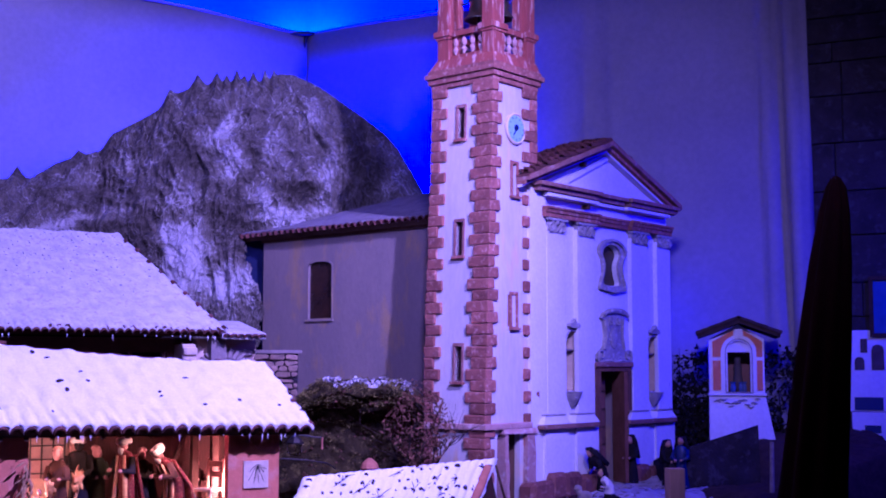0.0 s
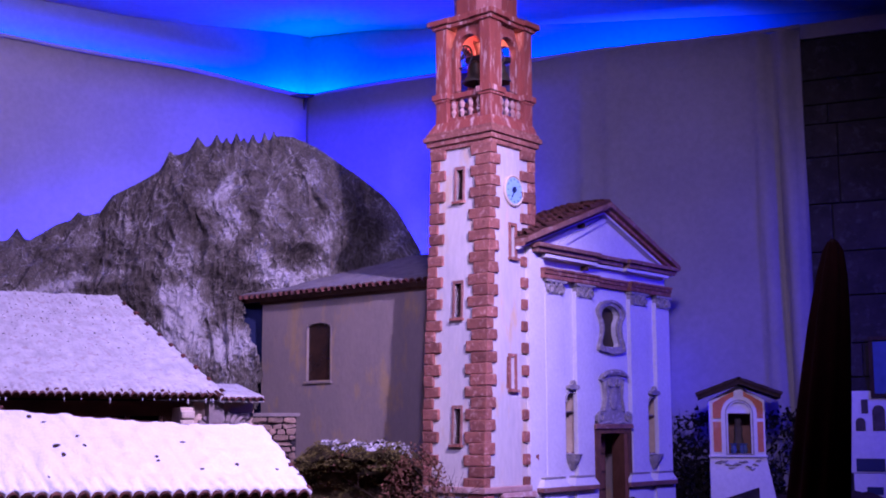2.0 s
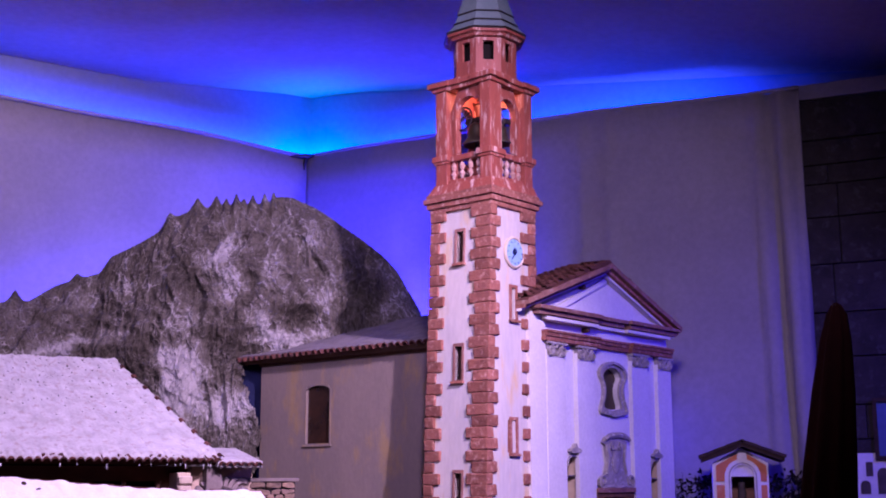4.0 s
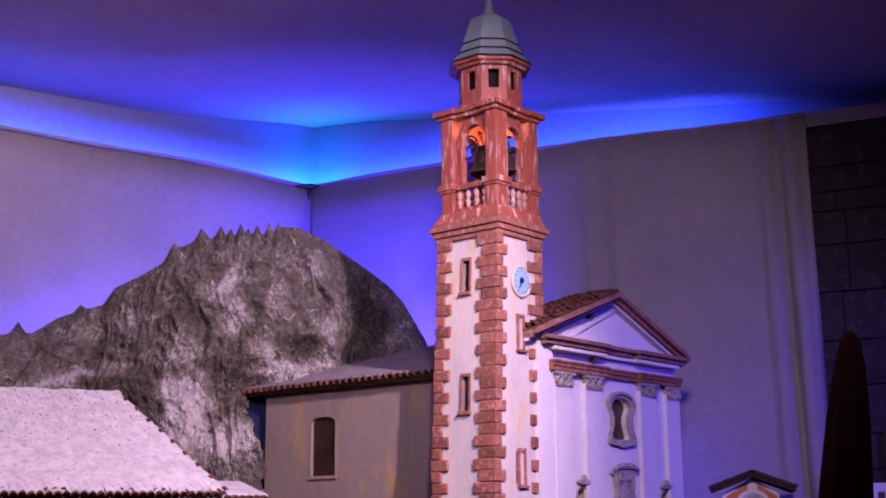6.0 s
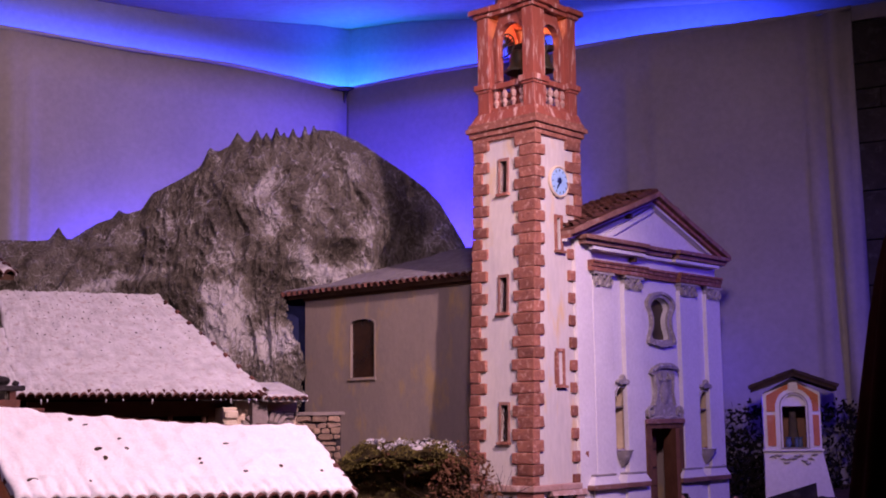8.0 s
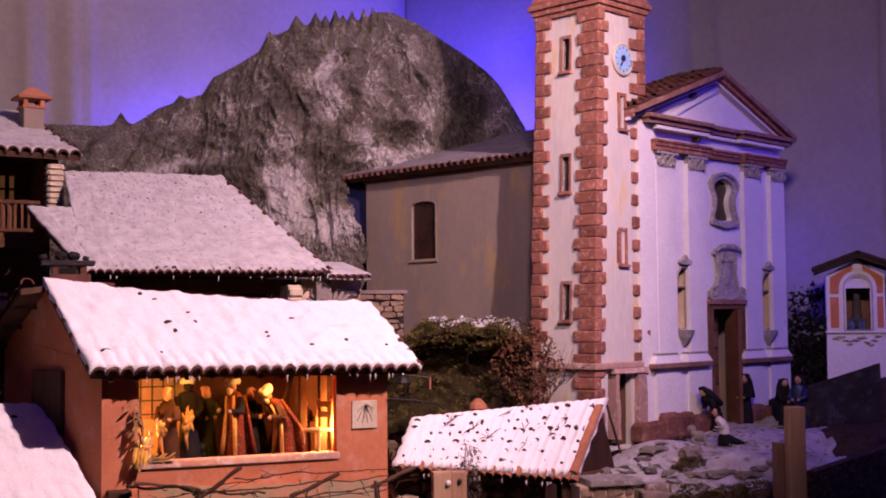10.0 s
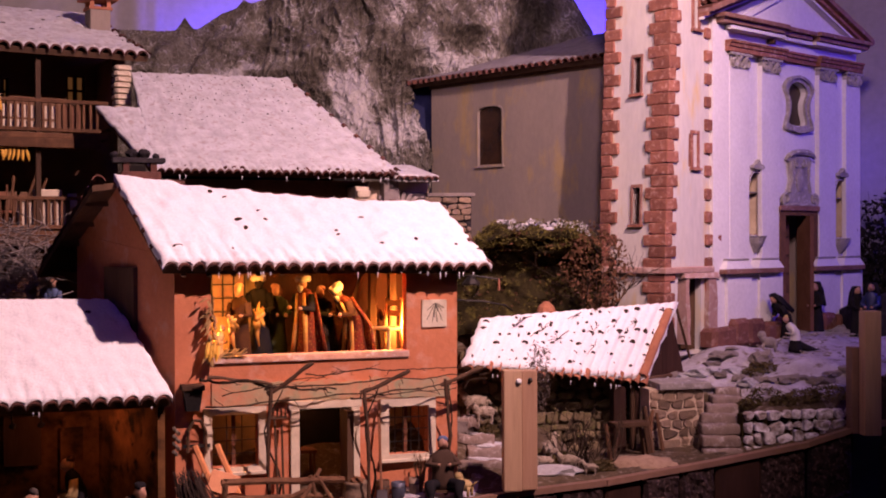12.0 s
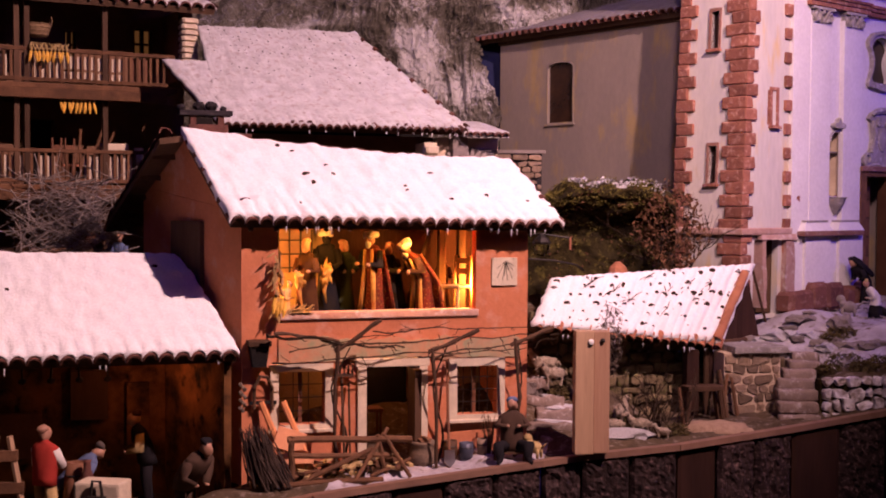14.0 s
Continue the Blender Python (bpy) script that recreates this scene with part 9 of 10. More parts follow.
# sledge leaning on the wall
sled = thing("sledge", HM @ Matrix.Translation((-0.165, -0.046, 0)) @ Matrix.Diagonal((1.3, 1.2, 1.3, 1)), "small orange wooden sledge leaning against the wall", "sledge")
for dx in (0.0, 0.036):
    bm = B()
    tube(bm, [(dx - 0.066, 0.0235, 1.004), (dx - 0.060, 0.018, 0.988), (dx - 0.028, -0.018, 0.905), (dx - 0.018, -0.024, 0.889), (dx - 0.006, -0.026, 0.886)], 0.0052, 6)
    part("runner", bm, M["orangewood"], sled)
for f in (0.50, 0.24):
    bm = B()
    c = Vector((-0.066 + 0.048 * (1 - f) + 0.018, 0.018 - 0.046 * (1 - f) - 0.004, 0.886 + 0.118 * f))
    box(bm, -0.024, 0.024, -0.0025, 0.0025, -0.018, 0.018, m=Matrix.Translation(c) @ Matrix.Rotation(radians(-22), 4, "X") @ Matrix.Rotation(radians(20), 4, "Y"), bev=0.001)
    part("seat_board", bm, M["orangewood"], sled)
# sawn-log trestle with rails
tre = thing("sawing_trestle", pose(0, 0, 0.88), "rough log fence and sawing trestle", "trestle")
L0, L1 = Vector((-0.835, 2.625, 0)), Vector((-0.655, 2.715, 0))
along = (L1 - L0).normalized()
logs = [([(L0 - along * 0.01) + Vector((0, 0, 0.972)), L1 + along * 0.055 + Vector((0, 0, 0.962))], 0.0075), ([L0 + Vector((0, 0, 0.938)), L1 + along * 0.01 + Vector((0, 0, 0.930))], 0.006), ([L0 - along * 0.012 + Vector((0, -0.03, 0.886)), L1 + Vector((0, -0.03, 0.884))], 0.006),
        ([L0 + Vector((0, 0, 0.884)), L0 + Vector((0, 0, 0.980))], 0.0065), ([L1 + Vector((0, 0, 0.886)), L1 - along * 0.02 + Vector((0, 0, 0.975))], 0.0055), ([L1 - along * 0.06 + Vector((0, -0.03, 0.886)), L1 + along * 0.0 + Vector((0, 0.01, 0.985))], 0.0045),
        ([L1 + along * 0.06 + Vector((0, -0.03, 0.886)), L1 - along * 0.005 + Vector((0, 0, 0.975))], 0.0045), ([L0 + along * 0.02 + Vector((0, -0.02, 0.884)), L1 - along * 0.03 + Vector((0, 0, 0.945))], 0.0055), ([L1 - along * 0.03 + Vector((0, -0.02, 0.89)), L1 + along * 0.05 + Vector((0, 0.01, 0.918))], 0.004)]
for pts, r in logs:
    bm = B()
    a, b = pts
    tube(bm, [a.lerp(b, k / 5) + noise.noise_vector(a.lerp(b, k / 5) * 30) * 0.003 for k in range(6)], r, 7)
    part("log", bm, M["oldwood"], tre)
# cut firewood on the ground
rng = random.Random(17)
bill = B()
tube(bill, [(-0.02, 0, 0), (0.02, 0, 0)], 0.006, 6)
bill_me = to_mesh("billet", bill, M["oldwood"])
chip = B()
box(chip, -0.018, 0.018, -0.005, 0.005, -0.003, 0.003)
chip_me = to_mesh("split_log", chip, M["straw"])
for k in range(46):
    f = rng.random()
    p = L0.lerp(L1, f * 1.15) + Vector((rng.uniform(-0.02, 0.02), rng.uniform(-0.01, 0.075), 0))
    ob = tagged(new("firewood", bill_me if rng.random() < 0.55 else chip_me), "split piece of firewood on the ground", "firewood", "firewood by the trestle")
    ob.matrix_basis = pose(p.x, p.y, ground_z(p.x, p.y) + 0.010 + 0.022 * rng.random(), rng.uniform(-15, 15), rng.uniform(-15, 15), rng.uniform(0, 180))

# ---- sawhorse and tools at the shelter ----
sh = thing("sawhorse", pose(0.012, 3.19, 0.94, 0, 0, 25), "dark wooden workbench before the shelter", "bench")
bm = B()
box(bm, -0.045, 0.05, -0.02, 0.02, 1.018, 1.030, bev=0.002)
part("top", bm, M["wood"], sh)
for x, y, dx in ((-0.035, -0.014, -0.01), (0.04, -0.014, 0.012), (-0.035, 0.014, -0.01), (0.04, 0.014, 0.012)):
    bm = B()
    tube(bm, [(x + dx, y, 0.94), (x, y, 1.018)], 0.005, 6)
    part("leg", bm, M["wood"], sh)
for k, (x, y, dx, h, mt) in enumerate(((-0.03, 3.10, 0.012, 0.10, "oldwood"), (0.075, 3.22, 0.02, 0.12, "wood"), (0.062, 3.225, -0.012, 0.11, "oldwood"), (0.10, 3.23, 0.016, 0.10, "oldwood"))):
    bm = B()
    tube(bm, [(0, 0, 0), (-dx, 0.01, h)], [0.006, 0.0045], 6)
    ob = tagged(part("leaning_beam", bm, M[mt]), "rough wooden beam leaning by the shelter", "beam", "beams by the shelter")
    ob.matrix_basis = pose(x, y, ground_z(x, y) - 0.005)


# ---- sheep ----
def sheep(x, y, z, s, turn, label="small cream sheep figure with curly wool"):
    ob = thing("sheep", pose(x, y, z, 0, 0, turn), label, "sheep", "flock of sheep")
    rng = random.Random(int(abs(x * 1000) + turn))
    bm = B()
    c = Vector((0, 0, z + 0.037 * s))
    blob(bm, c, (0.033 * s, 0.0155 * s, 0.0165 * s), 3, 0.25, 4, seed=x)
    for _ in range(46):
        d = Vector((rng.gauss(0, 1), rng.gauss(0, 1), rng.gauss(0.2, 1))).normalized()
        blob(bm, c + Vector((d.x * 0.031, d.y * 0.0145, d.z * 0.0155)) * s, 0.0040 * s * rng.uniform(0.7, 1.3), 1, 0.5, 2, seed=rng.random() * 9)
    tube(bm, [(0.022 * s, 0, z + 0.042 * s), (0.032 * s, 0, z + 0.052 * s), (0.038 * s, 0, z + 0.062 * s)], [0.012 * s, 0.0095 * s, 0.007 * s], 9)
    tube(bm, [(-0.032 * s, 0, z + 0.042 * s), (-0.040 * s, 0, z + 0.030 * s)], [0.004 * s, 0.002 * s], 6)
    part("wool", bm, M["wool"], ob, smooth=True)
    bm = B()
    tube(bm, [(0.034 * s, 0, z + 0.066 * s), (0.040 * s, 0, z + 0.066 * s), (0.050 * s, 0, z + 0.060 * s), (0.057 * s, 0, z + 0.055 * s)], [0.006 * s, 0.0078 * s, 0.0058 * s, 0.0035 * s], 9)
    for dy in (-1, 1):
        tube(bm, [(0.037 * s, dy * 0.006 * s, z + 0.069 * s), (0.034 * s, dy * 0.014 * s, z + 0.065 * s)], [0.0025 * s, 0.0035 * s], 6, flat=0.5)
    part("head", bm, M["wool"], ob, "paler smooth head", smooth=True)
    for dx, dy in ((-0.023, -0.009), (-0.021, 0.009), (0.019, -0.009), (0.022, 0.009)):
        bm = B()
        tube(bm, [(dx * s + 0.002 * s, dy * s, z), (dx * s - 0.001 * s, dy * s, z + 0.014 * s), (dx * s, dy * s, z + 0.032 * s)], [0.0030 * s, 0.0024 * s, 0.0050 * s], 7)
        part("leg", bm, M["wool"], ob)
    return ob


for x, y, dz, s, a in ((-0.358, 3.138, 1.046, 0.95, 178), (-0.335, 3.118, 1.030, 0.80, 200), (-0.280, 3.095, 0.0, 0.70, 30), (-0.176, 3.115, 0.0, 0.90, 75), (-0.188, 3.03, 0.0, 0.66, 190), (-0.130, 3.035, 0.0, 0.74, 184), (-0.078, 3.005, 0.0, 0.48, 176)):
    sheep(x, y, dz or ground_z(x, y), s, a)


# ---- clay figurines: plain single shapes ----
def figurine(m, h, robe, label, pose_kind="stand", extra=None, head="skin", top=None, arms=0.0, lean=0.0, second=None, sleeve=None, bend=0.0):
    """A robed clay figure of height h, as one mesh; extra adds to it in its own frame."""
    mats = [M[robe], M[head], M[top or head], M[second or robe], M[sleeve or robe]]
    bm = B()
    n = 18

    def ringed(prof, cx=0.0, cy=0.0, mi=0, folds=0.0):
        rings = []
        for r, z, ry in prof:
            off = lean * z
            rings.append([bm.verts.new((cx + off + r * h * (1 + folds * math.cos(6 * a) * (1 - z * 1.6)) * math.cos(a), cy + ry * h * (1 + folds * math.cos(5 * a + 1) * (1 - z * 1.6)) * math.sin(a), z * h)) for a in (2 * math.pi * k / n for k in range(n))])
        for a, b in zip(rings, rings[1:]):
            for k in range(n):
                bm.faces.new((a[k], a[(k + 1) % n], b[(k + 1) % n], b[k])).material_index = mi
        bm.faces.new(rings[0][::-1]).material_index = mi
        bm.faces.new(rings[-1]).material_index = mi

    if pose_kind == "stand":
        ringed([(0.15, 0.0, 0.12), (0.145, 0.1, 0.115), (0.12, 0.3, 0.095), (0.10, 0.5, 0.08), (0.115, 0.66, 0.075), (0.125, 0.76, 0.07), (0.10, 0.82, 0.06), (0.04, 0.85, 0.04)], folds=0.10)
        hz, hx = 0.92, lean * 0.92
        sh = 0.77
    elif pose_kind == "man":
        ringed([(0.125, 0.42, 0.10), (0.125, 0.5, 0.10), (0.135, 0.62, 0.10), (0.150, 0.73, 0.09), (0.152, 0.785, 0.078), (0.125, 0.825, 0.062), (0.06, 0.845, 0.045), (0.045, 0.87, 0.042)], folds=0.03)
        for s in (-1, 1):
            tube(bm, [(s * 0.05 * h, 0, 0.48 * h), (s * 0.07 * h, -0.02 * h, 0.25 * h), (s * 0.075 * h, 0.01 * h, 0.03 * h), (s * 0.08 * h, -0.08 * h, 0.015 * h)], [0.062 * h, 0.055 * h, 0.045 * h, 0.03 * h], 9, 3)
        hz, hx, sh = 0.92, lean * 0.92, 0.77
    elif pose_kind == "kneel":
        ringed([(0.20, 0.0, 0.16), (0.21, 0.12, 0.17), (0.16, 0.3, 0.13), (0.15, 0.5, 0.11), (0.16, 0.62, 0.11), (0.12, 0.72, 0.09), (0.05, 0.77, 0.05)], folds=0.08)
        hz, hx = 0.88, lean * 0.88
        sh = 0.64
    else:
        ringed([(0.13, 0.12, 0.10), (0.165, 0.24, 0.12), (0.165, 0.45, 0.12), (0.195, 0.60, 0.115), (0.195, 0.69, 0.10), (0.14, 0.75, 0.08), (0.055, 0.79, 0.055)], folds=0.05)
        for s in (-1, 1):
            tube(bm, [(s * 0.09 * h, 0, 0.22 * h), (s * 0.23 * h, -0.24 * h, 0.25 * h), (s * 0.20 * h, -0.30 * h, 0.10 * h), (s * 0.21 * h, -0.31 * h, 0.03 * h), (s * 0.24 * h, -0.42 * h, 0.02 * h)], [0.10 * h, 0.09 * h, 0.065 * h, 0.05 * h, 0.03 * h], 9, 3)
        hz, hx = 0.885, lean * 0.92
        sh = 0.72
    big = 1.3 if pose_kind == "sit" else 1.0
    blob(bm, (hx, -0.012 * h * big, hz * h), (0.058 * h * big, 0.066 * h * big, 0.078 * h * big), 3, 0.12, mi=1)
    cap = 0.008 if pose_kind == "sit" else 0.030
    blob(bm, (hx, cap * h * big, (hz + 0.058 + (0.022 if cap < 0.02 else 0)) * h), (0.061 * h * big, 0.056 * h * big, 0.040 * h * big), 2, 0.15, mi=2)
    blob(bm, (hx, -0.072 * h, (hz - 0.008) * h), (0.014 * h, 0.016 * h, 0.02 * h), 1, 0.0, mi=1)
    for s in (-1, 1):
        out = 0.235 if pose_kind == "sit" else 0.15
        e = Vector((s * out * h + lean * sh, -0.06 * h, (sh - 0.16) * h))
        w = Vector((s * (0.06 + 0.05 * arms) * h + lean * sh, -0.17 * h, (sh - 0.20 + 0.14 * arms) * h))
        tube(bm, [Vector((s * 0.11 * h + lean * sh, 0, sh * h)), e, w], [0.05 * h, 0.045 * h, 0.035 * h], 8, 4)
        blob(bm, w + Vector((0, -0.02 * h, 0)), 0.030 * h, 1, mi=1)
    if extra:
        extra(bm, h)
    for w in bm.verts:
        w.co += noise.noise_vector(w.co / h * 7 + Vector((h * 90, len(robe), lean * 50))) * 0.016 * h + noise.noise_vector(Vector((w.co.x, w.co.y, w.co.z * 0.45)) / h * 19 + Vector((h * 33, 0, len(robe)))) * 0.013 * h
        k = radians(bend) * max(0.0, min(1.0, (w.co.z / h - 0.40) / 0.25))
        if k:
            q = Vector((0, w.co.y, w.co.z - 0.42 * h))
            w.co = Vector((w.co.x, q.y * math.cos(k) - q.z * math.sin(k), 0.42 * h + q.y * math.sin(k) + q.z * math.cos(k)))
    if pose_kind == "kneel":
        for f in bm.faces:
            if f.material_index == 0 and f.calc_center_median().z < 0.3 * h:
                f.material_index = 3
    ob = part("figurine", bm, mats, None, smooth=True)
    ob.matrix_basis = m
    return tagged(ob, label, "figurine", "clay figurines")


def turban(bm, h):
    for k in range(4):
        c = Vector((0, 0.005 * h, (0.965 + 0.018 * (k % 2)) * h))
        tube(bm, [c + Vector((0.075 * h * math.cos(a + k), 0.075 * h * math.sin(a + k), 0.012 * h * math.sin(2 * a + k))) for a in (2 * math.pi * i / 12 for i in range(13))], 0.026 * h, 6, 2)


def cape(bm, h):
    for k in range(7):
        x = (-0.12 + 0.04 * k) * h
        tube(bm, [(x, 0.07 * h, 0.78 * h), (x * 1.2, 0.12 * h, 0.4 * h), (x * 1.5, 0.16 * h, 0.02 * h)], [0.02 * h, 0.03 * h, 0.035 * h], 6, 0)


FL = 1.2125
UP = HM @ Matrix.Translation((0, 0, FL - 0.885))
def gold_edge(bm, h):
    for s in (-1, 1):
        tube(bm, [(s * 0.05 * h, -0.075 * h, 0.80 * h), (s * 0.07 * h, -0.105 * h, 0.5 * h), (s * 0.10 * h, -0.13 * h, 0.03 * h)], [0.018 * h, 0.024 * h, 0.028 * h], 6, 3)


def beard(bm, h):
    blob(bm, (0, -0.06 * h, 0.86 * h), (0.035 * h, 0.03 * h, 0.055 * h), 2, 0.3, 4, mi=2)


def bundle(bm, h):
    blob(bm, (-0.02 * h, -0.19 * h, 0.50 * h), (0.056 * h, 0.036 * h, 0.125 * h), 3, 1.0, 2.6, mi=3, seed=h * 40)
    tube(bm, [(-0.03 * h, -0.18 * h, 0.45 * h), (-0.045 * h, -0.16 * h, 0.3 * h), (-0.02 * h, -0.15 * h, 0.16 * h)], [0.038 * h, 0.030 * h, 0.008 * h], 7, 3)


figurine(UP @ pose(-0.143, 0.050, 0, 0, 0, -30), 0.170, "browncloth", "clay figurine in a dark brown cloak holding a cloth", lean=0.006, arms=0.5, top="straw", second="goldcloth", extra=bundle, bend=12)
figurine(UP @ pose(-0.092, 0.085, 0, 0, 0, -5), 0.188, "blackcloth", "dark clay king figurine with white turban and gold sash", extra=lambda bm, h: (turban(bm, h), bundle(bm, h)), head="blackcloth", top="whitecloth", arms=0.1, second="goldcloth")
figurine(UP @ pose(-0.045, 0.120, 0, 0, 0, 10), 0.165, "greencloth", "clay figurine in a dark green robe, further back", arms=0.1, extra=cape)
figurine(UP @ pose(0.008, 0.050, 0, 0, 0, -50), 0.186, "winecloth", "clay king figurine with white turban and red brocade", extra=lambda bm, h: (turban(bm, h), cape(bm, h), gold_edge(bm, h), beard(bm, h)), top="whitecloth", arms=0.5, second="goldcloth", sleeve="blackcloth", bend=6)
figurine(UP @ pose(0.050, 0.085, 0, 0, 0, -40), 0.160, "blackcloth", "clay figurine in a black cloak", arms=0.3, extra=cape)
figurine(UP @ pose(0.125, 0.050, 0, 0, 0, -70), 0.180, "winecloth", "bowing clay king figurine with gold edging", extra=lambda bm, h: (turban(bm, h), cape(bm, h), gold_edge(bm, h), beard(bm, h)), top="whitecloth", arms=0.9, second="goldcloth", sleeve="browncloth", bend=34)
figurine(UP @ pose(0.185, 0.115, 0, 0, 0, 20), 0.130, "browncloth", "dim clay figurine standing by the post", arms=0.5)
figurine(UP @ pose(-0.192, 0.040, 0, 0, 0, 60), 0.085, "straw", "small kneeling clay figurine at the sill", "kneel", arms=0.7, bend=15)
# pale wooden chair lit by the lamp
chair = thing("chair", UP @ pose(0.200, 0.052, 0, 0, 0, -55) @ Matrix.Diagonal((1.32, 1.32, 1.32, 1)), "pale wooden chair at the edge of the upper room", "chair")
ZERO[chair.name] = 0.0
for x, y, top in ((-0.016, -0.016, 0.045), (0.016, -0.016, 0.045), (-0.016, 0.016, 0.10), (0.016, 0.016, 0.10)):
    bm = B()
    tube(bm, [(x * 1.2, y * 1.3, 0.0), (x, y, 0.045), (x, y * 1.25 if top > 0.05 else y, top)], 0.0032, 6)
    part("leg", bm, M["straw"], chair)
bm = B()
box(bm, -0.02, 0.02, -0.02, 0.02, 0.045, 0.050, bev=0.001)
part("seat", bm, M["straw"], chair)
for z in (0.068, 0.086):
    bm = B()
    box(bm, -0.017, 0.017, 0.017, 0.020, z, z + 0.010)
    part("back_slat", bm, M["straw"], chair)
# cloth and straw on the sill
bm = B()
for k in range(26):
    x = -0.205 + 0.05 * random.Random(k).random()
    tube(bm, [(x, -0.004, FL + 0.012), (x + 0.02, -0.012, FL + 0.016 + 0.008 * (k % 3))], 0.0014, 4)
ob = tagged(part("straw_wisp", bm, M["straw"]), "wisps of straw on the sill", "straw", kind="stuff")
ob.matrix_basis = pose(-0.70, 2.80, 0, 0, 0, 26)

# the seated man on his bench before the house
figurine(pose(-0.404, 2.846, 0.906, 0, 0, 14) @ Matrix.Diagonal((1.12, 1.0, 1.0, 1)), 0.134, "browncoat", "seated clay figurine in a brown work coat", "sit", top="bluecloth", second="blackcloth", arms=0.3)
bench = thing("bench", pose(-0.408, 2.846, 0.902, 0, 0, 8), "small rough wooden bench", "bench")
bm = B()
box(bm, -0.04, 0.04, -0.014, 0.014, 0.917, 0.923, bev=0.001)
part("seat", bm, M["wood"], bench)
for x in (-0.032, 0.032):
    bm = B()
    box(bm, x - 0.004, x + 0.004, -0.012, 0.012, 0.893, 0.917)
    part("leg", bm, M["wood"], bench)


def small_animal(x, y, z, s, turn, mat, label):
    bm = B()
    blob(bm, (0, 0, 0.022 * s), (0.020 * s, 0.012 * s, 0.014 * s), 2, 0.2, 4)
    blob(bm, (0.018 * s, 0, 0.040 * s), (0.011 * s, 0.009 * s, 0.010 * s), 2, 0.1)
    tube(bm, [(0.010 * s, 0, 0.024 * s), (0.017 * s, 0, 0.038 * s)], [0.010 * s, 0.008 * s], 7)
    for dx, dy in ((0.014, 0.006), (0.014, -0.006), (-0.013, 0.007), (-0.013, -0.007)):
        tube(bm, [(dx * s, dy * s, 0), (dx * s, dy * s, 0.02 * s)], [0.003 * s, 0.004 * s], 6)
    tube(bm, [(-0.018 * s, 0, 0.022 * s), (-0.032 * s, 0, 0.034 * s)], [0.003 * s, 0.0015 * s], 5)
    ob = part("clay_dog", bm, M[mat], None, smooth=True)
    ob.matrix_basis = pose(x, y, z, 0, 0, turn)
    return tagged(ob, label, "figurine")


small_animal(-0.355, 2.850, 0.910, 1.0, 150, "straw", "tan and white clay dog sitting by the bench")
small_animal(-0.478, 2.885, 0.893, 0.7, 60, "trim", "small pale clay cat by the wall")

# figures before the church
def veil(bm, h):
    for k in range(9):
        a = math.pi * (0.05 + 0.9 * k / 8)
        x, y = 0.085 * h * math.cos(a), 0.02 * h + 0.085 * h * math.sin(a)
        tube(bm, [(x * 0.7, y * 0.6, 1.0 * h), (x * 1.15, y * 1.1, 0.85 * h), (x * 1.7, y * 1.4, 0.55 * h)], [0.035 * h, 0.04 * h, 0.03 * h], 6, 2)


figurine(pose(0.607, 4.03, 1.185, 0, 0, -40), 0.158, "blackcloth", "clay nun figurine in a black habit at the church door", extra=veil, top="blackcloth", bend=6)
figurine(pose(0.490, 3.83, 1.178, 0, 0, -62) @ Matrix.Diagonal((1.12, 1.05, 1.0, 1)), 0.152, "blackcloth", "stooping clay nun figurine in a black habit", extra=veil, top="blackcloth", bend=38, arms=0.2)



def back_leg(bm, h):
    tube(bm, [(0.03 * h, 0.02 * h, 0.22 * h), (0.06 * h, 0.30 * h, 0.10 * h), (0.06 * h, 0.52 * h, 0.03 * h), (0.06 * h, 0.56 * h, 0.10 * h)], [0.10 * h, 0.085 * h, 0.05 * h, 0.03 * h], 8, 3)


figurine(pose(0.487, 3.672, ground_z(0.487, 3.672), 0, 0, -82), 0.112, "whitecloth", "kneeling clay boy figurine in a white shirt", "kneel", top="straw", arms=0.5, second="blackcloth", bend=30, extra=back_leg)
figurine(pose(0.735, 3.87, 1.185, 0, 0, -30), 0.160, "navy", "clay figurine in a dark blue cloak", extra=veil, top="blackcloth")
figurine(pose(0.700, 3.90, 1.185, 0, 0, 30), 0.150, "blackcloth", "clay figurine in a dark shawl", extra=veil, top="blackcloth")
small_animal(0.412, 3.635, ground_z(0.412, 3.635) + 0.003, 1.15, 172, "stone", "grey clay dog figurine on the snow")
boulder(0.376, 3.515, 0.055, 0.045, 0.045, 2, "mossy brown stone on the snow", 10, 0.008)

# ---- inside the workshop ----
figurine(pose(-1.306, 2.475, 0.806, 0, 0, 172), 0.205, "redcloth", "clay figurine with a red waistcoat seen from behind", "man", top="skin", arms=0.4, second="straw", sleeve="whitecloth")
figurine(pose(-1.300, 2.545, 0.785, 0, 0, 140), 0.200, "bluecloth", "bent clay figurine in a pale blue shirt", "man", arms=0.4, second="greycloth", sleeve="bluecloth", bend=48, top="greycloth")
figurine(pose(-1.030, 2.525, 0.795, 0, 0, 62), 0.218, "browncoat", "stooping clay figurine in a brown coat and cap", "man", top="blackcloth", arms=0.0, bend=36, second="browncoat")
figurine(pose(-1.190, 2.715, 0.805, 0, 0, -60), 0.205, "blackcloth", "clay figurine in dark waistcoat and pale shirt in the workshop", "man", arms=0.3, second="blackcloth", sleeve="straw", bend=15, top="browncloth")
figurine(pose(-1.06, 2.76, 0.81, 0, 0, 10), 0.190, "browncloth", "dark clay figurine at the back of the workshop", "man", arms=0.5)
anv = thing("anvil_block", pose(-1.158, 2.425, 0.79), "pale block with an iron vice", "block")
bm = B()
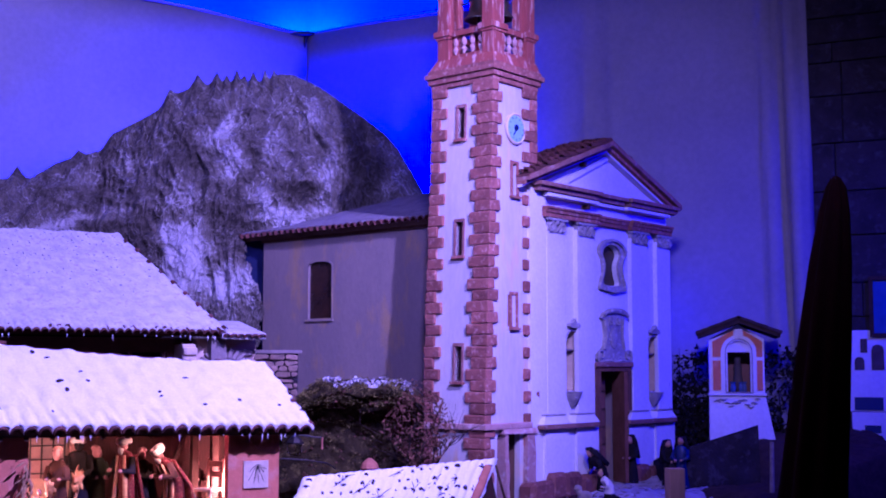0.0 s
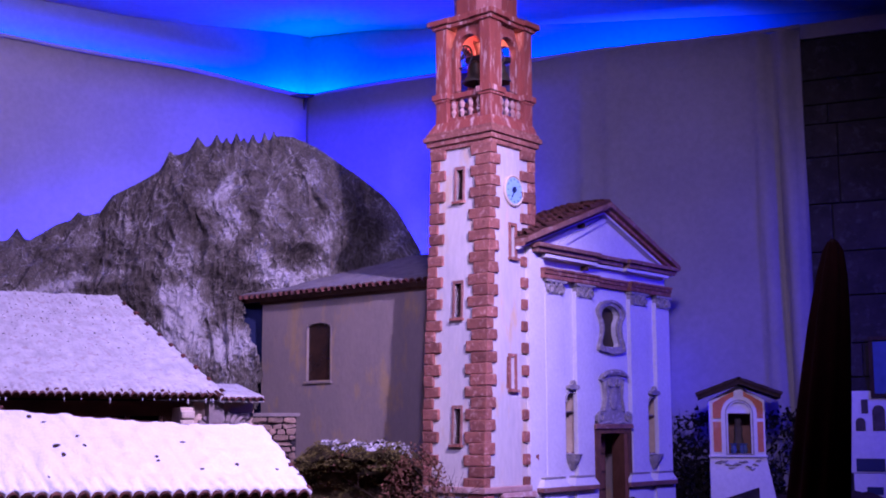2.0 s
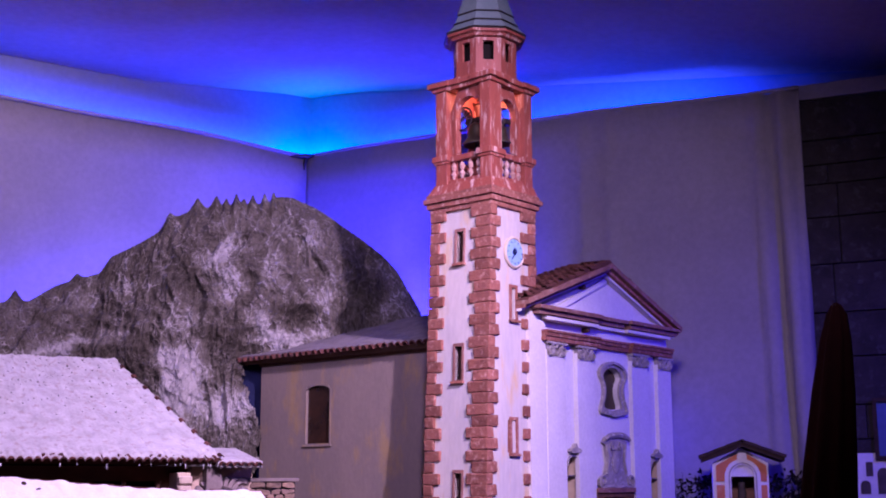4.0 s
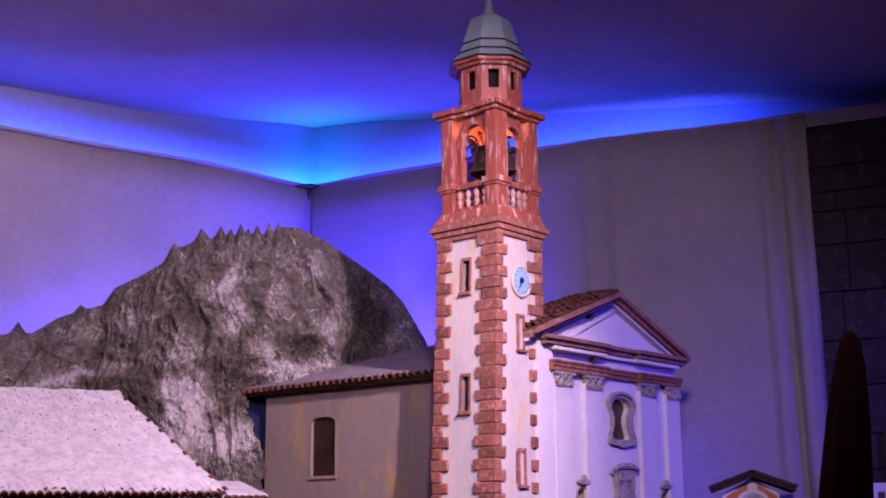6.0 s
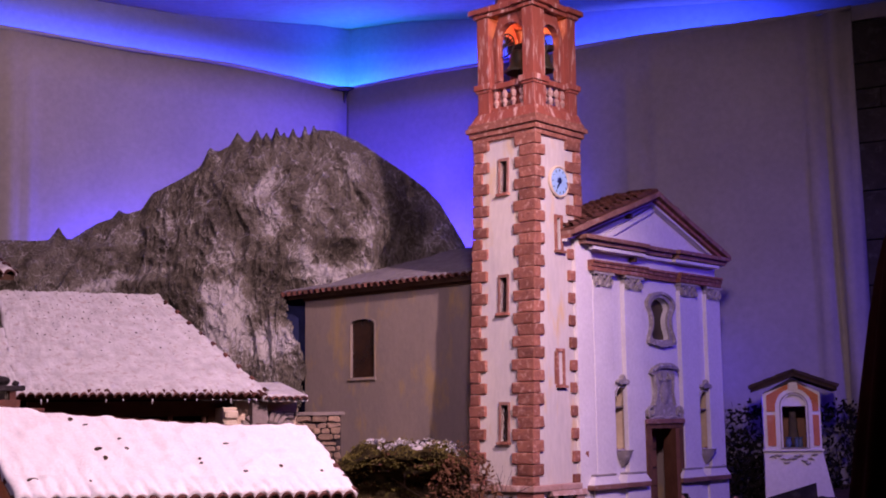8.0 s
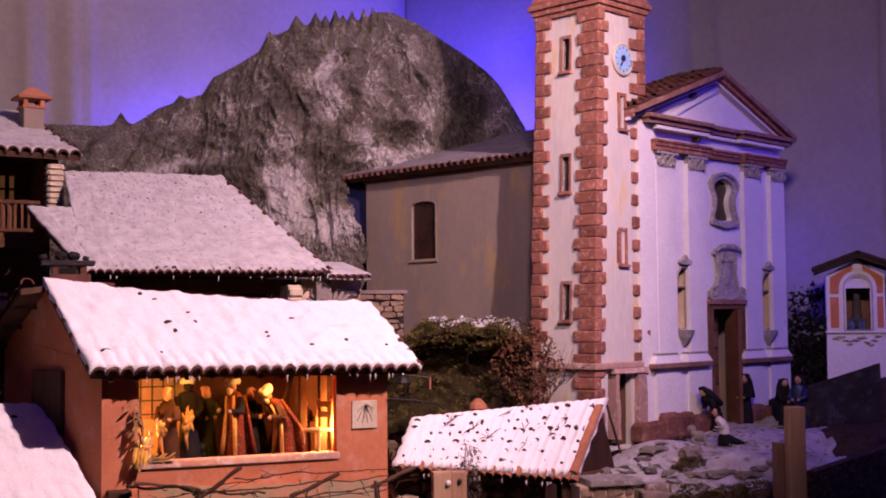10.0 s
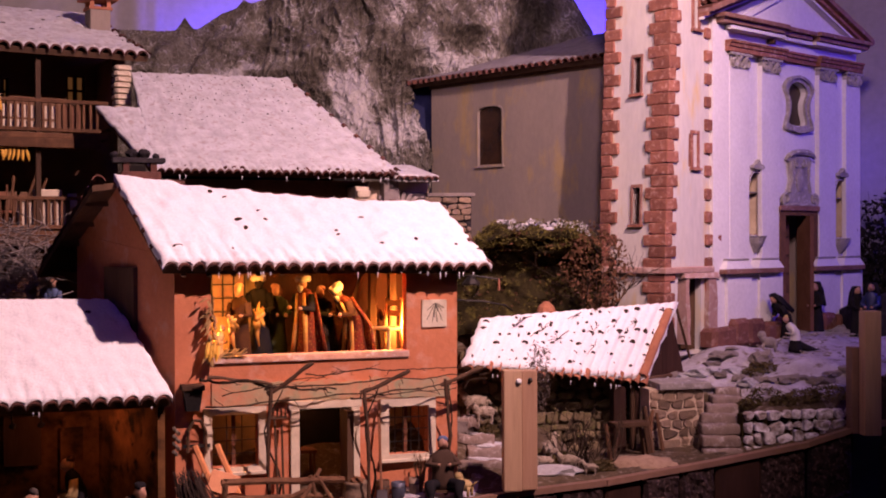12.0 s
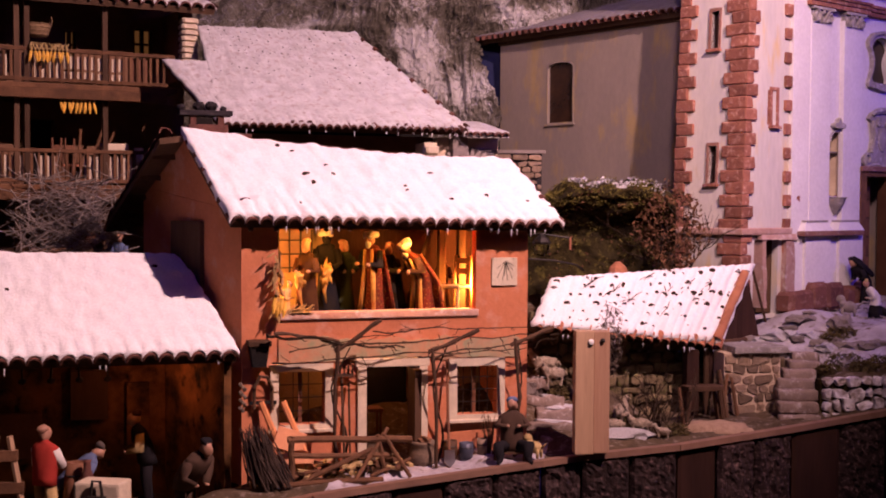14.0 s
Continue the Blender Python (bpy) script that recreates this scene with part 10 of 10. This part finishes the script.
box(bm, -0.047, 0.047, -0.03, 0.03, 0.79, 0.918, bev=0.005)
part("block", bm, M["trim"], anv)
bm = B()
box(bm, -0.014, 0.022, -0.047, -0.031, 0.79, 0.895, bev=0.002)
tube(bm, [(-0.008, -0.038, 0.895), (-0.004, -0.038, 0.924), (0.012, -0.038, 0.924), (0.016, -0.038, 0.895)], 0.003, 6)
part("vice", bm, M["iron"], anv)
wb = thing("workbench", pose(-1.32, 2.86, 0.80, 0, 0, 26), "dark wooden workbench with tools", "bench")
bm = B()
box(bm, -0.10, 0.10, -0.03, 0.03, 0.90, 0.912, bev=0.001)
part("top", bm, M["redwood"], wb)
for x in (-0.09, 0.09):
    bm = B()
    box(bm, x - 0.006, x + 0.006, -0.025, 0.025, 0.80, 0.90)
    part("trestle", bm, M["wood"], wb)
for k in range(5):
    bm = B()
    tube(bm, [(0, 0, 0), (0.004 * (k % 3 - 1), 0, 0.06 + 0.01 * (k % 2))], 0.003, 6)
    blob(bm, (0, 0, 0.0), (0.010, 0.004, 0.008), 1)
    ob = tagged(part("hanging_tool", bm, M["iron"]), "dark tool hung on the workshop wall", "tool", "tools on the wall")
    ob.matrix_basis = HM @ pose(-0.80 + 0.06 * k, 0.205, 1.07 - 0.885)
tb = thing("small_table", pose(-0.945, 2.50, 0.82), "thin wooden stand in the workshop", "stand")
bm = B()
box(bm, -0.018, 0.022, -0.008, 0.008, 0.862, 0.866)
part("top", bm, M["pine"], tb)
bm = B()
tube(bm, [(0.012, 0, 0.82), (0.012, 0, 0.862)], 0.002, 6)
part("leg", bm, M["pine"], tb)

# ---- on the balconies ----
def corn_bunch(x, y, z, n, seed, width):
    """Maize cobs hung by their husks."""
    rng = random.Random(seed)
    ob = thing("maize_string", BM @ Matrix.Translation((x, y, z - 1.0)), "row of orange maize cobs hung by their husks", "maize", "maize on the balconies")
    ZERO[ob.name] = 0.0
    bm = B()
    tube(bm, [(-width / 2, 0, 0), (width / 2, 0, 0)], 0.0018, 5)
    part("cord", bm, M["straw"], ob)
    for k in range(n):
        px = -width / 2 + width * (k + 0.5) / n
        a = rng.uniform(-0.3, 0.3)
        bm = B()
        tube(bm, [(px, -0.006, -0.008), (px + a * 0.014, -0.008, -0.022), (px + a * 0.03, -0.008, -0.036)], [0.0035, 0.005, 0.0018], 7)
        part("cob", bm, M["corn"], ob)
        bm = B()
        for q in range(3):
            tube(bm, [(px, -0.004, -0.006), (px + rng.uniform(-0.008, 0.008), -0.006, 0.006), (px + rng.uniform(-0.012, 0.012), -0.004, 0.016)], [0.003, 0.004, 0.0008], 5, flat=0.4)
        part("husk", bm, M["straw"], ob)


corn_bunch(-0.418, -0.135, 1.862, 10, 1, 0.10)
corn_bunch(-0.347, -0.135, 1.732, 9, 2, 0.095)
bask = thing("basket", BM @ Matrix.Translation((-0.441, -0.10, 0.90)), "round wicker basket with a handle hung under the eave", "basket")
ZERO[bask.name] = 1.90
bm = B()
lathe(bm, [(0.026, 1.896), (0.031, 1.908), (0.036, 1.928), (0.0335, 1.928), (0.029, 1.908), (0.022, 1.900)], 18)
part("body", bm, M["wicker"], bask, smooth=True)
for z, r in ((1.901, 0.0285), (1.911, 0.0320), (1.919, 0.0340), (1.9275, 0.0362)):
    bm = B()
    tube(bm, [(r * math.cos(a), r * math.sin(a), z + 0.0008 * math.cos(9 * a)) for a in (2 * math.pi * k / 24 for k in range(25))], 0.0016, 5)
    part("woven_band", bm, M["wicker"], bask)
for sx in (-1, 1):
    bm = B()
    tube(bm, [(sx * 0.036, -0.006, 1.926), (sx * 0.037, -0.004, 1.942), (sx * 0.036, 0.0, 1.950), (sx * 0.034, 0.004, 1.942), (sx * 0.035, 0.006, 1.926)], 0.0016, 5)
    part("handle", bm, M["wicker"], bask)
for x, y, z, mt, lab in ((-0.38, -0.08, 1.509, "redwood", "reddish wooden chair on the lower balcony"), (-0.345, -0.075, 1.509, "redwood", "reddish wooden chair on the lower balcony")):
    ch = thing("balcony_chair", BM @ Matrix.Translation((x, y, z - 1.0)) @ pose(0, 0, 0, 0, 0, 25), lab, "chair", "chairs on the balcony")
    ZERO[ch.name] = 0.0
    for px, py, t in ((-0.014, -0.014, 0.048), (0.014, -0.014, 0.048), (-0.014, 0.014, 0.125), (0.014, 0.014, 0.125)):
        bm = B()
        tube(bm, [(px, py, 0), (px, py * 1.1, t)], 0.003, 6)
        part("leg", bm, M[mt], ch)
    bm = B()
    box(bm, -0.018, 0.018, -0.018, 0.018, 0.048, 0.054)
    part("seat", bm, M["tile_light"], ch)
    bm = B()
    box(bm, -0.014, 0.014, 0.0145, 0.0175, 0.095, 0.106)
    part("back_slat", bm, M[mt], ch)
for x, z, w, h, mt, lab in ((-0.234, 1.592, 0.072, 0.030, "trim", "pale wooden trough on the lower balcony"), (-0.167, 1.53, 0.030, 0.082, "trim", "pale barrel at the balcony's end")):
    bm = B()
    if h > w:
        lathe(bm, [(w * 0.42, 0), (w * 0.5, h * 0.5), (w * 0.42, h), (w * 0.34, h)], 12)
    else:
        box(bm, -w / 2, w / 2, -0.02, 0.02, 0, h, bev=0.004)
    ob = tagged(part("trough" if h < w else "barrel", bm, M[mt], smooth=h > w), lab, "trough" if h < w else "barrel")
    ob.matrix_basis = BM @ Matrix.Translation((x, -0.07, z - 1.0))
lad = thing("ladder", BM @ Matrix.Translation((-0.30, -0.10, 0.5)), "steep wooden stair under the balcony", "ladder")
ZERO[lad.name] = 0.0
for y in (0.0, 0.03):
    bm = B()
    tube(bm, [(-0.06, y, -0.20), (0.05, y, -0.075)], 0.006, 6)
    part("rail", bm, M["redwood"], lad)
for k in range(6):
    bm = B()
    f = (k + 0.5) / 6
    box(bm, -0.06 + 0.11 * f - 0.006, -0.06 + 0.11 * f + 0.006, 0.0, 0.03, -0.20 + 0.125 * f, -0.197 + 0.125 * f)
    part("tread", bm, M["redwood"], lad)
for k, (a, b) in enumerate((((-0.31, 1.515), (-0.25, 1.68)), ((-0.335, 1.515), (-0.315, 1.66)), ((-0.29, 1.515), (-0.225, 1.655)))):
    bm = B()
    tube(bm, [(a[0], -0.06, a[1] - 1.0), (b[0], -0.03, b[1] - 1.0)], 0.004, 6)
    ob = tagged(part("stored_pole", bm, M["oldwood"]), "wooden pole stored on the balcony", "pole", "poles on the balcony")
    ob.matrix_basis = BM
figurine(BM @ pose(-0.245, -0.17, 0.235, 0, 0, -30), 0.14, "bluecloth", "clay figurine behind the workshop roof", head="skin", top="skin")

# ---- lantern bracket between the house and the shelter, twigs on the shelter roof ----
lan2 = thing("hanging_lantern", pose(-0.373, 3.177, 1.37), "glass and iron lantern on a bracket at the house corner", "lantern")
ZERO[lan2.name] = 0.0
bm = B()
tube(bm, [(-0.115, -0.005, 0.012), (-0.05, 0.0, 0.016), (0.0, 0.0, 0.020), (0.071, 0.007, 0.010)], 0.0022, 6)
part("bracket", bm, M["iron"], lan2)
bm = B()
lathe(bm, [(0.010, -0.034), (0.019, -0.026), (0.021, -0.004), (0.014, 0.008), (0.004, 0.016)], 8)
part("glass", bm, M["glass"], lan2).visible_shadow = False
bm = B()
lathe(bm, [(0.022, -0.004), (0.0235, 0.0), (0.015, 0.010), (0.003, 0.020)], 8)
part("cap", bm, M["iron"], lan2)
bm = B()
tube(bm, [(0.069, 0.007, 0.012), (0.069, 0.007, -0.018)], 0.0028, 6)
part("handle", bm, M["tile_light"], lan2, "orange wooden handle")
bm = B()
tube(bm, [(-0.11, -0.01, -0.045), (-0.025, -0.003, -0.041), (0.03, 0.01, -0.045), (0.064, 0.027, -0.052), (0.080, 0.045, -0.056), (0.099, 0.061, -0.071)], 0.0022, 6)
ob = tagged(part("iron_rod", bm, M["iron"], smooth=True), "bent iron rod reaching to the shelter roof", "rod")
ob.matrix_basis = pose(-0.373, 3.177, 1.37)
pot = thing("chimney_pot", pose(-0.196, 3.40, 1.24), "small terracotta chimney pot behind the shelter roof", "chimney")
ZERO[pot.name] = 0.0
bm = B()
lathe(bm, [(0.022, 0.0), (0.020, 0.045), (0.026, 0.048), (0.022, 0.060), (0.006, 0.075)], 10)
part("pot", bm, M["tile_light"], pot)
rng = random.Random(71)
bm = B()
for cu, cv in ((0.22, 0.72), (0.45, 0.40), (0.50, 0.80), (0.62, 0.52), (0.66, 0.30), (0.72, 0.62), (0.80, 0.45), (0.84, 0.66), (0.35, 0.55)):
    for _ in range(6):
        p = spot_on(SB, cu, cv) + Vector((0, 0, 0.020))
        q = spot_on(SB, min(0.98, cu + rng.uniform(-0.05, 0.05)), min(0.98, max(0.05, cv + rng.uniform(-0.14, 0.14)))) + Vector((0, 0, 0.021))
        tube(bm, [p, p.lerp(q, 0.5) + Vector((0, 0, rng.uniform(0, 0.004))), q], [0.0013, 0.0011, 0.0006], 4)
tagged(part("twig_litter", bm, M["vine"]), "dark twigs lying on the shelter snow", "twigs", kind="stuff")
# small things beside the vice block
keg = thing("small_keg", pose(-1.252, 2.50, 0.80), "small dark wooden keg behind the block", "keg")
ZERO[keg.name] = 0.0
bm = B()
lathe(bm, [(0.018, 0.0), (0.024, 0.06), (0.024, 0.09), (0.019, 0.135), (0.015, 0.135), (0.015, 0.128)], 12)
part("body", bm, M["redwood"], keg, smooth=True)
for z in (0.03, 0.11):
    bm = B()
    tube(bm, [(0.0225 * math.cos(a), 0.0225 * math.sin(a), z) for a in (2 * math.pi * k / 14 for k in range(15))], 0.0015, 5)
    part("hoop", bm, M["iron"], keg)
bm = B()
lathe(bm, [(0.012, 0.0), (0.017, 0.05), (0.017, 0.10), (0.008, 0.125), (0.007, 0.14), (0.009, 0.145)], 12)
ob = tagged(part("jug", bm, M["tile"], smooth=True), "brown clay jug behind the block", "jug")
ob.matrix_basis = pose(-1.215, 2.475, 0.80)
trs = thing("wooden_trestle", pose(-1.385, 2.455, 0.79, 0, 0, 20), "pale wooden trestle beside the worker", "trestle")
ZERO[trs.name] = 0.0
for x0, x1 in ((-0.045, -0.012), (0.045, 0.012)):
    bm = B()
    tube(bm, [(x0, 0, 0.0), (x1, 0, 0.20)], 0.007, 6)
    part("leg", bm, M["pine"], trs)
for z, w in ((0.085, 0.040), (0.150, 0.028)):
    bm = B()
    box(bm, -w, w, -0.008, 0.008, z, z + 0.022, bev=0.001)
    part("board", bm, M["oldwood"], trs)
